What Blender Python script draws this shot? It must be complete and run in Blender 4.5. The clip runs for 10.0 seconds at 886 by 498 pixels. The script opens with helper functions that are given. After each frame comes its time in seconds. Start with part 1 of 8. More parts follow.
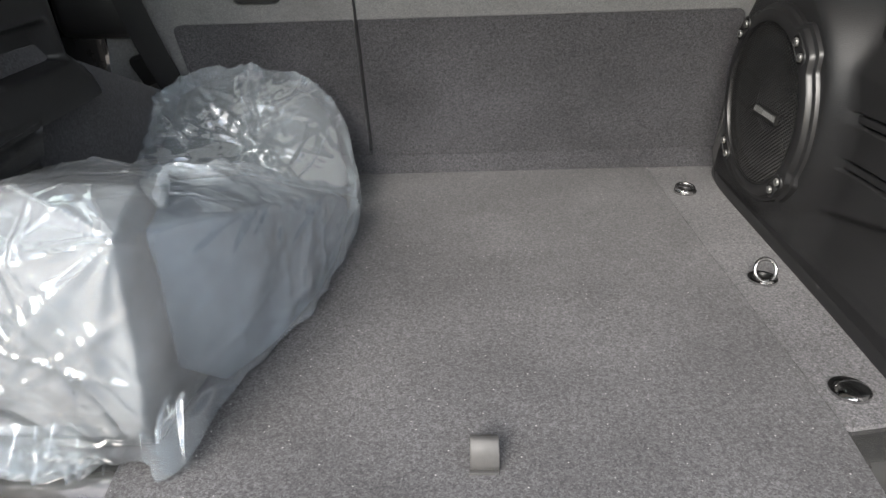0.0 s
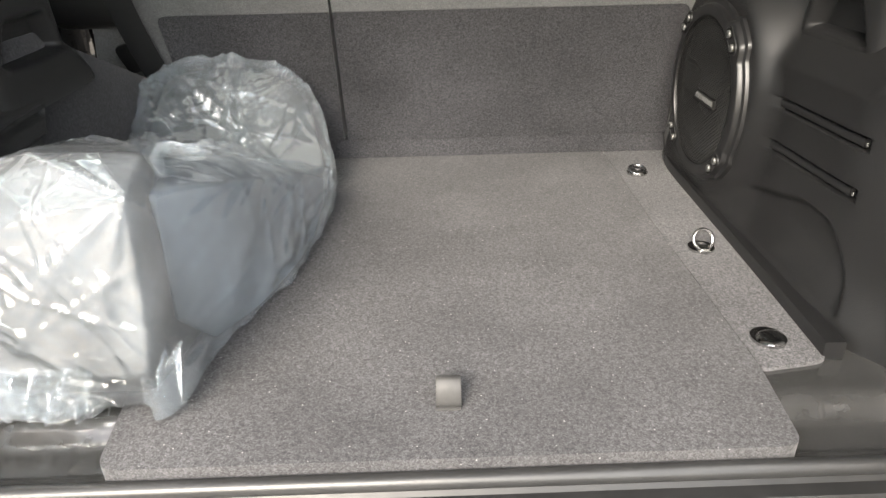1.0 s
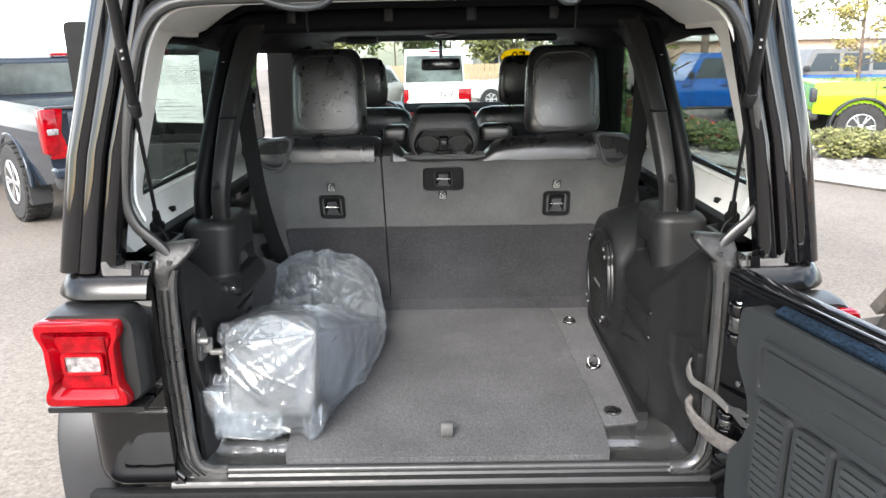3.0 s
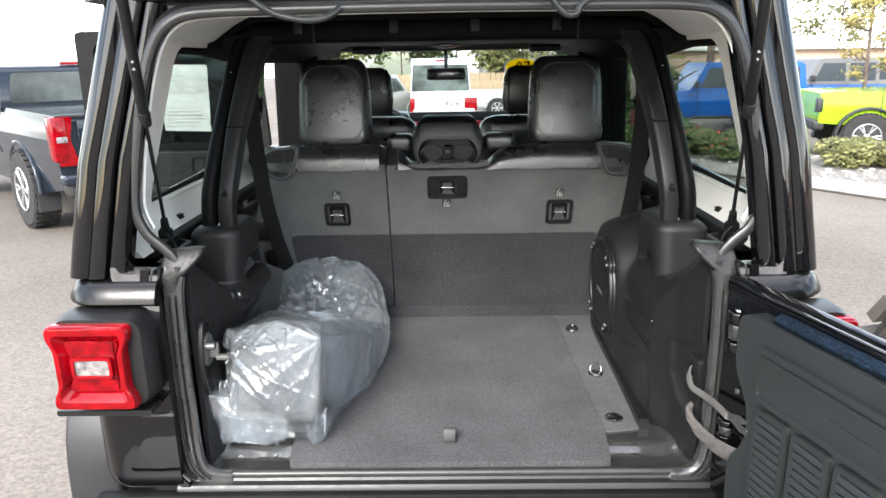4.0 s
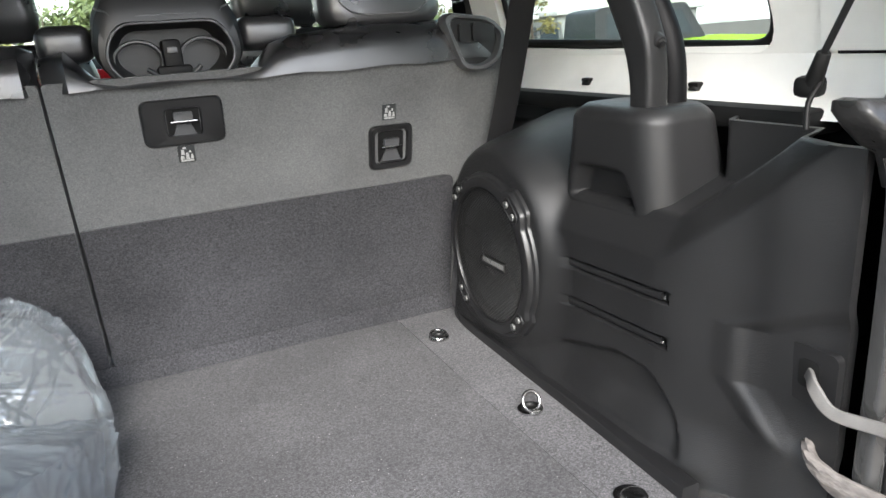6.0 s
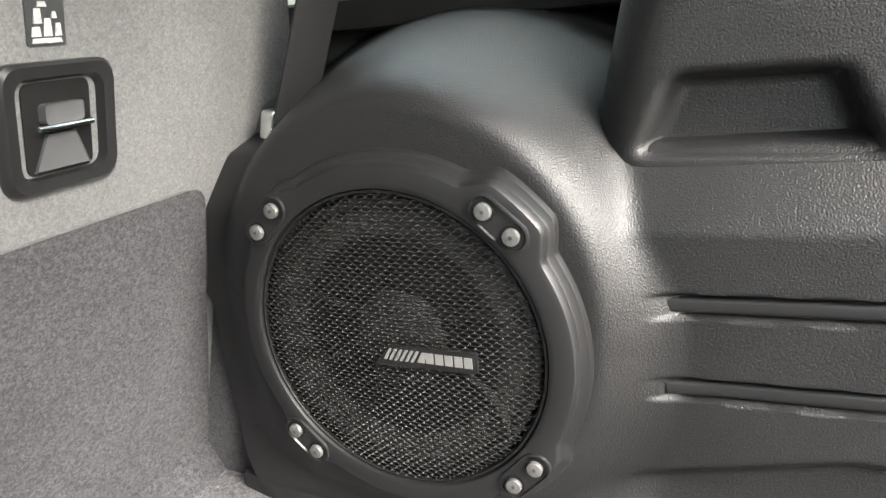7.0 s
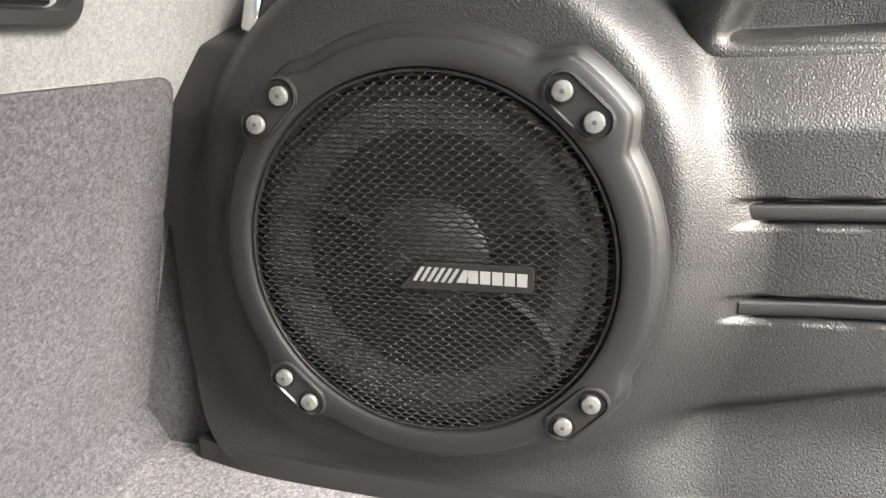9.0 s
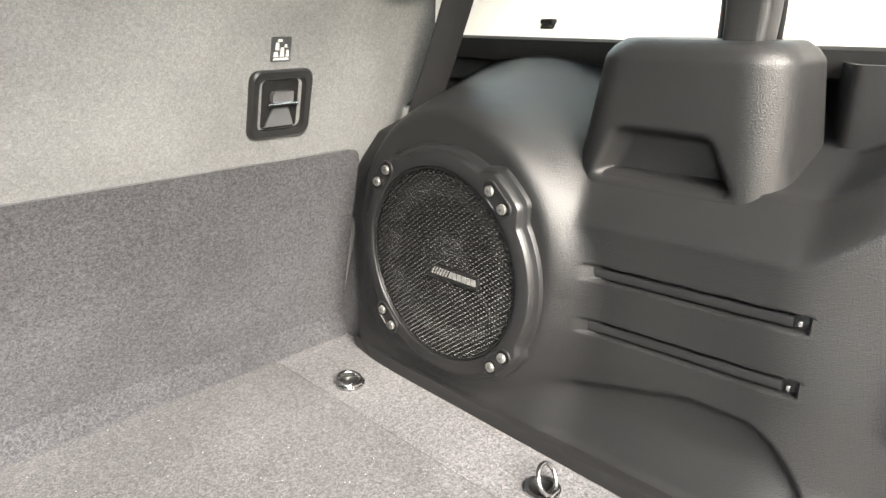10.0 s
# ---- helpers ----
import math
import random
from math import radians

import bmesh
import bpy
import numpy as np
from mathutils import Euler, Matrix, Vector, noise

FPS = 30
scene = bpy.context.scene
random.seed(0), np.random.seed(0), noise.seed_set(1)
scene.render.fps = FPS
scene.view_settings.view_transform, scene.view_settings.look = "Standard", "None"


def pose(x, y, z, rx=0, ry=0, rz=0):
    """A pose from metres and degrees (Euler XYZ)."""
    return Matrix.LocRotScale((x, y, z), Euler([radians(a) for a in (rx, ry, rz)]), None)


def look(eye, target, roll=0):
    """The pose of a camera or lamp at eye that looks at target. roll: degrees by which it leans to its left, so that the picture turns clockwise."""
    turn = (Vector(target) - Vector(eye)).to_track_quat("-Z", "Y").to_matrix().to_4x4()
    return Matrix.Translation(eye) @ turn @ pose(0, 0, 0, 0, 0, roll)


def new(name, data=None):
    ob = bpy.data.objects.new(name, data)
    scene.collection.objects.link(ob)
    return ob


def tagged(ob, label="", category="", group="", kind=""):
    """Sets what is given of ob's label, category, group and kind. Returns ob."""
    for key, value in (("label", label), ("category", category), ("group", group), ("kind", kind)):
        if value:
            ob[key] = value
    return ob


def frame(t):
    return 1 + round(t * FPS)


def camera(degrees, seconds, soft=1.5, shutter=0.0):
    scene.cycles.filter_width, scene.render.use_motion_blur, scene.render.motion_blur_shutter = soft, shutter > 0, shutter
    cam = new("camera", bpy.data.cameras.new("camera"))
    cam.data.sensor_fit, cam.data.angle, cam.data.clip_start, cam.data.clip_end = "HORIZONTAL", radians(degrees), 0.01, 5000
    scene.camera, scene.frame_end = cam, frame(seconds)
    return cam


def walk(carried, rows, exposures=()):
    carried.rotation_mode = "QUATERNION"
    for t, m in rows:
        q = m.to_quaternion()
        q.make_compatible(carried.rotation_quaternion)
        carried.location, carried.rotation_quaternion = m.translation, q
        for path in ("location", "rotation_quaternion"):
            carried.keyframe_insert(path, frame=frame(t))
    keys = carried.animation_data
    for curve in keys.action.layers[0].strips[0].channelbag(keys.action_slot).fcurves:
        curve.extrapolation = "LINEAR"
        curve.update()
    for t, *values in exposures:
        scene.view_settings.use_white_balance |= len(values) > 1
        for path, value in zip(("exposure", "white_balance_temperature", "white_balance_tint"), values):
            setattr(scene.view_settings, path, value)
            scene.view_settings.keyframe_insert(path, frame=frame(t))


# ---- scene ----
cam = camera(65.9, 10.0)
PATH = [
    (0, (-0.023, -0.43, 1.314), (-0.066, 1.349, 0.401), -2.0),
    (0.5, (-0.043, -0.368, 1.278), (-0.038, 1.393, 0.331), -2.0),
    (1, (-0.014, -0.532, 1.325), (0.016, 1.241, 0.399), -1.3),
    (1.5, (0.007, -0.821, 1.455), (0.009, 1.008, 0.644), -1.3),
    (2, (-0.025, -1.138, 1.584), (-0.037, 0.739, 0.892), -1.5),
    (2.5, (0.0, -1.301, 1.665), (0.002, 0.605, 1.06), -1.1),
    (3, (0.007, -1.364, 1.687), (-0.006, 0.557, 1.131), -1.0),
    (4.5, (0.015, -1.387, 1.691), (-0.021, 0.541, 1.16), -1.1),
    (5, (0.009, -1.363, 1.645), (-0.031, 0.558, 1.087), -1.5),
    (5.5, (-0.063, -1.03, 1.466), (0.095, 0.86, 0.831), -2.6),
    (5.7, (-0.097, -0.781, 1.434), (0.272, 1.083, 0.811), -3.2),
    (6.8, (0.007, 0.314, 1.276), (1.634, 1.316, 0.686), -6.1),
    (7, (0.045, 0.406, 1.239), (1.755, 1.24, 0.621), -5.7),
    (7.2, (0.055, 0.462, 1.2), (1.818, 1.163, 0.565), -4.3),
    (7.5, (0.04, 0.505, 1.168), (1.845, 1.073, 0.52), -2.7),
    (8, (0.064, 0.551, 1.146), (1.893, 1.039, 0.5), -1.8),
    (8.5, (0.061, 0.542, 1.149), (1.901, 1.012, 0.522), -1.4),
    (9, (0.055, 0.543, 1.15), (1.896, 1.033, 0.541), -1.1),
    (9.5, (0.003, 0.462, 1.185), (1.734, 1.249, 0.563), -0.3),
    (9.7, (-0.05, 0.342, 1.224), (1.557, 1.363, 0.612), 0.2),
    (9.8, (-0.076, 0.263, 1.25), (1.447, 1.397, 0.622), 0.3),
    (10, (-0.108, 0.077, 1.307), (1.228, 1.415, 0.657), 0.1),
]
EXPOSURES = [(0, 1.89, 6730, 10), (0.5, 2.22, 7030, 10), (1, 2.25, 7230, 10), (1.5, 2.42, 7080, 10), (2, 2.32, 6730, 10), (3, 1.92, 6530, 10), (4.5, 1.76, 6480, 10), (5, 1.76, 6480, 10), (5.5, 1.85, 6380, 10), (6.8, 3.15, 6720, 10), (7.5, 3.6, 6940, 10), (9, 3.8, 6980, 10), (9.5, 3.8, 6960, 10), (10, 3.47, 7100, 10)]
walk(cam, [(t, look(eye, target, roll)) for t, eye, target, roll in PATH], EXPOSURES)

# ---- light ----
SUN_EL, SUN_AZ = 35.0, 200.0          # height, and bearing from +y clockwise
world = bpy.data.worlds.new("sky")
scene.world = world
world.use_nodes = True
wt = world.node_tree
wt.nodes.clear()
w_out = wt.nodes.new("ShaderNodeOutputWorld")
w_bg = wt.nodes.new("ShaderNodeBackground")
w_sky = wt.nodes.new("ShaderNodeTexSky")
w_sky.sky_type, w_sky.sun_disc = "NISHITA", False
w_sky.sun_elevation, w_sky.sun_rotation = radians(SUN_EL), radians(SUN_AZ)
w_sky.air_density, w_sky.dust_density, w_sky.ozone_density = 1.1, 1.6, 1.0
w_co = wt.nodes.new("ShaderNodeTexCoord")
w_map = wt.nodes.new("ShaderNodeMapping")
w_map.inputs["Scale"].default_value = (2.2, 2.2, 5.0)
w_noise = wt.nodes.new("ShaderNodeTexNoise")
w_noise.inputs["Scale"].default_value, w_noise.inputs["Detail"].default_value = 1.3, 7.0
w_ramp = wt.nodes.new("ShaderNodeValToRGB")
w_ramp.color_ramp.elements[0].position, w_ramp.color_ramp.elements[1].position = 0.44, 0.66
w_mix = wt.nodes.new("ShaderNodeMix")
w_mix.data_type = "RGBA"
w_mix.inputs["B"].default_value = (15.0, 15.3, 15.8, 1)
wt.links.new(w_co.outputs["Generated"], w_map.inputs["Vector"])
wt.links.new(w_map.outputs["Vector"], w_noise.inputs["Vector"])
wt.links.new(w_noise.outputs["Fac"], w_ramp.inputs["Fac"])
wt.links.new(w_ramp.outputs["Color"], w_mix.inputs["Factor"])
wt.links.new(w_sky.outputs["Color"], w_mix.inputs["A"])
wt.links.new(w_mix.outputs["Result"], w_bg.inputs["Color"])
wt.links.new(w_bg.outputs["Background"], w_out.inputs["Surface"])
w_bg.inputs["Strength"].default_value = 0.15

sun = new("sun", bpy.data.lights.new("sun", "SUN"))
sun.data.energy, sun.data.angle, sun.data.color = 1.9, radians(24), (1.0, 0.98, 0.95)
az, el = radians(SUN_AZ), radians(SUN_EL)
sun.matrix_world = look((0, 0, 30), (-math.sin(az) * math.cos(el), -math.cos(az) * math.cos(el), 30 - math.sin(el)))


# ---- materials ----
def material(name, color, rough=0.5, metal=0.0, vary=0.0, scale=20.0, bump=0.0, bscale=200.0, bdist=0.002, coat=0.0, spec=0.5, rvary=0.0, detail=4.0, color2=None, stretch=(1, 1, 1)):
    """A surface with stains at one scale (vary, scale) and grain in relief at another (bump, bscale)."""
    m = bpy.data.materials.new(name)
    m.use_nodes = True
    nt = m.node_tree
    b = nt.nodes["Principled BSDF"]
    b.inputs["Base Color"].default_value = (*color, 1)
    b.inputs["Roughness"].default_value, b.inputs["Metallic"].default_value = rough, metal
    b.inputs["Coat Weight"].default_value, b.inputs["Coat Roughness"].default_value = coat, 0.03
    b.inputs["Specular IOR Level"].default_value = spec
    co = nt.nodes.new("ShaderNodeTexCoord")
    mp = nt.nodes.new("ShaderNodeMapping")
    mp.inputs["Scale"].default_value = stretch
    nt.links.new(co.outputs["Object"], mp.inputs["Vector"])
    if vary or color2 or rvary:
        n = nt.nodes.new("ShaderNodeTexNoise")
        n.inputs["Scale"].default_value, n.inputs["Detail"].default_value = scale, detail
        nt.links.new(mp.outputs["Vector"], n.inputs["Vector"])
        if vary or color2:
            mix = nt.nodes.new("ShaderNodeMix")
            mix.data_type = "RGBA"
            lo = color2 or tuple(c * (1 - vary) for c in color)
            hi = color if color2 else tuple(min(1, c * (1 + vary)) for c in color)
            mix.inputs["A"].default_value, mix.inputs["B"].default_value = (*lo, 1), (*hi, 1)
            r = nt.nodes.new("ShaderNodeMapRange")
            r.inputs["From Min"].default_value, r.inputs["From Max"].default_value = 0.32, 0.68
            nt.links.new(n.outputs["Fac"], r.inputs["Value"])
            nt.links.new(r.outputs["Result"], mix.inputs["Factor"])
            nt.links.new(mix.outputs["Result"], b.inputs["Base Color"])
        if rvary:
            r2 = nt.nodes.new("ShaderNodeMapRange")
            r2.inputs["From Min"].default_value, r2.inputs["From Max"].default_value = 0.3, 0.7
            r2.inputs["To Min"].default_value, r2.inputs["To Max"].default_value = max(0.02, rough - rvary), min(1, rough + rvary)
            nt.links.new(n.outputs["Fac"], r2.inputs["Value"])
            nt.links.new(r2.outputs["Result"], b.inputs["Roughness"])
    if bump:
        n2 = nt.nodes.new("ShaderNodeTexNoise")
        n2.inputs["Scale"].default_value, n2.inputs["Detail"].default_value = bscale, 3.0
        nt.links.new(mp.outputs["Vector"], n2.inputs["Vector"])
        bp = nt.nodes.new("ShaderNodeBump")
        bp.inputs["Strength"].default_value, bp.inputs["Distance"].default_value = bump, bdist
        nt.links.new(n2.outputs["Fac"], bp.inputs["Height"])
        nt.links.new(bp.outputs["Normal"], b.inputs["Normal"])
    return m


def carpet_material(name, dark, light, scale=620.0, lint=0.0, worn=5.0, clumps=1.0):
    """Short pile: two greys in fine speckle, wide worn patches, pale lint."""
    m = material(name, light, 0.95, bump=0.10, bscale=scale * 1.1, bdist=0.0010, spec=0.12)
    nt = m.node_tree
    b = nt.nodes["Principled BSDF"]
    b.inputs["Sheen Weight"].default_value, b.inputs["Sheen Roughness"].default_value = 0.12, 0.5
    co = nt.nodes.new("ShaderNodeTexCoord")
    fine, wide = nt.nodes.new("ShaderNodeTexNoise"), nt.nodes.new("ShaderNodeTexNoise")
    fine.inputs["Scale"].default_value, fine.inputs["Detail"].default_value, fine.inputs["Roughness"].default_value = scale, 5.0, 0.72
    wide.inputs["Scale"].default_value, wide.inputs["Detail"].default_value = worn, 5.0
    for n in (fine, wide):
        nt.links.new(co.outputs["Object"], n.inputs["Vector"])
    r = nt.nodes.new("ShaderNodeMapRange")
    r.inputs["From Min"].default_value, r.inputs["From Max"].default_value = 0.30, 0.72
    # every tuft its own grey, a little blurred by the noise
    tuft = nt.nodes.new("ShaderNodeTexVoronoi")
    tuft.inputs["Scale"].default_value = scale
    nt.links.new(co.outputs["Object"], tuft.inputs["Vector"])
    sep = nt.nodes.new("ShaderNodeSeparateColor")
    nt.links.new(tuft.outputs["Color"], sep.inputs["Color"])
    both = nt.nodes.new("ShaderNodeMix")
    both.inputs["Factor"].default_value = 0.30
    nt.links.new(fine.outputs["Fac"], both.inputs["A"])
    nt.links.new(sep.outputs["Red"], both.inputs["B"])
    nt.links.new(both.outputs["Result"], r.inputs["Value"])
    mix = nt.nodes.new("ShaderNodeMix")
    mix.data_type = "RGBA"
    mix.inputs["A"].default_value, mix.inputs["B"].default_value = (*dark, 1), (*light, 1)
    nt.links.new(r.outputs["Result"], mix.inputs["Factor"])
    r2 = nt.nodes.new("ShaderNodeMapRange")
    r2.inputs["From Min"].default_value, r2.inputs["From Max"].default_value = 0.3, 0.7
    r2.inputs["To Min"].default_value, r2.inputs["To Max"].default_value = 0.78, 1.22
    nt.links.new(wide.outputs["Fac"], r2.inputs["Value"])
    clump = nt.nodes.new("ShaderNodeTexNoise")
    clump.inputs["Scale"].default_value, clump.inputs["Detail"].default_value, clump.inputs["Roughness"].default_value = scale * 0.36, 3.0, 0.8
    nt.links.new(co.outputs["Object"], clump.inputs["Vector"])
    r3, both2 = nt.nodes.new("ShaderNodeMapRange"), nt.nodes.new("ShaderNodeMath")
    r3.inputs["From Min"].default_value, r3.inputs["From Max"].default_value = 0.36, 0.66
    r3.inputs["To Min"].default_value, r3.inputs["To Max"].default_value = 1 - 0.34 * clumps, 1 + 0.40 * clumps
    r3.clamp = False
    both2.operation = "MULTIPLY"
    nt.links.new(clump.outputs["Fac"], r3.inputs["Value"])
    nt.links.new(r2.outputs["Result"], both2.inputs[0])
    nt.links.new(r3.outputs["Result"], both2.inputs[1])
    mul = nt.nodes.new("ShaderNodeMix")
    mul.data_type, mul.blend_type = "RGBA", "MULTIPLY"
    mul.inputs["Factor"].default_value = 1.0
    nt.links.new(mix.outputs["Result"], mul.inputs["A"])
    nt.links.new(both2.outputs["Value"], mul.inputs["B"])
    last = mul.outputs["Result"]
    if lint:
        v = nt.nodes.new("ShaderNodeTexVoronoi")
        v.inputs["Scale"].default_value = 75.0 if scale > 200 else 14.0
        nt.links.new(co.outputs["Object"], v.inputs["Vector"])
        lt = nt.nodes.new("ShaderNodeMapRange")
        lt.inputs["From Min"].default_value, lt.inputs["From Max"].default_value = 0.04, 0.08
        lt.inputs["To Min"].default_value, lt.inputs["To Max"].default_value = lint, 0.0
        nt.links.new(v.outputs["Distance"], lt.inputs["Value"])
        m3 = nt.nodes.new("ShaderNodeMix")
        m3.data_type = "RGBA"
        m3.inputs["B"].default_value = (0.35, 0.34, 0.33, 1)
        nt.links.new(lt.outputs["Result"], m3.inputs["Factor"])
        nt.links.new(last, m3.inputs["A"])
        last = m3.outputs["Result"]
    nt.links.new(last, b.inputs["Base Color"])
    return m


def facing_gloss(nt, low, high, power, normal=None):
    """Gloss that grows towards the grazing edge, alike from both sides."""
    lw, pw, mr = nt.nodes.new("ShaderNodeLayerWeight"), nt.nodes.new("ShaderNodeMath"), nt.nodes.new("ShaderNodeMapRange")
    pw.operation = "POWER"
    pw.inputs[1].default_value = power
    mr.inputs["To Min"].default_value, mr.inputs["To Max"].default_value = low, high
    if normal is not None:
        nt.links.new(normal, lw.inputs["Normal"])
    nt.links.new(lw.outputs["Facing"], pw.inputs[0])
    nt.links.new(pw.outputs["Value"], mr.inputs["Value"])
    return mr.outputs["Result"]


def glass_material(name, tint, clear=0.88):
    """Thin pane: mostly clear, tinted, with a Fresnel gloss."""
    m = bpy.data.materials.new(name)
    m.use_nodes = True
    nt = m.node_tree
    nt.nodes.clear()
    out = nt.nodes.new("ShaderNodeOutputMaterial")
    tr, gl, mix = nt.nodes.new("ShaderNodeBsdfTransparent"), nt.nodes.new("ShaderNodeBsdfGlossy"), nt.nodes.new("ShaderNodeMixShader")
    fac = facing_gloss(nt, 0.04, 0.55, 4.0)
    tr.inputs["Color"].default_value = (*[c * clear for c in tint], 1)
    gl.inputs["Roughness"].default_value = 0.02
    nt.links.new(fac, mix.inputs["Fac"])
    nt.links.new(tr.outputs["BSDF"], mix.inputs[1])
    nt.links.new(gl.outputs["BSDF"], mix.inputs[2])
    nt.links.new(mix.outputs["Shader"], out.inputs["Surface"])
    return m


def film_material(name):
    """Thin crinkled polythene: clear, milky in soft patches and along fine folds, with sharp gloss."""
    m = bpy.data.materials.new(name)
    m.use_nodes = True
    nt = m.node_tree
    nt.nodes.clear()
    out = nt.nodes.new("ShaderNodeOutputMaterial")
    co = nt.nodes.new("ShaderNodeTexCoord")
    tr, df, tl, gl = (nt.nodes.new("ShaderNodeBsdf" + k) for k in ("Transparent", "Diffuse", "Translucent", "Glossy"))
    tr.inputs["Color"].default_value = (0.89, 0.93, 0.955, 1)
    df.inputs["Color"].default_value = tl.inputs["Color"].default_value = (0.80, 0.85, 0.90, 1)
    gl.inputs["Color"].default_value = (1, 1, 0.99, 1)
    gl.inputs["Roughness"].default_value = 0.075
    # two nets of folds, drawn out along different ways
    heights = []
    for scale, turn, stretch in ((9.0, (20, 35, 10), (1.0, 0.45, 1.6)), (17.0, (-40, 15, 60), (1.5, 0.6, 1.0))):
        mp = nt.nodes.new("ShaderNodeMapping")
        mp.inputs["Rotation"].default_value = [radians(a) for a in turn]
        mp.inputs["Scale"].default_value = stretch
        nt.links.new(co.outputs["Object"], mp.inputs["Vector"])
        n = nt.nodes.new("ShaderNodeTexNoise")
        n.noise_type = "RIDGED_MULTIFRACTAL"
        n.inputs["Scale"].default_value, n.inputs["Detail"].default_value, n.inputs["Distortion"].default_value = scale, 3.0, 0.5
        n.inputs["Roughness"].default_value = 0.45
        nt.links.new(mp.outputs["Vector"], n.inputs["Vector"])
        heights.append(n.outputs["Fac"])
    both = nt.nodes.new("ShaderNodeMath")
    both.operation = "ADD"
    nt.links.new(heights[0], both.inputs[0])
    nt.links.new(heights[1], both.inputs[1])
    bp = nt.nodes.new("ShaderNodeBump")
    bp.inputs["Strength"].default_value, bp.inputs["Distance"].default_value = 0.22, 0.006
    nt.links.new(both.outputs["Value"], bp.inputs["Height"])
    for n in (df, tl, gl):
        nt.links.new(bp.outputs["Normal"], n.inputs["Normal"])
    milk = nt.nodes.new("ShaderNodeMixShader")
    milk.inputs["Fac"].default_value = 0.40
    nt.links.new(df.outputs["BSDF"], milk.inputs[1])
    nt.links.new(tl.outputs["BSDF"], milk.inputs[2])
    soft = nt.nodes.new("ShaderNodeTexNoise")
    soft.inputs["Scale"].default_value, soft.inputs["Detail"].default_value = 6.0, 4.0
    nt.links.new(co.outputs["Object"], soft.inputs["Vector"])
    r = nt.nodes.new("ShaderNodeMapRange")
    r.inputs["From Min"].default_value, r.inputs["From Max"].default_value = 0.3, 0.7
    r.inputs["To Min"].default_value, r.inputs["To Max"].default_value = 0.08, 0.27
    nt.links.new(soft.outputs["Fac"], r.inputs["Value"])
    body = nt.nodes.new("ShaderNodeMixShader")
    nt.links.new(r.outputs["Result"], body.inputs["Fac"])
    nt.links.new(tr.outputs["BSDF"], body.inputs[1])
    nt.links.new(milk.outputs["Shader"], body.inputs[2])
    top = nt.nodes.new("ShaderNodeMixShader")
    nt.links.new(facing_gloss(nt, 0.12, 0.75, 2.4, bp.outputs["Normal"]), top.inputs["Fac"])
    nt.links.new(body.outputs["Shader"], top.inputs[1])
    nt.links.new(gl.outputs["BSDF"], top.inputs[2])
    nt.links.new(top.outputs["Shader"], out.inputs["Surface"])
    return m


M_CARPET = carpet_material("charcoal_carpet", (0.030, 0.030, 0.031), (0.090, 0.088, 0.091), 560, lint=0.8, clumps=0.75)
M_SEATCARPET = carpet_material("seat_carpet", (0.0215, 0.0215, 0.023), (0.052, 0.051, 0.055), 600, clumps=0.8)
M_STRIP = carpet_material("strip_carpet", (0.034, 0.034, 0.035), (0.115, 0.112, 0.117), 560, lint=0.5)
M_FABRIC = carpet_material("seat_back_cloth", (0.078, 0.079, 0.079), (0.125, 0.126, 0.126), 700, clumps=0.3)
M_PLASTIC = material("grained_black_plastic", (0.0105, 0.0105, 0.0108), 0.39, vary=0.15, scale=6, bump=0.6, bscale=760, bdist=0.0010, rvary=0.05, spec=0.38)
M_SATIN = material("satin_black_plastic", (0.010, 0.010, 0.0104), 0.38, vary=0.1, scale=8, bump=0.1, bscale=900, bdist=0.0006, spec=0.40)
M_GREYPL = material("dark_grey_plastic", (0.023, 0.0252, 0.0258), 0.33, vary=0.1, scale=8, bump=0.25, bscale=800, bdist=0.0008)
M_PAINT = material("black_body_paint", (0.0025, 0.0025, 0.003), 0.04, vary=0.2, scale=3, spec=0.62, bump=0.05, bscale=5, bdist=0.05, stretch=(1.6, 1.6, 0.5))
M_SHOULDER = material("dusty_black_paint", (0.004, 0.004, 0.004), 0.20, spec=0.34, vary=0.3, scale=12, rvary=0.05)
M_JAMB = material("dusty_black_jamb_paint", (0.030, 0.030, 0.0295), 0.19, coat=0.9, vary=0.12, scale=24, rvary=0.05, detail=7)
M_SILL = material("black_sill_paint", (0.014, 0.014, 0.014), 0.36, spec=0.4, vary=0.15, scale=40, rvary=0.06, detail=7)
M_SADDLE = material("dusty_grey_saddle", (0.020, 0.0195, 0.019), 0.34, spec=0.25, vary=0.4, scale=40, bump=0.6, bscale=45, bdist=0.006, rvary=0.1)
# pale base puts the sky reflected in the upward ledge into its colour
M_LEDGE = material("sky_paled_metal_ledge", (0.10, 0.097, 0.095), 0.22, vary=0.2, scale=30, coat=0.6)
M_RUBBER = material("seal_rubber", (0.022, 0.022, 0.022), 0.33, vary=0.15, scale=10, bump=0.1, bscale=300)
M_BLACKRUB = material("black_rubber", (0.006, 0.006, 0.006), 0.55, spec=0.18, vary=0.2, scale=30)
M_LEATHER = material("black_leather", (0.019, 0.019, 0.020), 0.30, vary=0.25, scale=14, bump=0.25, bscale=520, bdist=0.0007, spec=0.95, rvary=0.06)
M_DASH = material("matt_dash_top", (0.005, 0.005, 0.005), 0.85, spec=0.06, vary=0.1, scale=20)
M_STITCH = material("black_stitching", (0.10, 0.10, 0.10), 0.5)
M_GUIDE = material("grey_guide_plastic", (0.060, 0.061, 0.063), 0.28, vary=0.1, scale=8)
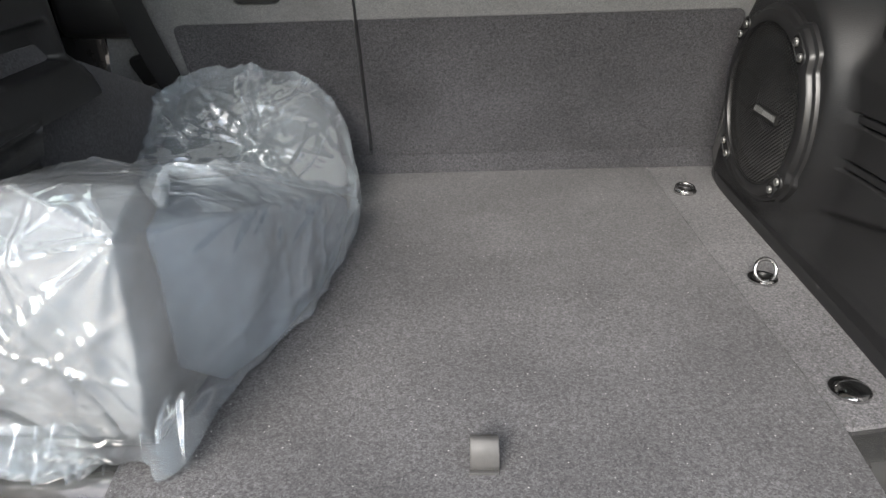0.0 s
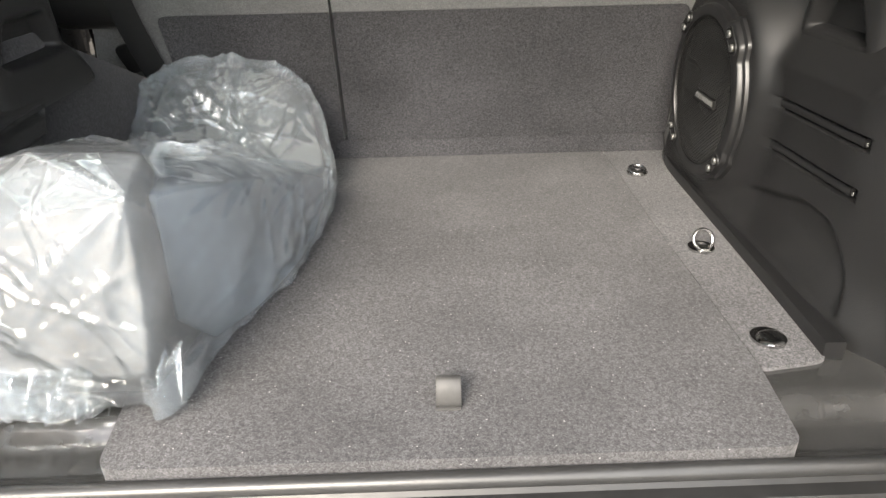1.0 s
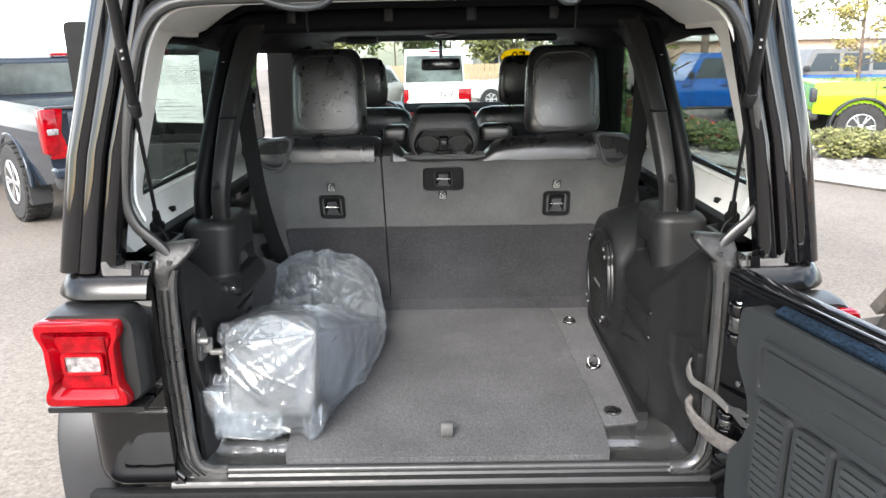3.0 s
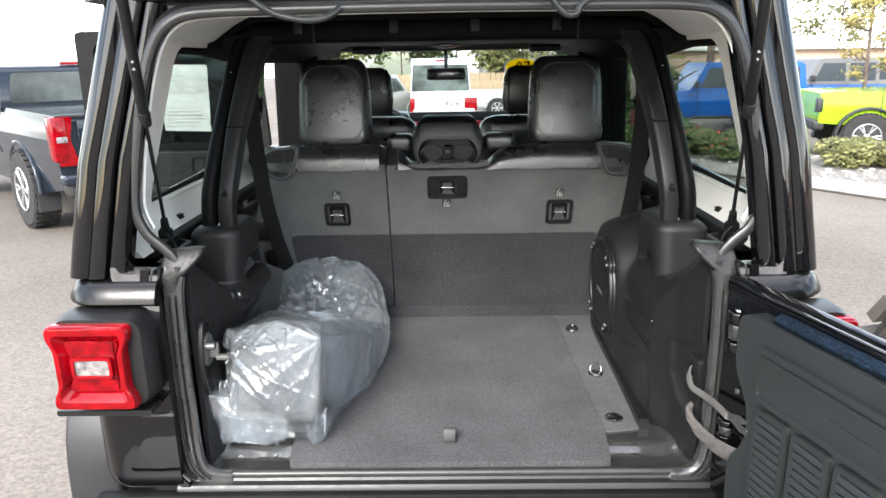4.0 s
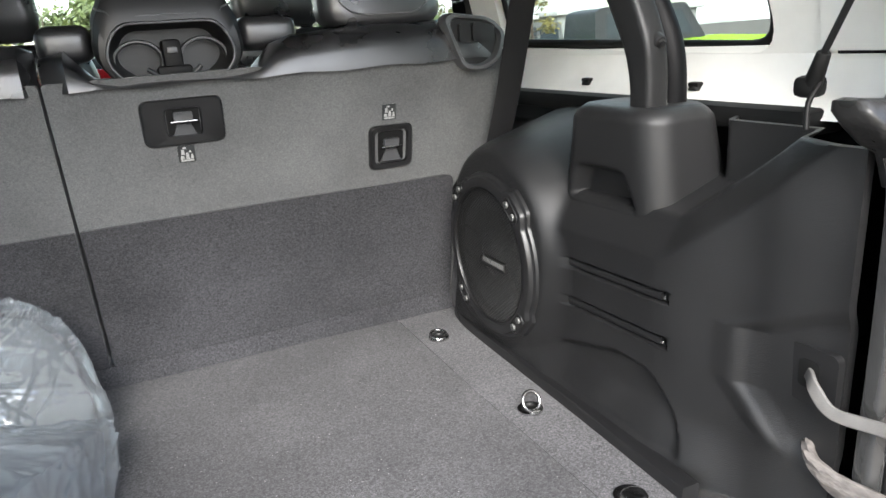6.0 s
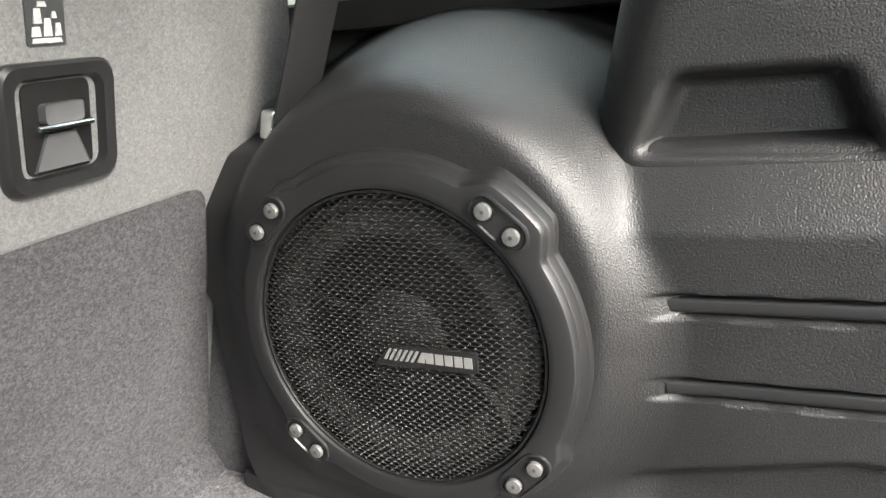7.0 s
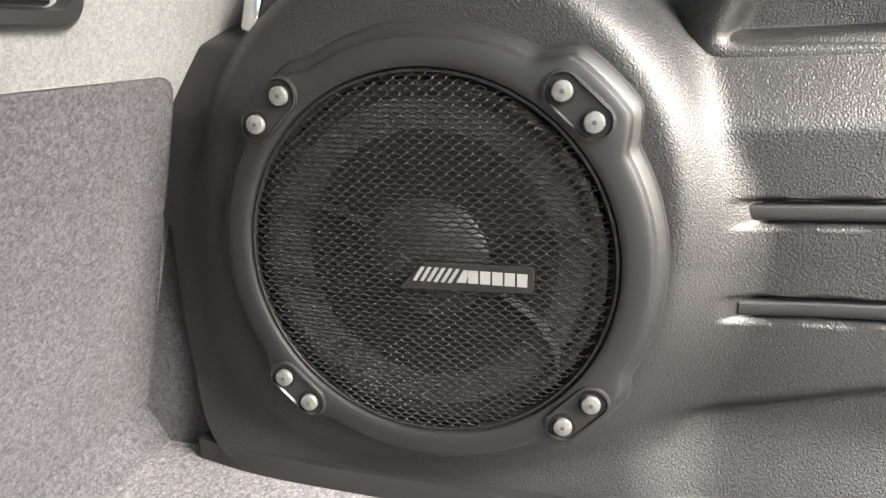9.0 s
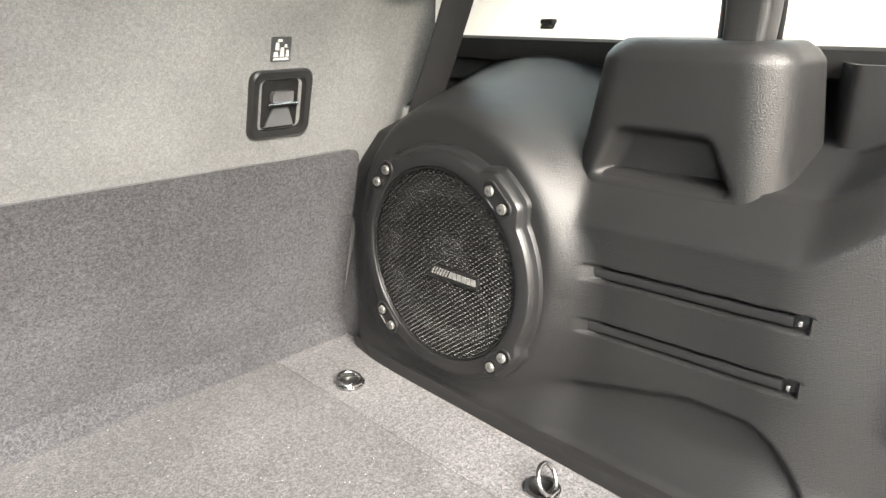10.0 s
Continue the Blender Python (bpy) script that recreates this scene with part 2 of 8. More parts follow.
M_STEEL = material("bright_steel", (0.75, 0.75, 0.74), 0.22, metal=1.0, vary=0.12, scale=90)
M_CHROME = material("polished_chrome", (0.52, 0.52, 0.515), 0.16, metal=1.0, vary=0.25, scale=60)
M_ZINC = material("zinc_screw", (0.16, 0.16, 0.155), 0.42, metal=0.6, vary=0.2, scale=300)
M_SHELL = material("pale_hardtop_lining", (0.80, 0.79, 0.745), 0.75, vary=0.06, scale=9, bump=0.15, bscale=500, bdist=0.0008)
M_BAR = material("roll_bar_padding", (0.0035, 0.0035, 0.004), 0.5, vary=0.15, scale=9, bump=0.3, bscale=600, bdist=0.001, spec=0.12)
M_LOOP = material("grey_loop_webbing", (0.042, 0.041, 0.040), 0.55, bump=0.5, bscale=900, bdist=0.001, vary=0.2, scale=60)
M_BELT = material("belt_webbing", (0.008, 0.008, 0.0085), 0.62, spec=0.25, bump=0.5, bscale=900, bdist=0.001)
M_STRAPWEB = material("grey_check_strap", (0.10, 0.095, 0.090), 0.6, vary=0.15, scale=40, bump=0.5, bscale=600, bdist=0.001)
M_SLEEVE = material("braided_sleeve", (0.105, 0.094, 0.087), 0.7, vary=0.3, scale=160, bump=0.7, bscale=420, bdist=0.0015, stretch=(1, 0.4, 1))
M_BADGE = material("badge_silver", (0.14, 0.14, 0.137), 0.4)
M_TAG = material("printed_tag", (0.30, 0.30, 0.29), 0.6, vary=0.3, scale=300)
M_WHITE = material("white_label", (0.72, 0.74, 0.71), 0.5, vary=0.05, scale=8)
M_LABELGREY = material("label_grey", (0.22, 0.22, 0.22), 0.5)
M_RED = material("red_lamp_lens", (0.21, 0.0008, 0.004), 0.06, spec=0.4, vary=0.25, scale=30)
M_REDDK = material("dark_red_lamp", (0.17, 0.001, 0.004), 0.14, spec=0.3, bump=0.7, bscale=160, bdist=0.003, vary=0.4, scale=40)
M_LAMPCLR = material("clear_lamp", (0.20, 0.185, 0.18), 0.12, coat=0.6, bump=0.9, bscale=140, bdist=0.005, vary=0.5, scale=60)
M_FLARE = material("dark_flare_plastic", (0.018, 0.018, 0.020), 0.5, vary=0.2, scale=9, bump=0.3, bscale=500, bdist=0.001)
# blue of the reflected sky is mixed into this grey
M_BUMPER = material("sky_tinted_bumper_plastic", (0.040, 0.043, 0.053), 0.38, vary=0.12, scale=7, bump=0.2, bscale=600, bdist=0.001)
M_GATEPAD = carpet_material("blue_speckled_pad", (0.0015, 0.003, 0.006), (0.010, 0.022, 0.038), 260)
M_GATEPAD.node_tree.nodes["Principled BSDF"].inputs["Sheen Weight"].default_value = 0.0
M_CONE = material("speaker_cone", (0.06, 0.062, 0.06), 0.45, vary=0.15, scale=20)
M_CONEDK = material("speaker_surround", (0.022, 0.022, 0.022), 0.6, spec=0.3)
M_CAP = material("dust_cap", (0.05, 0.05, 0.05), 0.3, vary=0.2, scale=30)
M_GRILLE = material("grille_enamel", (0.010, 0.010, 0.010), 0.38, spec=0.22)
M_WINDOW = glass_material("tinted_glass", (0.66, 0.71, 0.69))
M_DARKGLASS = glass_material("privacy_glass", (0.22, 0.25, 0.25))
M_CLEARGLASS = glass_material("windscreen_glass", (0.93, 0.97, 0.95), 0.95)
M_FILM = film_material("clear_polythene")
M_MATGREY = material("grey_mat", (0.150, 0.176, 0.202), 0.7, vary=0.3, scale=6, bump=0.3, bscale=200)
M_RUBBERMAT = material("dark_mat", (0.075, 0.080, 0.085), 0.6, vary=0.5, scale=14)
M_MATDARK = material("dark_grey_mat", (0.060, 0.067, 0.068), 0.7, vary=0.3, scale=8, bump=0.3, bscale=200)


# ---- building helpers ----
def finish(bm, name, mat, parent=None, label="", angle=38):
    me = bpy.data.meshes.new(name)
    bmesh.ops.recalc_face_normals(bm, faces=bm.faces)
    bm.to_mesh(me)
    bm.free()
    for p in me.polygons:
        p.use_smooth = True
    me.set_sharp_from_angle(angle=radians(angle))
    me.materials.append(mat)
    ob = new(name, me)
    ob.parent = parent
    if label:
        ob["label"] = label
    return ob


def part(name, bm, mat, parent, label="", angle=38):
    return finish(bm, name, mat, parent, label, angle)


def thing(name, label, category, group="", kind="", at=(0, 0, 0)):
    ob = new(name)
    ob.location = at
    ob.empty_display_size = 0.1
    return tagged(ob, label, category, group, kind)


def child_mesh(name, me, parent, m):
    """A piece of its own on shared mesh data."""
    ob = new(name, me)
    ob.parent, ob.matrix_local = parent, m
    return ob


def add(bm, tmp, m=None):
    me = bpy.data.meshes.new("tmp")
    tmp.to_mesh(me)
    tmp.free()
    if m is not None:
        me.transform(m)
    bm.from_mesh(me)
    bpy.data.meshes.remove(me)
    return bm


def box(bm, c, s, bevel=0.0, seg=2, rot=(0, 0, 0)):
    t = bmesh.new()
    bmesh.ops.create_cube(t, size=1.0)
    bmesh.ops.scale(t, vec=s, verts=t.verts)
    if bevel:
        bmesh.ops.bevel(t, geom=t.edges[:], offset=bevel, segments=seg, profile=0.5, affect="EDGES", clamp_overlap=True)
    return add(bm, t, pose(*c, *rot))


def cyl(bm, a, b, r, r2=None, n=24, bevel=0.0):
    a, b = Vector(a), Vector(b)
    d = b - a
    t = bmesh.new()
    bmesh.ops.create_cone(t, cap_ends=True, segments=n, radius1=r, radius2=r if r2 is None else r2, depth=d.length)
    if bevel:
        es = [e for e in t.edges if abs(e.verts[0].co.z - e.verts[1].co.z) < 1e-6]
        bmesh.ops.bevel(t, geom=es, offset=bevel, segments=2, profile=0.5, affect="EDGES", clamp_overlap=True)
    return add(bm, t, Matrix.Translation((a + b) / 2) @ d.to_track_quat("Z", "Y").to_matrix().to_4x4())


def ball(bm, c, s, u=20, v=12, m=None):
    t = bmesh.new()
    bmesh.ops.create_uvsphere(t, u_segments=u, v_segments=v, radius=1.0)
    bmesh.ops.scale(t, vec=s, verts=t.verts)
    return add(bm, t, Matrix.Translation(c) @ (m or Matrix()))


def loft(bm, rings, closed=True, cap=True):
    """Skin over rings of equal point counts."""
    vs = [[bm.verts.new(p) for p in ring] for ring in rings]
    n = len(rings[0])
    for a, b in zip(vs, vs[1:]):
        for i in range(n if closed else n - 1):
            j = (i + 1) % n
            bm.faces.new((a[i], a[j], b[j], b[i]))
    if cap and closed:
        bm.faces.new(list(reversed(vs[0])))
        bm.faces.new(vs[-1])
    return bm


def to3(axis, v, u, w):
    return {"x": (v, u, w), "y": (u, v, w), "z": (u, w, v)}[axis]


def prism(bm, poly, axis, a, b, bevel=0.0, seg=2, m=None):
    """A flat outline pushed from a to b along an axis; outline in the other two, in order."""
    t = bmesh.new()
    loft(t, [[to3(axis, v, u, w) for u, w in poly] for v in (a, b)])
    if bevel:
        es = [e for e in t.edges if abs(e.calc_face_angle(0)) > 0.6]
        bmesh.ops.bevel(t, geom=es, offset=bevel, segments=seg, profile=0.5, affect="EDGES", clamp_overlap=True)
    return add(bm, t, m)


def ringplate(bm, outer, inner, axis, a, b, m=None):
    """A plate with a hole; both outlines have the same count and start."""
    t = bmesh.new()
    f = lambda poly, v: [t.verts.new(to3(axis, v, u, w)) for u, w in poly]
    oa, ob_, ia, ib = f(outer, a), f(outer, b), f(inner, a), f(inner, b)
    n = len(outer)
    for i in range(n):
        j = (i + 1) % n
        t.faces.new((oa[i], oa[j], ia[j], ia[i]))
        t.faces.new((ob_[j], ob_[i], ib[i], ib[j]))
        t.faces.new((oa[j], oa[i], ob_[i], ob_[j]))
        t.faces.new((ia[i], ia[j], ib[j], ib[i]))
    return add(bm, t, m)


def rrect(w, h, r, n=5, cx=0.0, cy=0.0):
    pts = []
    for k, (sx, sy) in enumerate(((1, 1), (-1, 1), (-1, -1), (1, -1))):
        for i in range(n + 1):
            a = math.pi / 2 * (k + i / n)
            pts.append((cx + sx * (w / 2 - r) + r * math.cos(a), cy + sy * (h / 2 - r) + r * math.sin(a)))
    return pts


def rounded(poly, r, n=4):
    """The outline with each corner rounded; r is a radius or one for each corner."""
    out, m = [], len(poly)
    for i in range(m):
        p, q, s = Vector(poly[i - 1]), Vector(poly[i]), Vector(poly[(i + 1) % m])
        ri = r[i] if isinstance(r, (list, tuple)) else r
        u, v = (p - q), (s - q)
        d = min(ri, u.length * 0.48, v.length * 0.48)
        a, b = q + u.normalized() * d, q + v.normalized() * d
        for k in range(n + 1):
            t = k / n
            out.append(tuple((1 - t) ** 2 * a + 2 * t * (1 - t) * q + t * t * b))
    return out


def smooth_path(pts, n=6, closed=False):
    """Catmull-Rom through the points."""
    P = [Vector(p) for p in pts]
    out, m = [], len(P)
    for i in range(m if closed else m - 1):
        p0, p1, p2, p3 = (P[(i + k) % m] if closed else P[min(max(i + k, 0), m - 1)] for k in (-1, 0, 1, 2))
        for k in range(n):
            t = k / n
            out.append(0.5 * (2 * p1 + (p2 - p0) * t + (2 * p0 - 5 * p1 + 4 * p2 - p3) * t * t + (3 * p1 - p0 - 3 * p2 + p3) * t ** 3))
    if not closed:
        out.append(P[-1])
    return out


def sweep(bm, pts, prof, closed=False, side=None, cap=True):
    """A profile, or a radius, carried along a path. side: the direction of the profile's first axis."""
    P = [Vector(p) for p in pts]
    if not isinstance(prof, (list, tuple)):
        prof = [(prof * math.cos(2 * math.pi * i / 10), prof * math.sin(2 * math.pi * i / 10)) for i in range(10)]
    rings, prev = [], None
    for i, p in enumerate(P):
        if closed:
            t = P[(i + 1) % len(P)] - P[i - 1]
        else:
            t = P[min(i + 1, len(P) - 1)] - P[max(i - 1, 0)]
        t.normalize()
        if side is not None:
            u = Vector(side)
        elif prev is None:
            u = t.orthogonal()
        else:
            u = prev
        u = (u - t * u.dot(t)).normalized()
        prev = u
        w = t.cross(u)
        rings.append([p + u * a + w * b for a, b in prof])
    if closed:
        rings.append(rings[0])
        cap = False
    loft(bm, rings, True, cap)
    if closed:
        bmesh.ops.remove_doubles(bm, verts=bm.verts, dist=1e-6)
    return bm


def flat(w, h, r=None):
    return rrect(w, h, min(w, h) * 0.4 if r is None else r, 3)


def step(a, b, x):
    t = min(1.0, max(0.0, (x - a) / (b - a)))
    return t * t * (3 - 2 * t)


def sheet(bm, us, vs, f, thick=None):
    """A surface f(u, v) over a grid; thick: a vector by which its back lies off."""
    V = [[bm.verts.new(f(u, v)) for v in vs] for u in us]
    for i in range(len(us) - 1):
        for j in range(len(vs) - 1):
            bm.faces.new((V[i][j], V[i + 1][j], V[i + 1][j + 1], V[i][j + 1]))
    if thick:
        W = [[bm.verts.new(Vector(f(u, v)) + Vector(thick)) for v in vs] for u in us]
        for i in range(len(us) - 1):
            for j in range(len(vs) - 1):
                bm.faces.new((W[i][j], W[i][j + 1], W[i + 1][j + 1], W[i + 1][j]))
        rim = [(i, 0) for i in range(len(us))] + [(len(us) - 1, j) for j in range(1, len(vs))] + \
              [(i, len(vs) - 1) for i in range(len(us) - 2, -1, -1)] + [(0, j) for j in range(len(vs) - 2, 0, -1)]
        for (a, b), (c, d) in zip(rim, rim[1:] + rim[:1]):
            bm.faces.new((V[a][b], V[c][d], W[c][d], W[a][b]))
    return bm


def span(a, b, n):
    return [a + (b - a) * i / n for i in range(n + 1)]


def mirrored(poly, s):
    return [(s * u, w) for u, w in poly]


# ---- ground ----
def ground_z(x, y):
    """The lot falls gently ahead of the car."""
    return 0.0065 * x - 0.0169 * y


M_ASPHALT = carpet_material("pale_worn_asphalt", (0.128, 0.111, 0.094), (0.198, 0.174, 0.151), 70, lint=0.3, worn=0.35, clumps=0.3)
M_ASPHALT.node_tree.nodes["Principled BSDF"].inputs["Sheen Weight"].default_value = 0.0
bm = bmesh.new()
sheet(bm, [-900, -200, -60, -20, -8, 0, 8, 20, 60, 200, 900], [-900, -200, -60, -20, -8, 0, 8, 20, 60, 200, 900], lambda x, y: (x, y, ground_z(x, y)))
tagged(finish(bm, "ground", M_ASPHALT), "pale grey worn asphalt car park, gently sloping", "ground", kind="structure")


# ---- car body ----
body = thing("car_body", "glossy black off-road car body seen from its open tailgate", "car body", kind="structure")


def corner_panel(s):
    """Rear quarter: flat back, round corner, flat side; with the shoulder ledge over it."""
    def plan(d, back=-0.045, r=0.075, xo=0.80 if s < 0 else 0.780):
        pts = [(0.605, back + 0.0 + d), (0.66, back + d), (0.70, back + d)]
        for i in range(9):
            a = math.pi / 2 * i / 8
            pts.append((xo - r + (r - d) * math.sin(a), back + r - (r - d) * math.cos(a)))
        pts += [(xo - d, 0.25), (xo - d, 0.62)]
        return pts
    bm = bmesh.new()
    rings = []
    for z, inset in ((0.755, 0.02), (0.775, 0.004), (0.80, 0), (1.0, 0), (1.19, 0.0), (1.205, 0.006)):
        outer, inner = plan(inset), plan(inset + 0.02)
        rings.append([(s * x, y, z) for x, y in outer + inner[::-1]])
    loft(bm, rings)
    part("quarter_panel", bm, M_PAINT, body, "glossy black rear quarter panel")
    # rounded shoulder ledge
    bm = bmesh.new()
    rings = []
    for t, off in ((0.0, 0.010), (0.03, -0.006), (0.09, -0.014), (0.18, -0.017), (0.30, -0.0155), (0.55, -0.009), (0.78, -0.001), (0.90, 0.005), (0.96, 0.012), (1.0, 0.022)):
        rings.append([(s * x, y, 1.205 + 0.054 * t) for x, y in plan(off, -0.047) + plan(0.035, -0.047)[::-1]])
    loft(bm, rings)
    part("shoulder_ledge", bm, M_SHOULDER, body, "rounded glossy black body shoulder")
    # painted door-side wall further on
    bm = bmesh.new()
    box(bm, (s * 0.775, 0.84, 0.99), (0.05, 0.44, 0.50), 0.01)
    part("rear_side_panel", bm, M_PAINT, body)
    # seam under the lamp
    bm = bmesh.new()
    box(bm, (s * 0.635, -0.049, 0.953), (0.07, 0.010, 0.007), 0.002)
    part("trim_seam", bm, M_JAMB, body)


corner_panel(-1)
corner_panel(1)

# sill under the opening, with its steps
bm = bmesh.new()
prof = [(0.004, 0.70), (0.004, 0.772), (-0.004, 0.777), (-0.014, 0.775), (-0.02, 0.767), (-0.036, 0.766), (-0.041, 0.760), (-0.043, 0.752), (-0.055, 0.749), (-0.058, 0.742), (-0.058, 0.70)]
prism(bm, prof, "x", -0.62, 0.62)
part("sill", bm, M_SILL, body, "stepped black painted loading sill")
bm = bmesh.new()
box(bm, (0, -0.045, 0.72), (1.60, 0.03, 0.07), 0.008)
part("lower_valance", bm, M_BLACKRUB, body)


def jamb_path(d=0.0, y=0.0):
    """Line of the rear opening; d: outwards by that much."""
    half = [(0.0, 0.768 - d), (0.30, 0.768 - d), (0.50, 0.768 - d), (0.555 + d * 0.6, 0.776 - d * 0.6), (0.583 + d, 0.82), (0.588 + d, 0.95), (0.589 + d, 1.10),
            (0.585 + d, 1.22), (0.578 + d, 1.28)]
    return half


def jamb(s):
    # flange down the side of the tub opening: broad worn band, a groove, a bright lip
    bm = bmesh.new()
    path = [(s * x, -0.010, z) for x, z in jamb_path(0.0)[2:-1]] + [(s * 0.578, -0.006, 1.262)]
    sweep(bm, smooth_path(path, 4), rounded([(-0.022, -0.006), (-0.012, -0.016), (0.013, -0.018), (0.018, -0.012), (0.018, 0.012), (-0.022, 0.012)], 0.004, 2), side=(s, 0, 0))
    part("jamb_flange", bm, M_JAMB, body, "dusty black door jamb")
    # thin black strips put the dark reflections between its ridges into colour
    for off in (-0.009, 0.005):
        bm = bmesh.new()
        sweep(bm, smooth_path([(s * (x + off), -0.0275, z) for x, z in jamb_path(0.0)[3:-1]], 4), rrect(0.0035, 0.003, 0.001, 2), side=(s, 0, 0))
        part("jamb_dark_line", bm, M_BLACKRUB, body)
    bm = bmesh.new()
    sweep(bm, smooth_path([(s * (x + 0.026), -0.016, z) for x, z in jamb_path(0.0)[3:]], 4), rrect(0.010, 0.020, 0.003, 2), side=(s, 0, 0))
    part("jamb_groove", bm, M_BLACKRUB, body)
    bm = bmesh.new()
    sweep(bm, smooth_path([(s * (x + 0.036), -0.026, z) for x, z in jamb_path(0.0)[3:]], 4), rrect(0.007, 0.022, 0.003, 3), side=(s, 0, 0))
    part("jamb_lip", bm, M_JAMB, body)
    bm = bmesh.new()
    path = [(s * x, -0.03, z) for x, z in jamb_path(0.050)[3:]]
    sweep(bm, smooth_path(path, 4), [(-0.009, -0.012), (0.009, -0.012), (0.009, 0.008), (-0.009, 0.008)], side=(s, 0, 0))
    part("jamb_step", bm, M_PAINT, body)
    # saddle of folded metal on top of the tub corner, where the seal lands
    bm = bmesh.new()
    rings = []
    for z, x0, x1, y0, y1, r in ((1.225, 0.570, 0.606, -0.022, 0.014, 0.008), (1.258, 0.562, 0.606, -0.022, 0.020, 0.010), (1.276, 0.548, 0.606, -0.020, 0.030, 0.012), (1.290, 0.530, 0.606, -0.014, 0.036, 0.012),
                                 (1.302, 0.518, 0.604, -0.006, 0.040, 0.012), (1.312, 0.520, 0.600, 0.002, 0.040, 0.010), (1.317, 0.530, 0.594, 0.010, 0.036, 0.008)):
        rings.append([(s * u, v, z + 0.010 * math.sin(30 * u) * (z > 1.27)) for u, v in rrect(x1 - x0, y1 - y0, r, 5, (x0 + x1) / 2, (y0 + y1) / 2)])
    loft(bm, rings)
    part("corner_cap", bm, M_SADDLE, body, "dusty grey metal corner saddle", angle=60)
    # fold of sheet metal running to the hardtop foot
    bm = bmesh.new()
    prism(bm, mirrored(rounded([(0.604, 1.256), (0.700, 1.256), (0.700, 1.286), (0.690, 1.286), (0.682, 1.272), (0.604, 1.268)], 0.004, 3), s), "y", -0.036, 0.02, 0.003)
    part("foot_ledge", bm, M_LEDGE, body, "satin metal ledge, paled for the reflected sky")


jamb(-1)
jamb(1)

# rubber seals: lower along the sill, upper round the glass opening
seal = thing("door_seal", "grey rubber door seal round the rear opening", "rubber seal", kind="structure")
low = [(x, z) for x, z in jamb_path(-0.012)]
pts = [(-x, -0.010, z) for x, z in low[::-1]] + [(x, -0.010, z) for x, z in low[1:]]
bm = bmesh.new()
sweep(bm, smooth_path(pts, 3), [(0.010 * math.cos(a * math.pi / 5), 0.009 * math.sin(a * math.pi / 5)) for a in range(10)])
part("lower_seal", bm, M_RUBBER, seal)


def upper_line(d=0.0):
    h = [(0.578, 1.240), (0.576, 1.285), (0.598, 1.316), (0.632 + d * 0.7, 1.350 - d * 0.7), (0.648 + d, 1.40), (0.640 + d, 1.47), (0.622 + d, 1.56), (0.596 + d, 1.66),
         (0.566 + d * 0.9, 1.735 + d * 0.5), (0.525 + d * 0.5, 1.775 + d * 0.9), (0.46, 1.789 + d), (0.30, 1.792 + d), (0.0, 1.794 + d)]
    return h


up = upper_line()
pts = [(-x, 0.002, z) for x, z in up] + [(x, 0.002, z) for x, z in up[-2::-1]]
bm = bmesh.new()
sweep(bm, smooth_path(pts, 4), [(0.0105 * math.cos(a * math.pi / 6), 0.014 * math.sin(a * math.pi / 6)) for a in range(12)])
part("upper_seal", bm, M_RUBBER, seal)
bm = bmesh.new()
pts = [(-x, 0.018, z) for x, z in upper_line(0.014)[3:]] + [(x, 0.018, z) for x, z in upper_line(0.014)[-2:2:-1]]
sweep(bm, smooth_path(pts, 4), flat(0.012, 0.02))
part("seal_lip", bm, M_BLACKRUB, seal)

bm = bmesh.new()
pts = [(-x, 0.030, z) for x, z in upper_line(-0.007)[3:]] + [(x, 0.030, z) for x, z in upper_line(-0.007)[-2:2:-1]]
sweep(bm, smooth_path(pts, 4), rrect(0.007, 0.012, 0.003, 3))
part("lining_edge", bm, M_SHELL, seal, "pale edge of the lining behind the seal")

# ---- hardtop ----
top = thing("hardtop", "glossy black removable hardtop with pale lining", "car roof", kind="structure")


def lean(z):
    """Half width of the hardtop at a height."""
    return 0.803 - 0.185 * (z - 1.262) - 0.09 * max(0.0, z - 1.5)


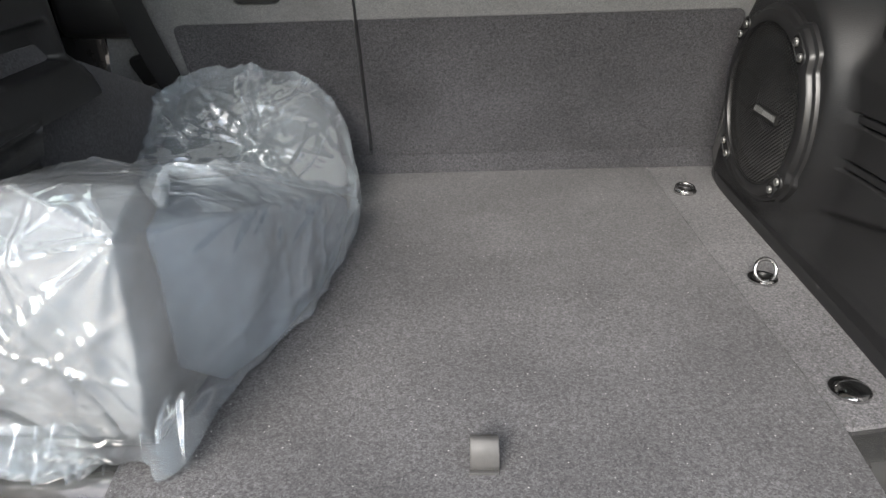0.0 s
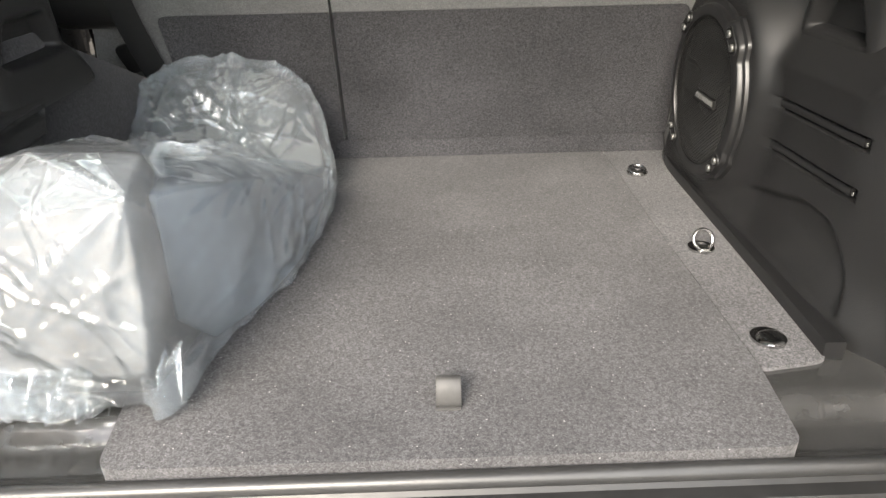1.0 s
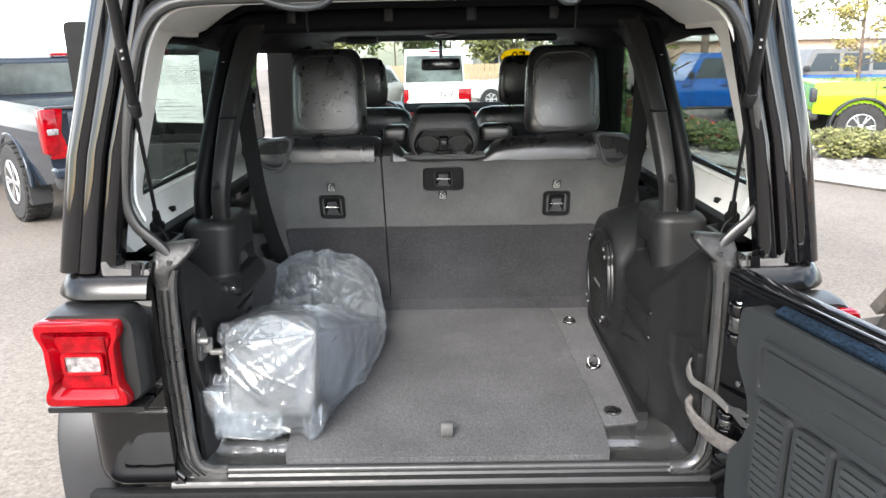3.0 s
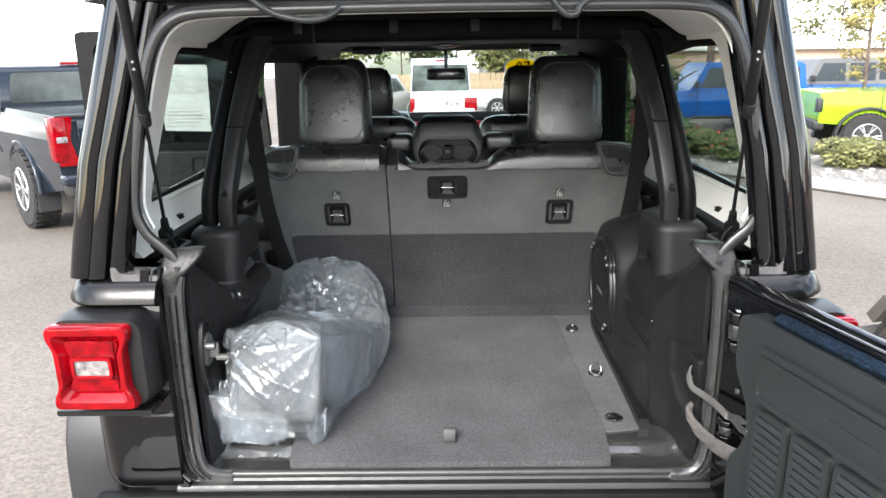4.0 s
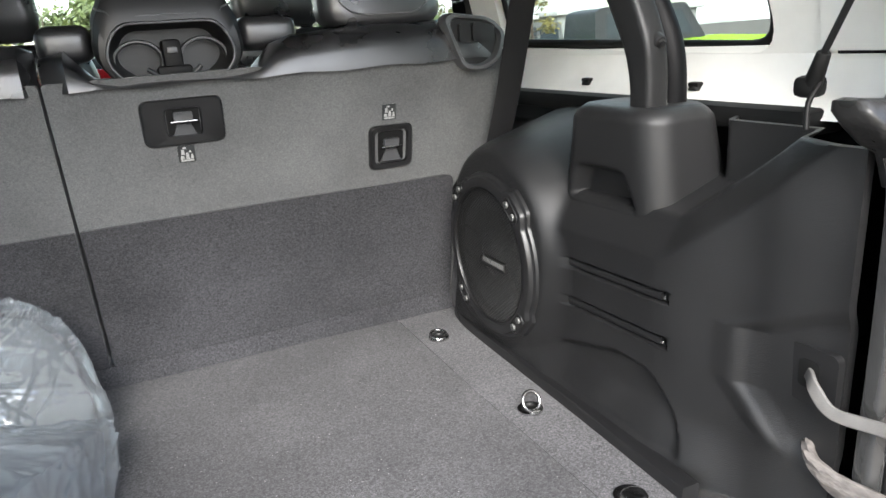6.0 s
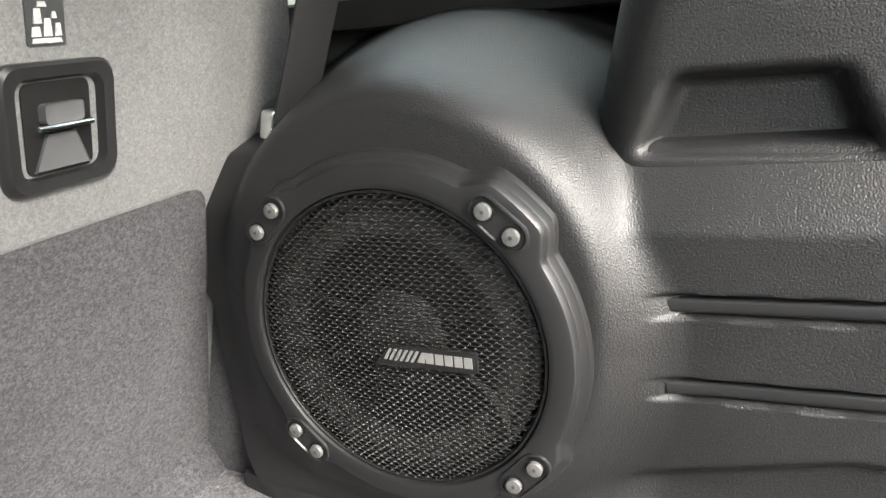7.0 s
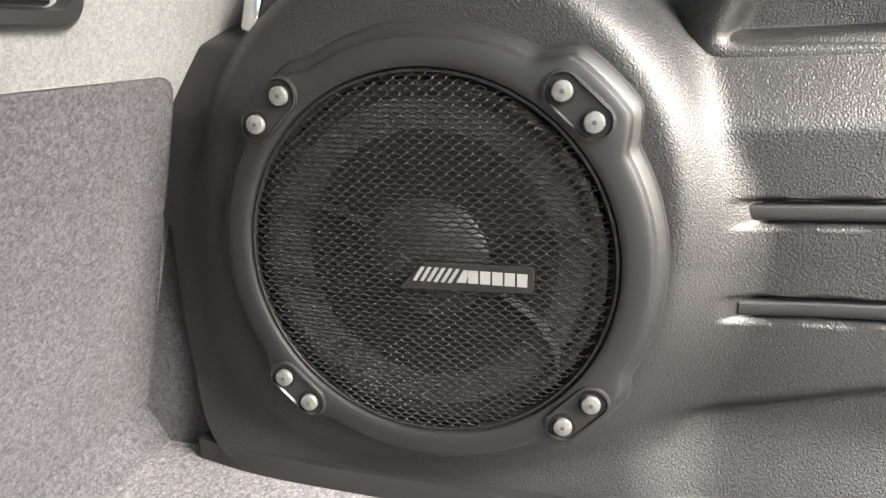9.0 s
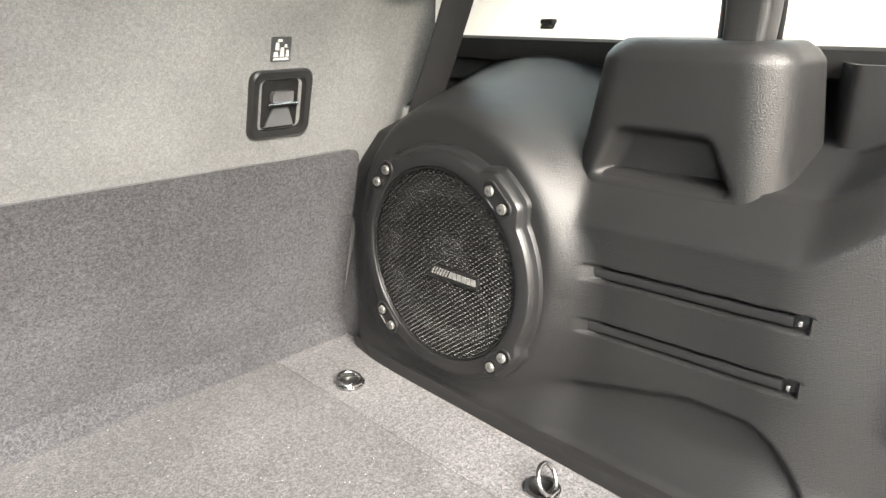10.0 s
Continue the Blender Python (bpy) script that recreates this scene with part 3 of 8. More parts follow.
def hardtop_side(s):
    zs = [1.262, 1.30, 1.40, 1.50, 1.60, 1.70, 1.78, 1.83]
    inset = lambda z: max(0.0, 0.028 - 0.045 * (z - 1.262)) if s > 0 else 0.0
    # three upright strips at the back corner, parted by fine gaps
    for name, f0, f1, y0, y1 in (("pillar_inner", 0.655, 0.71, 0.012, 0.0), ("pillar_middle", 0.7135, 0.757, -0.002, 0.004)):
        bm = bmesh.new()
        rings = []
        for z in zs:
            k = lean(z) - 0.803 - inset(z)
            if name == "pillar_inner":
                a = 0.700 + k * 0.95 - 0.028
            else:
                a = f0 + k
            b = f1 + k
            o = -0.040 + 0.09 * max(0.0, z - 1.27)
            face = [(s * (a + (b - a) * t), y0 + (y1 - y0) * t + o + 0.006 * (2 * t - 1) ** 6 + 0.007 * (2 * t - 1) ** 2, z) for t in (0, 0.06, 0.15, 0.3, 0.5, 0.7, 0.85, 0.94, 1)]
            rings.append([(s * a, y0 + o + 0.035, z)] + face + [(s * b, y1 + o + 0.035, z)])
        loft(bm, rings)
        part(name, bm, M_PAINT, top, "glossy black hardtop pillar")
    bm = bmesh.new()
    rings = []
    for z in zs:
        k = lean(z) - 0.803 - inset(z)
        o = -0.040 + 0.09 * max(0.0, z - 1.27)
        outer = [(0.760 + k, 0.006 + o)]
        for i in range(7):
            a = math.pi / 2 * i / 6
            outer.append((0.765 + k + 0.038 * math.sin(a), 0.042 + o - 0.038 * math.cos(a)))
        outer.append((0.803 + k, 0.20))
        inner = [(x - 0.016, y + 0.012) for x, y in outer]
        inner[-1] = (0.787 + k, 0.20)
        rings.append([(s * x, y, z) for x, y in outer + inner[::-1]])
    loft(bm, rings)
    part("pillar_corner", bm, M_PAINT, top, "rounded glossy black hardtop corner")
    # side walls with the window opening: black outside, pale lining inside
    for name, off, mat, lab in (("side_wall", 0.0, M_PAINT, ""), ("side_lining", -0.022, M_SHELL, "pale grey moulded hardtop lining")):
        bm = bmesh.new()
        y0, y1 = 0.20, 1.16
        outer = [(y0, 1.262), (0.6, 1.262), (y1, 1.262), (y1, 1.55), (y1, 1.82), (0.6, 1.82), (y0, 1.82), (y0, 1.55)]
        d = 0.0 if off == 0 else 0.012
        inner = rounded([(0.30 - d, 1.352 - d), (1.03 + d, 1.372 - d), (1.03 + d, 1.722 + d), (0.36 - d, 1.722 + d)], 0.05, 5)
        n = len(inner)
        c = Vector((0.66, 1.54))
        big = []
        for u, w in inner:
            dv = Vector((u, w)) - c
            k = min(((y1 if dv.x > 0 else y0) - c.x) / dv.x if abs(dv.x) > 1e-6 else 9, ((1.82 if dv.y > 0 else 1.262) - c.y) / dv.y if abs(dv.y) > 1e-6 else 9)
            q = c + dv * k
            big.append((q.x, q.y))
        t = bmesh.new()
        th = 0.018
        fo = lambda u, w, dx: (s * (lean(w) + off - dx), u, w)
        A = [t.verts.new(fo(*p, 0)) for p in big]
        B = [t.verts.new(fo(*p, 0)) for p in inner]
        C = [t.verts.new(fo(*p, th)) for p in big]
        D = [t.verts.new(fo(*p, th)) for p in inner]
        for i in range(n):
            j = (i + 1) % n
            t.faces.new((A[i], A[j], B[j], B[i]))
            t.faces.new((C[j], C[i], D[i], D[j]))
            t.faces.new((A[j], A[i], C[i], C[j]))
            t.faces.new((B[i], B[j], D[j], D[i]))
        add(bm, t)
        part(name, bm, mat, top, lab)
    # pane
    bm = bmesh.new()
    prism(bm, rounded([(0.295, 1.345), (1.035, 1.365), (1.035, 1.728), (0.355, 1.728)], 0.05, 5), "x", -0.002, 0.002)
    for v in bm.verts:
        v.co.x += s * (lean(v.co.z) - 0.010)
    part("side_window_pane", bm, M_WINDOW, top, "lightly tinted side window")
    # dark gasket
    bm = bmesh.new()
    loop = [(s * (lean(w) - 0.022), u, w) for u, w in rounded([(0.30, 1.352), (1.03, 1.372), (1.03, 1.722), (0.36, 1.722)], 0.05, 5)]
    sweep(bm, loop, flat(0.012, 0.012), closed=True)
    part("window_gasket", bm, M_BLACKRUB, top)
    # pale shelf of the lining under the window, and its two studs
    bm = bmesh.new()
    prism(bm, [(s * 0.70, 1.262), (s * 0.795, 1.262), (s * 0.765, 1.352), (s * 0.752, 1.352), (s * 0.735, 1.30)], "y", 0.12, 1.16, 0.006)
    part("lining_shelf", bm, M_SHELL, top)
    for y in (0.42, 0.70):
        bm = bmesh.new()
        cyl(bm, (s * 0.727, y, 1.285), (s * 0.733, y + 0.0, 1.296), 0.013, 0.010, 14, 0.002)
        box(bm, (s * 0.727, y, 1.297), (0.014, 0.022, 0.008), 0.003)
        part("lining_stud", bm, M_BLACKRUB, top, "black fastening stud")
    # weatherstrip between lining and tub
    bm = bmesh.new()
    box(bm, (s * 0.738, 0.68, 1.259), (0.11, 1.0, 0.034), 0.010)
    part("tub_weatherstrip", bm, M_BLACKRUB, top)
    # inner back corner of the lining
    bm = bmesh.new()
    rings = []
    for z in (1.345, 1.45, 1.60, 1.72, 1.79):
        k = lean(z) - 0.803
        a = 0.700 + k * 0.95 - 0.022
        o = 0.052
        rings.append([(s * a, o, z), (s * (0.77 + k), o, z), (s * (0.765 + k), 0.215, z), (s * (0.752 + k), 0.215, z), (s * (0.745 + k), 0.11 + o - 0.042, z), (s * (a + 0.008), 0.018 + o, z)])
    loft(bm, rings)
    part("corner_lining", bm, M_SHELL, top, "pale corner lining")


hardtop_side(-1)
hardtop_side(1)
# header over the opening and the roof skin
bm = bmesh.new()
prism(bm, rounded([(0.004, 1.812), (0.010, 1.86), (0.06, 1.875), (0.11, 1.87), (0.11, 1.806), (0.03, 1.803)], 0.01, 3), "x", -0.60, 0.60, 0.0)
part("rear_header", bm, M_PAINT, top, "black rear roof header")
bm = bmesh.new()
sheet(bm, span(-0.70, 0.70, 16), [0.02, 0.1, 0.5, 1.0, 1.6, 2.25], lambda x, y: (x, y, 1.875 - 0.05 * (abs(x) / 0.7) ** 4), (0, 0, -0.014))
part("roof_skin", bm, M_PAINT, top)
bm = bmesh.new()
sheet(bm, span(-0.69, 0.69, 24), [0.05, 0.1, 0.3, 0.56], lambda x, y: (x, y, 1.822 - 0.09 * step(0.50, 0.69, abs(x))), (0, 0, 0.012))
part("roof_lining", bm, M_SHELL, top, "pale grey roof lining")
bm = bmesh.new()
sheet(bm, span(-0.69, 0.69, 24), [0.56, 0.9, 1.3, 1.8, 2.30], lambda x, y: (x, y, 1.80 - 0.03 * step(0.56, 0.62, y) - 0.08 * step(0.50, 0.69, abs(x))), (0, 0, 0.02))
part("front_lining", bm, M_BAR, top, "black front roof panels")
for x in (-0.62, 0.62):
    bm = bmesh.new()
    box(bm, (x * 1.03, 1.7, 1.80), (0.10, 1.3, 0.09), 0.02)
    part("roof_rail", bm, M_PAINT, top)

# ---- lifted rear glass, its gas struts and its wires ----
glass = thing("rear_window", "lifted rear window glass, open above the tailgate", "car window")
GA, GB = Vector((0, -0.01, 1.885)), Vector((0, -0.50, 2.10))
bm = bmesh.new()
box(bm, (0, 0, 0), (1.22, 0.545, 0.006), 0.002)
ob = part("pane", bm, M_DARKGLASS, glass, "dark tinted glass")
ang = math.degrees(math.atan2(GB.z - GA.z, -(GB.y - GA.y)))
ob.matrix_local = pose(0, (GA.y + GB.y) / 2, (GA.z + GB.z) / 2, -ang, 0, 0)
for x in (-0.36, 0.36):
    bm = bmesh.new()
    box(bm, (x, 0.0, 1.878), (0.10, 0.07, 0.018), 0.006)
    part("glass_hinge", bm, M_SATIN, glass, "black hinge")


def strut(s):
    st = thing("gas_strut", "black gas strut holding the rear window up", "gas strut", "rear window struts")
    a, b = Vector((s * 0.660, 0.165, 1.322)), Vector((s * 0.603, 0.0, 1.588))
    c = b + (b - a) * 1.25
    bm = bmesh.new()
    cyl(bm, a, b, 0.0042, n=12)
    part("rod", bm, M_SATIN, st, "thin steel rod")
    bm = bmesh.new()
    cyl(bm, b - (b - a) * 0.02, c, 0.0105, n=18, bevel=0.003)
    cyl(bm, b - (b - a) * 0.05, b + (b - a) * 0.05, 0.0125, n=18, bevel=0.002)
    part("tube", bm, M_SATIN, st, "black pressure tube")
    bm = bmesh.new()
    cyl(bm, a + Vector((0, 0, -0.012)), a + (b - a) * 0.10, 0.011, 0.008, 16, 0.002)
    box(bm, a + Vector((s * 0.004, 0.006, -0.014)), (0.03, 0.03, 0.026), 0.008)
    part("end_fitting", bm, M_BLACKRUB, st, "black ball socket")
    bm = bmesh.new()
    sweep(bm, smooth_path([a + Vector((s * 0.01, 0.0, 0.0)), a + Vector((-s * 0.005, -0.012, -0.012)), a + Vector((-s * 0.022, -0.014, -0.03)), a + Vector((-s * 0.03, -0.02, -0.06))], 5), 0.0035)
    part("wire", bm, M_BLACKRUB, st)
    for k in (0.30, 0.34):
        bm = bmesh.new()
        p = b + (c - b) * k + Vector((-s * 0.002, -0.0105, 0))
        box(bm, p, (0.005, 0.0015, 0.012), 0, rot=(12, 0, s * 5))
        part("marking", bm, M_LABELGREY, st)


strut(-1)
strut(1)
for k, (x0, x1, dip) in enumerate(((-0.375, -0.195, -0.05), (0.185, 0.305, -0.055))):
    wire = thing("demister_wire", "grey demister wire hanging from the roof edge", "wire", "demister wires")
    bm = bmesh.new()
    if k == 0:
        path = [(x0 - 0.03, -0.06, 1.90), (x0, -0.055, 1.83), (x0 + 0.05, -0.05, 1.785), (x0 + 0.11, -0.045, 1.768), (x0 + 0.155, -0.035, 1.772), (x1, -0.02, 1.79)]
    else:
        path = [(x0 - 0.01, -0.06, 1.90), (x0 + 0.005, -0.055, 1.82), (x0 + 0.035, -0.05, 1.775), (x0 + 0.06, -0.045, 1.770), (x0 + 0.07, -0.04, 1.785), (x0 + 0.085, -0.035, 1.80), (x1, -0.02, 1.86)]
    sweep(bm, smooth_path(path, 6), 0.0065)
    part("cable", bm, M_GREYPL, wire)
    bm = bmesh.new()
    box(bm, (x0 - 0.02, -0.06, 1.895), (0.12, 0.03, 0.03), 0.006)
    part("clip", bm, M_SATIN, wire)

# ---- bumper ----
bump = thing("bumper", "grey moulded plastic rear bumper, tinted blue for the reflected sky", "bumper")
bm = bmesh.new()
prof = rounded([(-0.052, 0.50), (-0.052, 0.728), (-0.10, 0.726), (-0.30, 0.70), (-0.36, 0.655), (-0.375, 0.50)], [0, 0.006, 0.01, 0.05, 0.05, 0.02], 5)
rings = []
for x in (-0.86, -0.845, -0.80, -0.72, -0.34, -0.29):
    k = 1.0 if x > -0.8 else (0.93 if x > -0.85 else 0.82)
    rings.append([(x, -0.052 + (y + 0.052) * k, 0.5 + (z - 0.5) * (1.0 if x > -0.85 else 0.95)) for y, z in prof])
for x in (-0.275, 0.275):
    rings.append([(x, y - 0.012 if y > -0.06 else y, z - 0.012 if z > 0.6 else z) for y, z in prof])
for x in (0.29, 0.34, 0.72, 0.80, 0.845, 0.86):
    k = 1.0 if x < 0.8 else (0.93 if x < 0.85 else 0.82)
    rings.append([(x, -0.052 + (y + 0.052) * k, 0.5 + (z - 0.5) * (1.0 if x < 0.85 else 0.95)) for y, z in prof])
loft(bm, rings)
part("bumper_cover", bm, M_BUMPER, bump)
for w, d0, d1, zt, dp in ((0.56, -0.095, -0.27, 0.716, 0.010), (0.36, -0.10, -0.25, 0.722, 0.010)):
    bm = bmesh.new()
    prism(bm, rounded([(-w / 2, d0), (w / 2, d0), (w / 2 - 0.10, d1), (-w / 2 + 0.10, d1)], 0.012, 3), "z", zt - 0.04, zt, 0.008, 3)
    part("step_pad", bm, M_BUMPER, bump, "raised trapezoid step pad")
for s in (-1, 1):
    bm = bmesh.new()
    outer = rounded([(s * 0.44, -0.16), (s * 0.80, -0.15), (s * 0.80, -0.29), (s * 0.40, -0.29)], 0.03, 4)
    prism(bm, outer, "z", 0.66, 0.724, 0.010, 3)
    part("corner_pad", bm, M_BUMPER, bump, "raised bumper corner")

# wheel arch flare seen past the bumper
for s in (-1, 1):
    fl = thing("fender_flare", "dark grey plastic fender flare beside the rear bumper", "fender")
    bm = bmesh.new()
    sweep(bm, smooth_path([(s * 0.86, 0.06, 0.62), (s * 0.865, 0.10, 0.86), (s * 0.87, 0.30, 0.98), (s * 0.87, 0.62, 0.99), (s * 0.87, 0.90, 0.86)], 5), flat(0.13, 0.035, 0.012), side=(1, 0, 0))
    part("flare", bm, M_FLARE, fl)
    tyre = new("rear_wheel")
    tyre.parent = fl
    tyre["label"] = "black off-road tyre"
    bm = bmesh.new()
    cyl(bm, (s * 0.66, 0.50, 0.41), (s * 0.90, 0.50, 0.41), 0.41, n=48, bevel=0.03)
    part("tyre", bm, M_BLACKRUB, tyre)
    bm = bmesh.new()
    cyl(bm, (s * 0.88, 0.50, 0.41), (s * 0.908, 0.50, 0.41), 0.22, n=32, bevel=0.01)
    part("rim", bm, M_STEEL, tyre)


# ---- tail lamps ----
def tail_lamp(s):
    tl = thing("tail_light", "red tail light with clear reversing lamp in a black housing", "tail light", "tail lights")
    cx, cz = s * 0.7245, 1.098
    bm = bmesh.new()
    rings = []
    for y, g in ((-0.035, 1.03), (-0.085, 1.02), (-0.105, 0.97)):
        rings.append([(cx + s * 0.0 + u * g - s * 0.012, y, cz + w * g + 0.004) for u, w in rrect(0.186, 0.196, 0.03, 4)])
    loft(bm, rings)
    part("housing", bm, M_SATIN, tl, "black lamp housing")
    # waisted red lens, as a thick frame
    def waist(w, h, r):
        out = []
        for u, v in rounded([(-w / 2, -h / 2), (-w * 0.36, -h * 0.5), (w * 0.36, -h * 0.5), (w / 2, -h / 2), (w / 2, -h * 0.36), (w * 0.425, -h * 0.25), (w * 0.425, h * 0.23), (w / 2, h * 0.36), (w / 2, h / 2), (-w / 2, h / 2), (-w / 2, h * 0.36), (-w * 0.425, h * 0.23), (-w * 0.425, -h * 0.25), (-w / 2, -h * 0.36)], r, 3):
            out.append((cx + u, cz + v))
        return out
    bm = bmesh.new()
    a, b, c = waist(0.171, 0.184, 0.016), waist(0.108, 0.112, 0.012), waist(0.136, 0.144, 0.014)
    t = bmesh.new()
    ys = ((a, -0.098, 1.0), (a, -0.114, 1.0), (a, -0.122, 0.985), (a, -0.127, 0.955), (a, -0.1285, 0.90), (c, -0.127, 1.02), (c, -0.122, 0.97), (b, -0.107, 1.0))
    rings = [[(cx + (u - cx) * g, y, cz + (w - cz) * g) for u, w in p] for p, y, g in ys]
    loft(t, rings, cap=False)
    add(bm, t)
    part("lens_frame", bm, M_RED, tl, "bright red light guide")
    bm = bmesh.new()
    prism(bm, b, "y", -0.110, -0.103)
    part("reflector", bm, M_REDDK, tl, "ribbed dark red reflector")
    for dz in (0.040, -0.040):
        bm = bmesh.new()
        prism(bm, rrect(0.094, 0.026, 0.004, 4, cx, cz + dz), "y", -0.1135, -0.109, 0.002)
        part("inner_lens", bm, M_REDDK, tl, "dark red inner lens")
    bm = bmesh.new()
    ringplate(bm, rrect(0.084, 0.046, 0.008, 4, cx, cz), rrect(0.071, 0.034, 0.006, 4, cx, cz), "y", -0.121, -0.109)
    part("reverse_bezel", bm, M_RED, tl)
    bm = bmesh.new()
    prism(bm, rrect(0.071, 0.034, 0.006, 4, cx, cz), "y", -0.116, -0.109, 0.002)
    part("reverse_lamp", bm, M_LAMPCLR, tl, "clear reversing lamp")
    bm = bmesh.new()
    prism(bm, rounded([(cx - s * 0.10, 0.98), (cx + s * 0.10, 0.98), (cx + s * 0.10, 0.992), (cx - s * 0.10, 0.992)], 0.003), "y", -0.10, -0.05)
    part("lamp_foot", bm, M_SATIN, tl)


tail_lamp(-1)
tail_lamp(1)


# ---- cargo floor ----
FZ = 0.80
bm = bmesh.new()
box(bm, (0, 0.50, 0.735), (1.22, 1.05, 0.06), 0.004)
tagged(finish(bm, "floor", M_PLASTIC), "black plastic cargo floor pan", "floor", kind="structure")

board = thing("cargo_floor_board", "charcoal carpeted cargo floor board with a pull strap", "floor board", kind="structure")
bm = bmesh.new()
outline = rounded([(-0.372, 0.0), (0.372, 0.0), (0.384, 0.13), (0.376, 0.55), (0.374, 0.925), (-0.374, 0.925), (-0.376, 0.55), (-0.384, 0.13)], [0.022, 0.022, 0.01, 0.01, 0.004, 0.004, 0.01, 0.01], 5)
prism(bm, outline, "z", FZ - 0.022, FZ, 0.008, 3)
part("carpet_board", bm, M_CARPET, board)
bm = bmesh.new()
prism(bm, [(x * 1.002, 0.002 + y * 0.999) for x, y in outline], "z", FZ - 0.03, FZ - 0.0225)
part("board_edge", bm, M_BLACKRUB, board, "black rubber board edge")
# webbing loop with a steel keeper
bm = bmesh.new()
path = [(-0.001, 0.101, FZ + 0.001), (-0.001, 0.101, FZ + 0.018), (-0.001, 0.097, FZ + 0.031), (-0.001, 0.088, FZ + 0.034), (-0.001, 0.080, FZ + 0.025), (-0.001, 0.077, FZ + 0.010), (-0.001, 0.080, FZ + 0.001)]
sweep(bm, smooth_path(path, 6), flat(0.029, 0.0026, 0.001), side=(1, 0, 0))
loop = part("pull_strap", bm, M_LOOP, board, "grey webbing pull loop")
bm = bmesh.new()
box(bm, (-0.002, 0.0765, FZ + 0.0015), (0.030, 0.006, 0.003), 0.001)
part("keeper", bm, M_LOOP, loop, "folded webbing end")


def side_strip(s):
    st = thing("carpet_strip", "charcoal carpet strip with tie-down rings beside the floor board", "carpet strip", kind="structure")
    bm = bmesh.new()
    poly = rounded([(0.3785, 0.556), (0.3868, 0.134), (0.478, 0.148), (0.497, 0.50), (0.515, 0.87), (0.515, 0.955), (0.42, 0.955), (0.378, 0.93)], [0.01, 0.01, 0.02, 0.01, 0.01, 0.01, 0.02, 0.01], 4)
    prism(bm, mirrored(poly, s), "z", FZ - 0.03, FZ - 0.002, 0.004, 2)
    part("strip", bm, M_STRIP, st)
    return st


side_strip(-1)
side_strip(1)


def tie_down(x, y, tilt, turn=0.0, lid=False):
    td = thing("tie_down_ring", "chrome tie-down ring in its recessed cup", "tie-down ring", "tie-down rings", at=(x, y, FZ))
    bm = bmesh.new()
    ringplate(bm, [(0.024 * math.cos(a * math.pi / 12), 0.024 * math.sin(a * math.pi / 12)) for a in range(24)],
              [(0.018 * math.cos(a * math.pi / 12), 0.018 * math.sin(a * math.pi / 12)) for a in range(24)], "z", -0.004, 0.002)
    part("cup_rim", bm, M_CHROME, td, "chrome rim")
    bm = bmesh.new()
    cyl(bm, (0, 0, -0.003), (0, 0, -0.0005), 0.0185, n=24)
    part("cup", bm, M_BLACKRUB, td, "black recess")
    if lid:
        bm = bmesh.new()
        ball(bm, (0, -0.004, 0.002), (0.0225, 0.019, 0.0045), 20, 8)
        part("lid", bm, M_CHROME, td, "dark chrome lid").rotation_euler.z = radians(turn)
        td.scale = (0.95, 0.95, 0.95)
        return tagged(td, "dark chrome tie-down folded flat in its cup")
    bm = bmesh.new()
    loop = [(0.019 * math.cos(a * math.pi / 14), 0.019 + 0.019 * math.sin(a * math.pi / 14), 0) for a in range(28)]
    sweep(bm, loop, 0.0032, closed=True)
    ring = part("ring", bm, M_CHROME, td, "bright steel ring")
    ring.matrix_local = pose(0.0, -0.016, 0.003, tilt, 0, turn)
    bm = bmesh.new()
    box(bm, (0, -0.016, 0.002), (0.020, 0.010, 0.008), 0.002)
    part("hinge_block", bm, M_CHROME, td)
    td.scale = (0.88, 0.88, 0.88)
    return td


tie_down(0.416, 0.792, 10)
tie_down(0.426, 0.452, 62, 10)
tie_down(0.421, 0.195, 6, 30, True)
for x in (-0.418,):
    tie_down(x, 0.792, 8)
    tie_down(x, 0.455, 5)

# moulded corner wells between board and jamb
for s in (-1, 1):
    well = thing("corner_well", "black moulded plastic corner at the tailgate", "floor corner", kind="structure")
    bm = bmesh.new()
    def dip(u, v):
        x = 0.355 + 0.245 * u
        y = 0.002 + 0.19 * v
        z = FZ - 0.008 - 0.022 * step(0.096, 0.060, y) + 0.06 * step(0.50 + 0.3 * max(0, 0.16 - y), 0.60, x) ** 1.5 + 0.012 * step(0.02, 0.0, y)
        return (s * x, y, z)
    sheet(bm, span(0, 1, 26), span(0, 1, 22), dip, (0, 0, -0.02))
    part("well", bm, M_JAMB, well)


# ---- moulded side trims ----
SUB = (0.668, 1.0)          # middle of the loudspeaker, y and z


def sub_r(y, z):
    """Distance from the loudspeaker's middle; squarer towards the floor behind it."""
    dy, dz = abs(y - SUB[0]), abs(z - SUB[1])
    if y > SUB[0] and z < SUB[1]:
        return (dy ** 4 + dz ** 4) ** 0.25
    return math.hypot(dy, dz)


def sub_edge(z):
    """Where the moulding ends behind the loudspeaker."""
    d = min(abs(z - SUB[1]), 0.214) if z < SUB[1] else 0.0
    return SUB[0] + (0.222 ** 4 - d ** 4) ** 0.25 + 0.16 * step(1.0, 1.1, z)


def crest_z(y):
    """Upper edge of the side wall: level under the tower, rising to the tailgate corner."""
    d = max(0.0, 0.262 - y)
    return 1.088 + 0.87 * (math.sqrt(d * d + 0.0004) - 0.02 * (d < 1e-6) - 0.02 * (d >= 1e-6)) + 0.10 * max(0.0, 0.46 - max(y, 0.262)) * 0.3


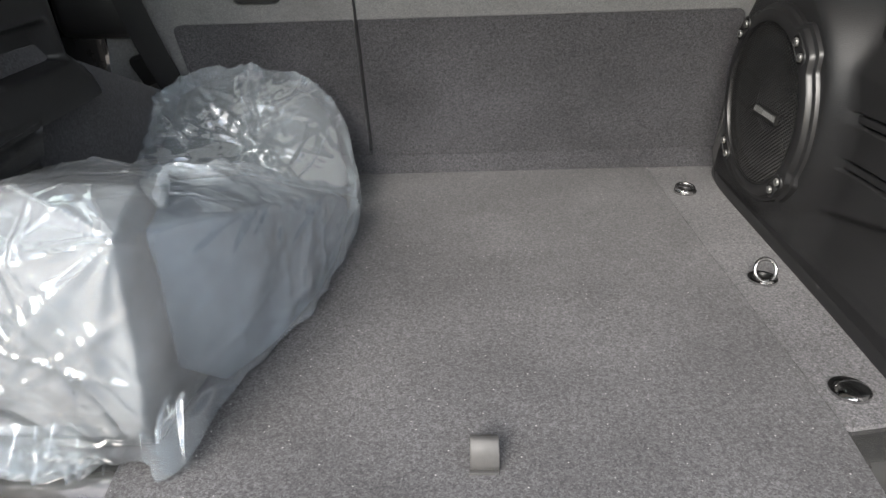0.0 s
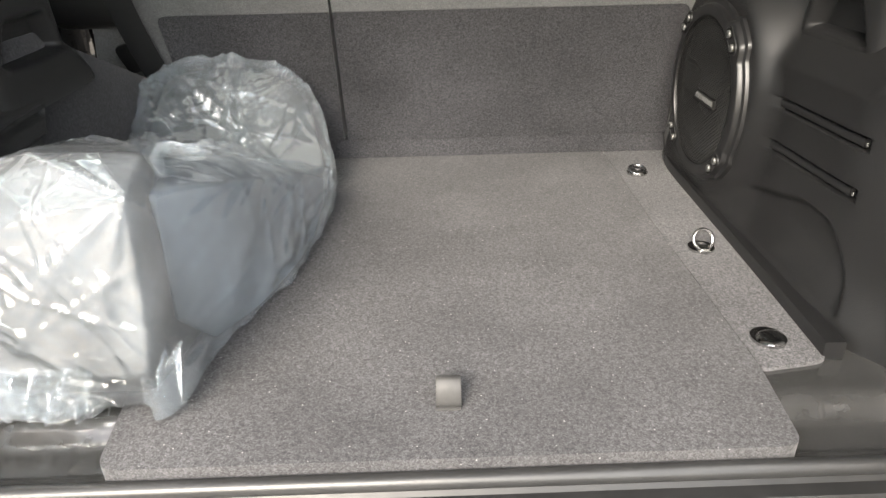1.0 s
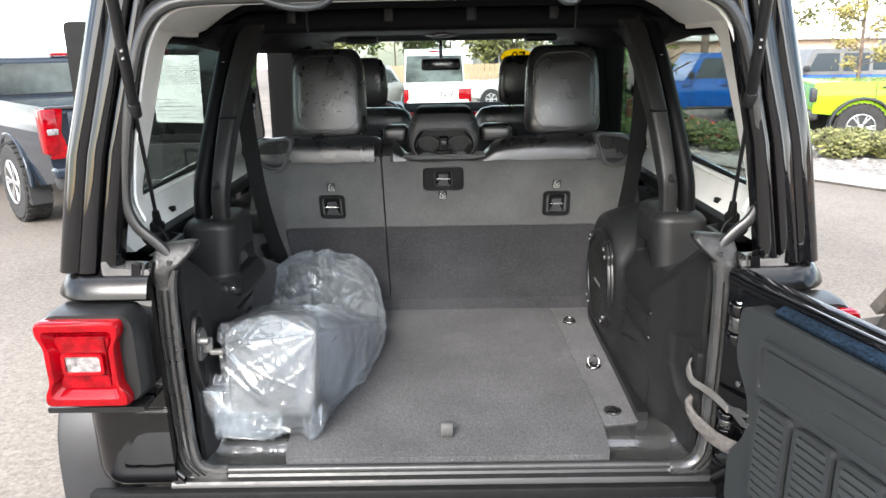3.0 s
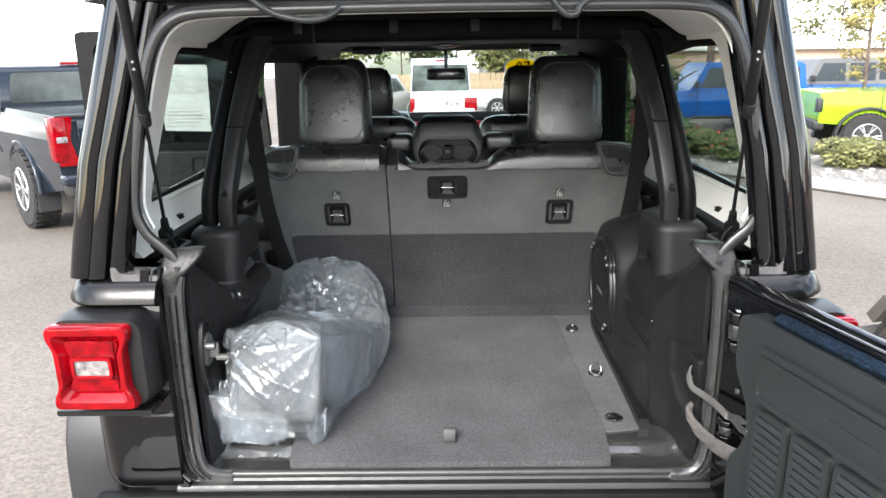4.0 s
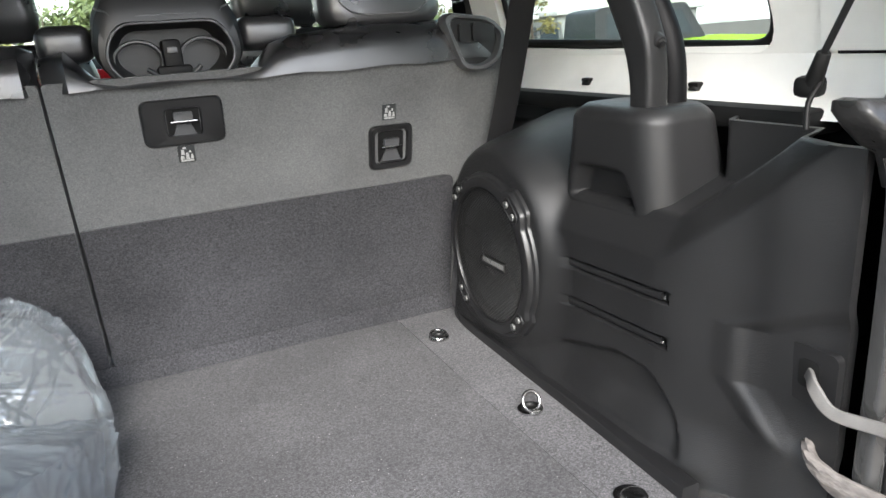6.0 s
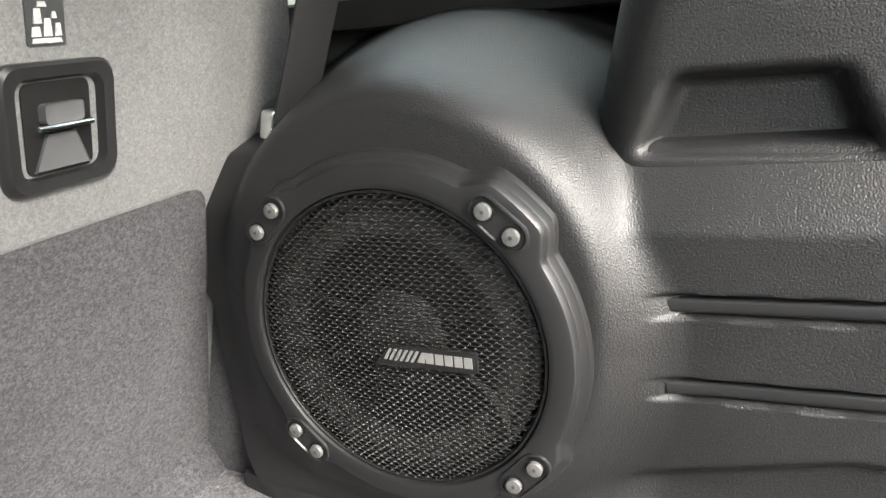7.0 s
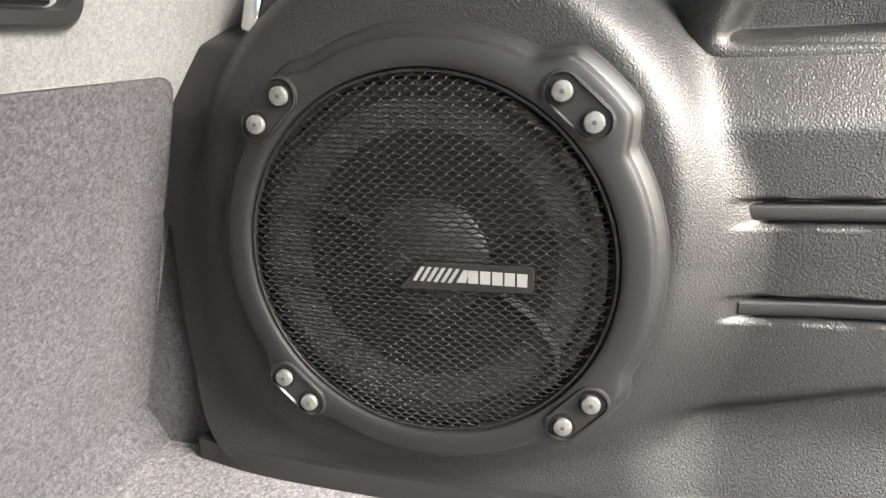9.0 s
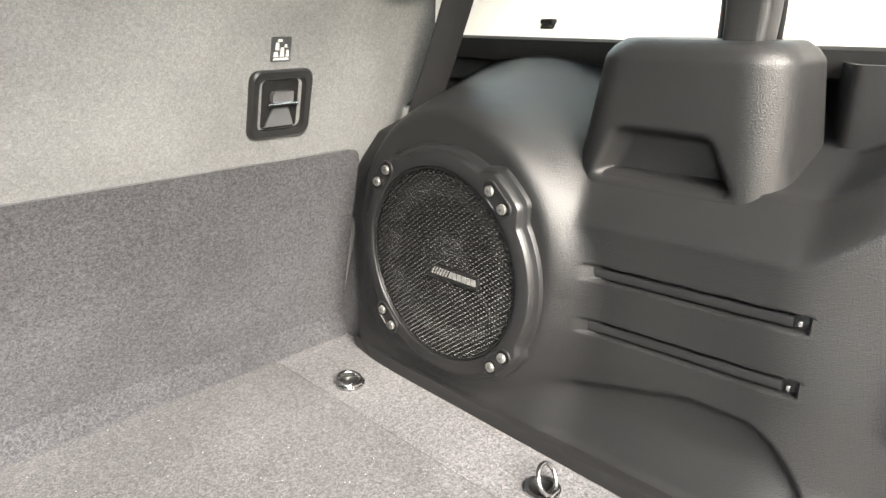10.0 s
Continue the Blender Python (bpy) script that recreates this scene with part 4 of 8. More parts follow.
def recess_y(z):
    """Front edge of the hollow round the check strap."""
    return 0.137 - 0.9 * max(0.0, 0.96 - z) - 1.9 * max(0.0, z - 1.033)


def swage_z(y):
    return 0.930 - 0.26 * max(0.0, y - 0.34) - 14 * max(0.0, 0.285 - y) ** 2


def bend(v, w):
    """Zero below, v above, with a round knee of half width w."""
    return 0.0 if v < -w else v if v > w else (v + w) ** 2 / (4 * w)


def trim_x(y, z, sub):
    """Depth of the moulded side wall over length and height."""
    x = 0.490 + 0.020 * step(0.80, 0.89, z) + 0.012 * (z - 0.9)
    x += 0.032 * step(0.27, 0.11, y) + 0.016 * step(0.12, 0.02, y)
    # foot that sweeps inwards at the tailgate corner
    x += 0.020 * step(0.90, 0.80, z) * step(0.20, 0.10, y)
    # hollow round the check strap, with a soft lip in front
    d = y - recess_y(z)
    inside = step(0.86, 0.915, z) * step(1.10, 1.055, z)
    if sub:
        x += 0.009 * step(0.016, -0.036, d) * inside
        x -= 0.004 * step(0.045, 0.012, d) * step(-0.006, 0.010, d) * step(0.88, 0.92, z) * step(1.07, 1.03, z)
    # lower panel sunk behind a curved swage
    k = swage_z(y) - z
    x += 0.010 * step(-0.003, 0.010, k) * step(0.195, 0.222, y) * step(0.53, 0.46, y) * step(0.812, 0.826, z)
    # ledge that runs outwards over the wheel housing
    over = max(0.0, z - crest_z(y))
    if sub:
        ledge = min(1.0, over / 0.052)
        x += 0.032 * ledge ** 1.15 + 3.0 * max(0.0, over - 0.054)
    else:
        x += 3.0 * max(0.0, over - 0.010) + 0.9 * over * step(0.0, 0.02, over)
    for zc in (1.0395, 0.9745):
        zz = zc + 0.035 * (0.35 - y)
        g = step(0.0100, 0.0066, abs(z - zz)) * step(0.237, 0.241, y) * step(0.476, 0.468, y)
        x += 0.010 * g if sub else 0.0
    if sub:
        r = sub_r(y, z)
        up = max(0.0, (z - SUB[1]) / max(r, 1e-4))
        top_r = r - 0.036 * up
        bulge = 0.4865 + 0.56 * bend(r - 0.162 - 0.028 * up, 0.006) + 3.3 * up ** 2 * bend(top_r - 0.168, 0.010) + 0.10 * step(0.215, 0.26, r) * (1 - up)
        k = 0.012
        h = min(1.0, max(0.0, 0.5 + 0.5 * (x - bulge) / k))
        x = x * (1 - h) + bulge * h - k * h * (1 - h)
    else:
        x += 0.010 * step(0.36, 0.40, y)
        for zz in (1.086, 1.050):
            g = step(0.008, 0.003, abs(z - zz - 0.03 * (y - 0.36))) * step(0.225, 0.235, y) * step(0.352, 0.345, y)
            x += 0.008 * g
    return min(x, 0.735 - 0.09 * step(0.33, 0.27, y))


def side_trim(s):
    sub = s > 0
    tr = thing("side_trim_panel", "black grained plastic wheel housing trim with slots" if sub else "black grained plastic side trim with ribs and a knob", "car trim", kind="structure")
    bm = bmesh.new()
    ys = span(0.022, 0.10, 24) + span(0.10, 0.90, 170)[1:] + span(0.90, 1.05, 6)[1:]
    zs = span(0.785, 0.93, 44) + span(0.93, 1.07, 84)[1:] + span(1.07, 1.262, 60)[1:]
    if sub:
        squeeze = lambda y, z: y if y < SUB[0] else SUB[0] + (y - SUB[0]) * (sub_edge(z) - SUB[0]) / (1.05 - SUB[0])
    else:
        squeeze = lambda y, z: 0.022 + (y - 0.022) * (0.330 + 0.42 * (z - 1.03) - 0.022 + 0.05 * step(1.14, 1.16, z)) / 1.028
    sheet(bm, ys, zs, lambda y, z: (s * trim_x(squeeze(y, z), z, sub), squeeze(y, z), z), (s * 0.012, 0, 0))
    part("moulding", bm, M_PLASTIC, tr, angle=60)
    # tower round the roll bar foot: one soft skin with a sunken scoop on its inner face
    def dense(w, h, r, cx, cy, n=132):
        pts = rrect(w, h, r, 8, cx, cy)
        pts = pts + pts[:1]
        seg = [math.dist(p, q) for p, q in zip(pts, pts[1:])]
        out, k, acc, tot = [], 0, 0.0, sum(seg)
        for i in range(n):
            want = tot * i / n
            while k < len(seg) - 1 and acc + seg[k] < want:
                acc += seg[k]
                k += 1
            t = (want - acc) / max(seg[k], 1e-9)
            out.append((pts[k][0] + (pts[k + 1][0] - pts[k][0]) * t, pts[k][1] + (pts[k + 1][1] - pts[k][1]) * t))
        return out
    bm = bmesh.new()
    rings = []
    for z in span(1.086, 1.268, 46) + [1.276, 1.281, 1.284]:
        t = (z - 1.12) / 0.16
        crown = 0.016 * max(0.0, (z - 1.262) / 0.022) ** 2.2
        low_k = min(1.0, max(0.0, (1.143 - z) / 0.057))
        flare = 0.0 if sub else 0.026 * (1 - (1 - low_k) ** 2)
        x0, x1 = 0.5385 - 0.008 * t - flare + crown, 0.70 - 0.035 * t + flare - crown
        y0, y1 = 0.288 + 0.010 * t - flare * 1.3 + crown, 0.530 - 0.036 * t + flare * 0.4 - crown
        ring = []
        for x, y in dense(x1 - x0, y1 - y0, 0.042 - crown * 0.6, (x0 + x1) / 2, (y0 + y1) / 2):
            if x < x0 + 0.012:
                la, lb = 0.340 + 0.50 * (z - 1.14), 0.482 - 0.45 * (z - 1.14)
                hole = step(la - 0.010, la + 0.008, y) * step(lb + 0.010, lb - 0.008, y) * step(1.136, 1.146, z) * step(1.196, 1.186, z)
                x += 0.024 * hole
            ring.append((s * x, y, z))
        rings.append(ring)
    loft(bm, rings)
    part("tower", bm, M_PLASTIC, tr, "tall plastic tower round the roll bar foot", angle=70)
    if sub:
        for zc in (1.0395, 0.9745):
            # steel chip added as the highlight of the glossy slot end
            bm = bmesh.new()
            zz = zc + 0.035 * (0.35 - 0.243)
            box(bm, (s * (trim_x(0.2460, zz + 0.012, True) + 0.0035), 0.2460, zz), (0.005, 0.004, 0.006), 0.0015)
            part("slot_glint", bm, M_STEEL, tr, "small bright piece for the highlight at the slot end")
            bm = bmesh.new()
            sweep(bm, [(s * (trim_x(y, zc + 0.035 * (0.35 - y) + 0.014, True) + 0.0065), y, zc + 0.035 * (0.35 - y)) for y in span(0.252, 0.462, 6)], rrect(0.008, 0.0115, 0.003, 3), side=(1, 0, 0))
            part("slot_bar", bm, M_SATIN, tr, "smooth bar in the slot")
    # foot moulding along the carpet
    bm = bmesh.new()
    sweep(bm, smooth_path([(s * 0.487, 0.155, FZ), (s * 0.493, 0.40, FZ), (s * 0.496, 0.62, FZ), (s * 0.500, 0.80, FZ), (s * 0.512, 0.88, FZ)], 6), rounded([(-0.015, -0.018), (0.012, -0.018), (0.012, 0.018), (-0.006, 0.014), (-0.015, 0.006)], 0.003, 2), side=(s, 0, 0))
    part("foot_moulding", bm, M_SATIN, tr)
    return tr


side_trim(1)
side_trim(-1)
# carpeted wall between the side trims and the seat
for s in (-1, 1):
    cw = thing("wheel_arch_carpet", "charcoal carpet over the wheel arch beside the seat", "carpet", kind="structure")
    bm = bmesh.new()
    arch_h = lambda y: (1.165 - 0.42 * max(0.0, y - 0.46)) if s < 0 else 1.10
    sheet(bm, span(0.30 if s < 0 else 0.80, 1.12, 20), span(0, 1, 10), lambda y, v: (s * ((0.533 if s < 0 else 0.519) + 0.016 * v + 0.10 * max(0.0, v - 0.9)), y, 0.79 + (arch_h(y) - 0.79) * v), (s * 0.01, 0, 0))
    part("arch_carpet", bm, M_SEATCARPET, cw)
    bm = bmesh.new()
    box(bm, (s * 0.665, 1.0, 1.15), (0.17, 0.30, 0.10), 0.03, 3)
    part("arch_top", bm, M_PLASTIC, cw, "black plastic shoulder over the arch")
# knob, oval latch recess and striker on the left wall
bits = thing("turn_knob", "black turn knob with a steel pin on the side trim", "knob")
bm = bmesh.new()
cyl(bm, (-0.555, 0.205, 1.139), (-0.525, 0.205, 1.139), 0.019, 0.015, 20, 0.004)
part("boss", bm, M_SATIN, bits)
bm = bmesh.new()
cyl(bm, (-0.525, 0.205, 1.139), (-0.510, 0.200, 1.142), 0.005, n=10, bevel=0.001)
box(bm, (-0.512, 0.197, 1.146), (0.006, 0.014, 0.008), 0.002)
part("pin", bm, M_STEEL, bits)
lat = thing("tailgate_striker", "steel tailgate striker in an oval black recess", "door striker")
bm = bmesh.new()
ov = lambda a, b: [(0.055 + a * math.cos(i * math.pi / 12), 1.042 + b * math.sin(i * math.pi / 12)) for i in range(24)]
ringplate(bm, ov(0.040, 0.098), ov(0.032, 0.088), "x", -0.558, -0.549)
part("recess_rim", bm, M_SATIN, lat)
bm = bmesh.new()
prism(bm, ov(0.034, 0.090), "x", -0.558, -0.5525)
part("recess", bm, M_BLACKRUB, lat)
bm = bmesh.new()
prism(bm, rounded([(0.03, 1.030), (0.075, 1.030), (0.078, 1.080), (0.06, 1.103), (0.035, 1.095)], 0.008, 3), "x", -0.553, -0.545, 0.002)
box(bm, (-0.538, 0.05, 1.062), (0.030, 0.010, 0.036), 0.003)
box(bm, (-0.515, 0.05, 1.045), (0.03, 0.014, 0.012), 0.003)
cyl(bm, (-0.55, 0.035, 1.078), (-0.525, 0.035, 1.078), 0.008, n=12, bevel=0.002)
part("striker", bm, M_ZINC, lat, "bright steel striker plate")

# ---- loudspeaker ----
sp = thing("subwoofer", "black round subwoofer with a metal mesh grille in the side trim", "loudspeaker")
SX = 0.4705


def polar(r, a, x):
    return (x, SUB[0] - r * math.cos(a), SUB[1] + r * math.sin(a))


LUGS = ((46.6, 8.5, 7.0, 0.0150), (134.6, 9.5, 4.0, 0.0056), (226.2, 9.0, 5.0, 0.0056), (318.5, 9.0, 5.0, 0.0075))      # angle, half width, slope, height


def ring_r(a):
    """Outer radius of the bezel: round, with four angular lugs for the screws."""
    deg = math.degrees(a)
    r = 0.1545 + 0.0012 * math.cos(a)
    for c, half, slope, h in LUGS:
        d = abs((deg - c + 180) % 360 - 180)
        r += h * min(1.0, max(0.0, (half + slope - d) / slope))
    return r


bm = bmesh.new()
A = [2 * math.pi * i / 240 for i in range(240)]
rings = []
for k, x in ((0.0035, 0.500), (0.0030, 0.4860), (0.0010, 0.4815), (-0.0030, 0.4800), (-0.0045, 0.4790), (-0.0055, 0.4745), (-0.0075, 0.4718), (-0.0110, SX)):
    rings.append([polar(ring_r(a) + k, a, x) for a in A])
for r, x in ((0.1345, SX - 0.0002), (0.1310, SX), (0.1296, SX + 0.0008), (0.1288, SX + 0.003), (0.1284, SX + 0.008)):
    rings.append([polar(r, a, x) for a in A])
loft(bm, rings, cap=False)
bezel = part("bezel", bm, M_SATIN, sp, "satin black bezel with screw lugs", angle=30)
# paired screws in long pockets
for i, c in enumerate((47.1, 135.3, 226.2, 317.0)):
    for d in (-5.2, 5.2):
        a = radians(c + d)
        p = Vector(polar(0.1455, a, SX))
        bm = bmesh.new()
        cyl(bm, p + Vector((0.001, 0, 0)), p + Vector((-0.0016, 0, 0)), 0.0086, n=20)
        part("washer", bm, M_BLACKRUB, bezel, "black pocket")
        bm = bmesh.new()
        cyl(bm, p, p + Vector((-0.0052, 0, 0)), 0.0064, 0.0062, 20, 0.0007)
        sc = part("screw", bm, M_ZINC, bezel, "pale zinc screw")
        bm = bmesh.new()
        cyl(bm, p + Vector((-0.0050, 0, 0)), p + Vector((-0.0054, 0, 0)), 0.0016, n=6)
        part("socket", bm, M_GREYPL, sc)
    # long pocket sunk into the lug
    def capsule(half, rad, x):
        out = []
        for k in range(28):
            t = 2 * math.pi * (k + 0.5) / 28
            u, v = rad * math.cos(t) + math.copysign(half, math.cos(t)), rad * math.sin(t)
            rr = 0.1455 + v
            out.append(polar(rr, radians(c) + u / 0.1455, x))
        return out
    bm = bmesh.new()
    loft(bm, [capsule(0.0132, r, x) for r, x in ((0.0128, SX + 0.0015), (0.0122, SX - 0.0022), (0.0108, SX - 0.0026), (0.0098, SX - 0.0006))], cap=False)
    part("pocket_rim", bm, M_SATIN, bezel)
    bm = bmesh.new()
    loft(bm, [capsule(0.0132, r, x) for r, x in ((0.0104, SX + 0.0008), (0.0102, SX - 0.0009))])
    part("pocket_floor", bm, M_SATIN, bezel)
# expanded metal grille: staggered oval holes through a shallow dome
GR, PX, PZ = 0.129, 0.0086, 0.0033
verts, faces, index = [], [], {}


def dome(y, z):
    r2 = (y * y + z * z) / (GR * GR)
    return SX + 0.004 - 0.006 * (1 - r2)


def gv(y, z, dx=0.0):
    key = (round(y * 1e5), round(z * 1e5), round(dx * 1e5))
    if key not in index:
        index[key] = len(verts)
        verts.append((dome(y, z) + dx, SUB[0] + y, SUB[1] + z))
    return index[key]


for row in range(-39, 40):
    zc = row * PZ
    off = PX / 2 if row % 2 else 0.0
    for colm in range(-17, 18):
        yc = colm * PX + off
        if math.hypot(abs(yc) + PX * 0.55, abs(zc) + PZ * 0.8) > GR:
            continue
        hexo = [(PX / 2, PZ / 3), (0, PZ * 2 / 3), (-PX / 2, PZ / 3), (-PX / 2, -PZ / 3), (0, -PZ * 2 / 3), (PX / 2, -PZ / 3)]
        hole = [(0.40 * PX, 0.15 * PZ), (0, 0.47 * PZ), (-0.40 * PX, 0.15 * PZ), (-0.40 * PX, -0.15 * PZ), (0, -0.47 * PZ), (0.40 * PX, -0.15 * PZ)]
        o = [gv(yc + u, zc + w) for u, w in hexo]
        h = [gv(yc + u, zc + w, -0.0007 if w < 0 else 0.0005) for u, w in hole]
        b = [gv(yc + u * 0.97, zc + w * 0.97, 0.0009) for u, w in hole]
        for i in range(6):
            j = (i + 1) % 6
            faces.append((o[i], o[j], h[j], h[i]))
            faces.append((h[i], h[j], b[j], b[i]))
me = bpy.data.meshes.new("grille")
me.from_pydata(verts, [], faces)
me.materials.append(M_GRILLE)
ob = new("grille", me)
ob.parent = sp
tagged(ob, "black expanded metal grille")
bm = bmesh.new()
rings = [[polar(r, a, x) for a in A] for r, x in ((0.1290, SX + 0.006), (0.1280, SX + 0.0030), (0.1262, SX + 0.0026), (0.1250, SX + 0.006))]
loft(bm, rings, cap=False)
part("grille_hem", bm, M_GRILLE, ob, "rolled black grille edge")
# driver behind the grille
bm = bmesh.new()
rings = []
for r, x in ((0.1285, 0.486), (0.124, 0.486), (0.121, 0.480), (0.117, 0.4785), (0.113, 0.480), (0.110, 0.485)):
    rings.append([polar(r, a, x) for a in A[::3]])
loft(bm, rings, cap=False)
part("surround", bm, M_CONEDK, sp, "rubber surround")
bm = bmesh.new()
rings = [[polar(r, a, x) for a in A[::3]] for r, x in ((0.111, 0.4835), (0.085, 0.487), (0.060, 0.4915), (0.049, 0.494))]
loft(bm, rings, cap=False)
part("cone", bm, M_CONE, sp, "grey-black cone")
bm = bmesh.new()
rings = [[polar(r, a, x) for a in A[::3]] for r, x in ((0.052, 0.4945), (0.050, 0.488), (0.047, 0.4865), (0.045, 0.488))]
loft(bm, rings, cap=False)
part("cap_ring", bm, M_CONEDK, sp, "black ring round the dust cap")
bm = bmesh.new()
rings = [[polar(r, a, x) for a in A[::3]] for r, x in ((0.045, 0.488), (0.038, 0.4835), (0.025, 0.4800), (0.010, 0.4785), (0.002, 0.4783))]
loft(bm, rings, cap=True)
part("dust_cap", bm, M_CAP, sp, "dark dust cap")
# four ribs of the basket, curving out from the middle
for a0, a1 in ((152, 165), (24, 8), (-22, -38), (200, 184)):
    bm = bmesh.new()
    pts = [polar(0.048 + 0.070 * i / 12, radians(a0 + (a1 - a0) * (i / 12) ** 2), 0.4838 - 0.0035 * i / 12) for i in range(13)]
    sweep(bm, pts, flat(0.007, 0.0022))
    part("basket_rib", bm, M_CONEDK, sp)
# badge: a dark plate with pale slanted bars
bm = bmesh.new()
prism(bm, rounded([(SUB[0] + 0.016, 0.984), (SUB[0] - 0.075, 0.987), (SUB[0] - 0.075, 1.004), (SUB[0] - 0.002, 1.004)], 0.002, 2), "x", SX - 0.0035, SX + 0.0005, 0.0008)
badge = part("badge", bm, M_GRILLE, sp, "small dark maker's badge with pale bars")
for k in range(6):
    y = SUB[0] + 0.006 - 0.0048 * k
    bar = bmesh.new()
    prism(bar, [(y, 0.9905), (y - 0.0026, 0.9905), (y - 0.0086, 1.0005), (y - 0.006, 1.0005)], "x", SX - 0.0041, SX - 0.0034)
    part("badge_bar", bar, M_BADGE, badge)
for k in range(6):
    y = SUB[0] - 0.0240 - 0.0081 * k
    bar = bmesh.new()
    prism(bar, [(y, 0.9912), (y - 0.0066, 0.9912), (y - 0.0066 - (0.0025 if k == 0 else 0), 1.0), (y - (0.005 if k == 0 else 0), 1.0)], "x", SX - 0.0041, SX - 0.0034)
    part("badge_bar", bar, M_BADGE, badge)

# ---- rear seat ----
def seat_y(z):
    """The seat's back leans towards the tailgate."""
    return 0.953 - 0.275 * (z - 0.83)


def seat_plate(bm, poly, off0, off1, bevel=0.0, seg=2):
    """A plate lying in the leaning back; off: towards the tailgate."""
    t = bmesh.new()
    prism(t, poly, "y", 0.0, 1.0, 0.0)
    for v in t.verts:
        k = v.co.y
        v.co.y = seat_y(v.co.z) - (off0 + (off1 - off0) * k)
    if bevel:
        es = [e for e in t.edges if abs(e.calc_face_angle(0)) > 0.6]
        bmesh.ops.bevel(t, geom=es, offset=bevel, segments=seg, profile=0.5, affect="EDGES", clamp_overlap=True)
    return add(bm, t)


def seat_back(x0, x1, left):
    st = thing("rear_seat_back", "upright rear seat back with grey cloth and carpet, black leather top", "car seat", "rear seat backs")
    edge = lambda z, e: e + (0.0 if abs(e) < 0.3 else math.copysign(0.24 * (z - 1.37), e))
    bm = bmesh.new()
    poly = [(edge(0.83, x0), 0.832), (edge(0.83, x1), 0.832), (edge(1.1, x1), 1.10), (edge(1.37, x1), 1.368), (edge(1.37, x0), 1.368), (edge(1.1, x0), 1.10)]
    seat_plate(bm, rounded(poly, 0.008, 3), -0.09, 0.0, 0.006)
    part("cloth_back", bm, M_FABRIC, st, "grey cloth seat back")
    bm = bmesh.new()
    xa, xb = (x0 + 0.065 if left else x0 + 0.001), (x1 - 0.001 if left else x1 - 0.055)
    poly = rounded([(xa + 0.03 * left - 0.01 * left, 0.834), (xb - (0.0 if left else 0.030), 0.834), (xb - (0.0 if left else 0.040), 1.122), (xa, 1.122)], [0.004, 0.004, 0.02 if not left else 0.004, 0.02 if left else 0.004], 4)
    seat_plate(bm, poly, 0.0, 0.005, 0.003)
    part("carpet_panel", bm, M_SEATCARPET, st, "charcoal carpet panel")
    # leather roll over the top
    bm = bmesh.new()
    rings = []
    n = 22
    for i in range(n + 1):
        x = x0 + (x1 - x0) * i / n
        e = min(1.0, min(i, n - i) / 1.6 + 0.35)
        if left:
            top_z = 1.432
        else:
            top_z = 1.418 + 0.012 * step(0.16, 0.30, x)
            top_z -= 0.055 * (step(0.185, 0.115, x) if x > 0 else step(-0.155, -0.112, x))
        h = (top_z - 1.356) * (0.8 + 0.2 * e)
        ring = []
        for k in range(15):
            a = math.pi * k / 14
            yy = 0.045 - 0.068 * math.cos(a) * e
            zz = 1.352 + h * math.sin(a) ** 0.6 + 0.002 * math.sin(x * 40 + k)
            ring.append((edge(1.40, x), seat_y(1.36) - 0.008 + yy + 0.02, zz))
        rings.append(ring)
    loft(bm, rings)
    part("leather_top", bm, M_LEATHER, st, "black leather top roll")
    return st


seat_l = seat_back(-0.603, -0.2025, True)
seat_r = seat_back(-0.1975, 0.603, False)
# flap of carpet from the floor to the seat
flap = thing("floor_flap", "charcoal carpet flap between floor and seat back", "carpet", kind="structure")
bm = bmesh.new()
sheet(bm, span(-0.52, 0.515, 20), [0.0, 0.3, 0.7, 1.0], lambda x, v: (x, 0.9255 + 0.022 * v, FZ - 0.001 + 0.036 * v), (0, 0.012, 0))
part("flap_sheet", bm, M_SEATCARPET, flap)


def latch(parent, cx, cz, w, h):
    """Seat-fold handle: bevelled bezel, sunken cup, lever."""
    y = lambda z, o: seat_y(z) - o
    bm = bmesh.new()
    rings = []
    for g, o in ((1.0, 0.0), (0.985, 0.006), (0.93, 0.009), (0.76 if w < 0.1 else 0.60, 0.008), (0.72 if w < 0.1 else 0.56, 0.0005)):
        gw = g if g > 0.7 else g * (0.95 if w < 0.1 else 0.74)
        rings.append([(cx + u * gw, y(cz + v * g, o), cz + v * g) for u, v in rrect(w, h, 0.013, 4)])
    loft(bm, rings, cap=False)
    bez = part("latch_bezel", bm, M_SATIN, parent, "black latch bezel")
    bm = bmesh.new()
    cw, ch = 0.052, 0.062
    seat_plate(bm, rrect(cw, ch, 0.006, 3, cx, cz), 0.0005, 0.002)
    part("latch_cup", bm, M_BLACKRUB, bez)
    bm = bmesh.new()
    seat_plate(bm, [(cx - 0.021, cz - 0.028), (cx + 0.021, cz - 0.028), (cx + 0.011, cz - 0.004), (cx - 0.011, cz - 0.004)], 0.001, 0.004, 0.001)
    seat_plate(bm, rrect(0.030, 0.014, 0.003, 3, cx, cz + 0.010), 0.001, 0.009, 0.001)
    part("latch_lever", bm, M_GUIDE, bez, "grey lever")
    bm = bmesh.new()
    cyl(bm, (cx - 0.021, y(cz + 0.001, 0.010), cz + 0.001), (cx + 0.021, y(cz + 0.001, 0.010), cz + 0.001), 0.0022, n=10)
    part("latch_bar", bm, M_CHROME, bez, "bright bar")


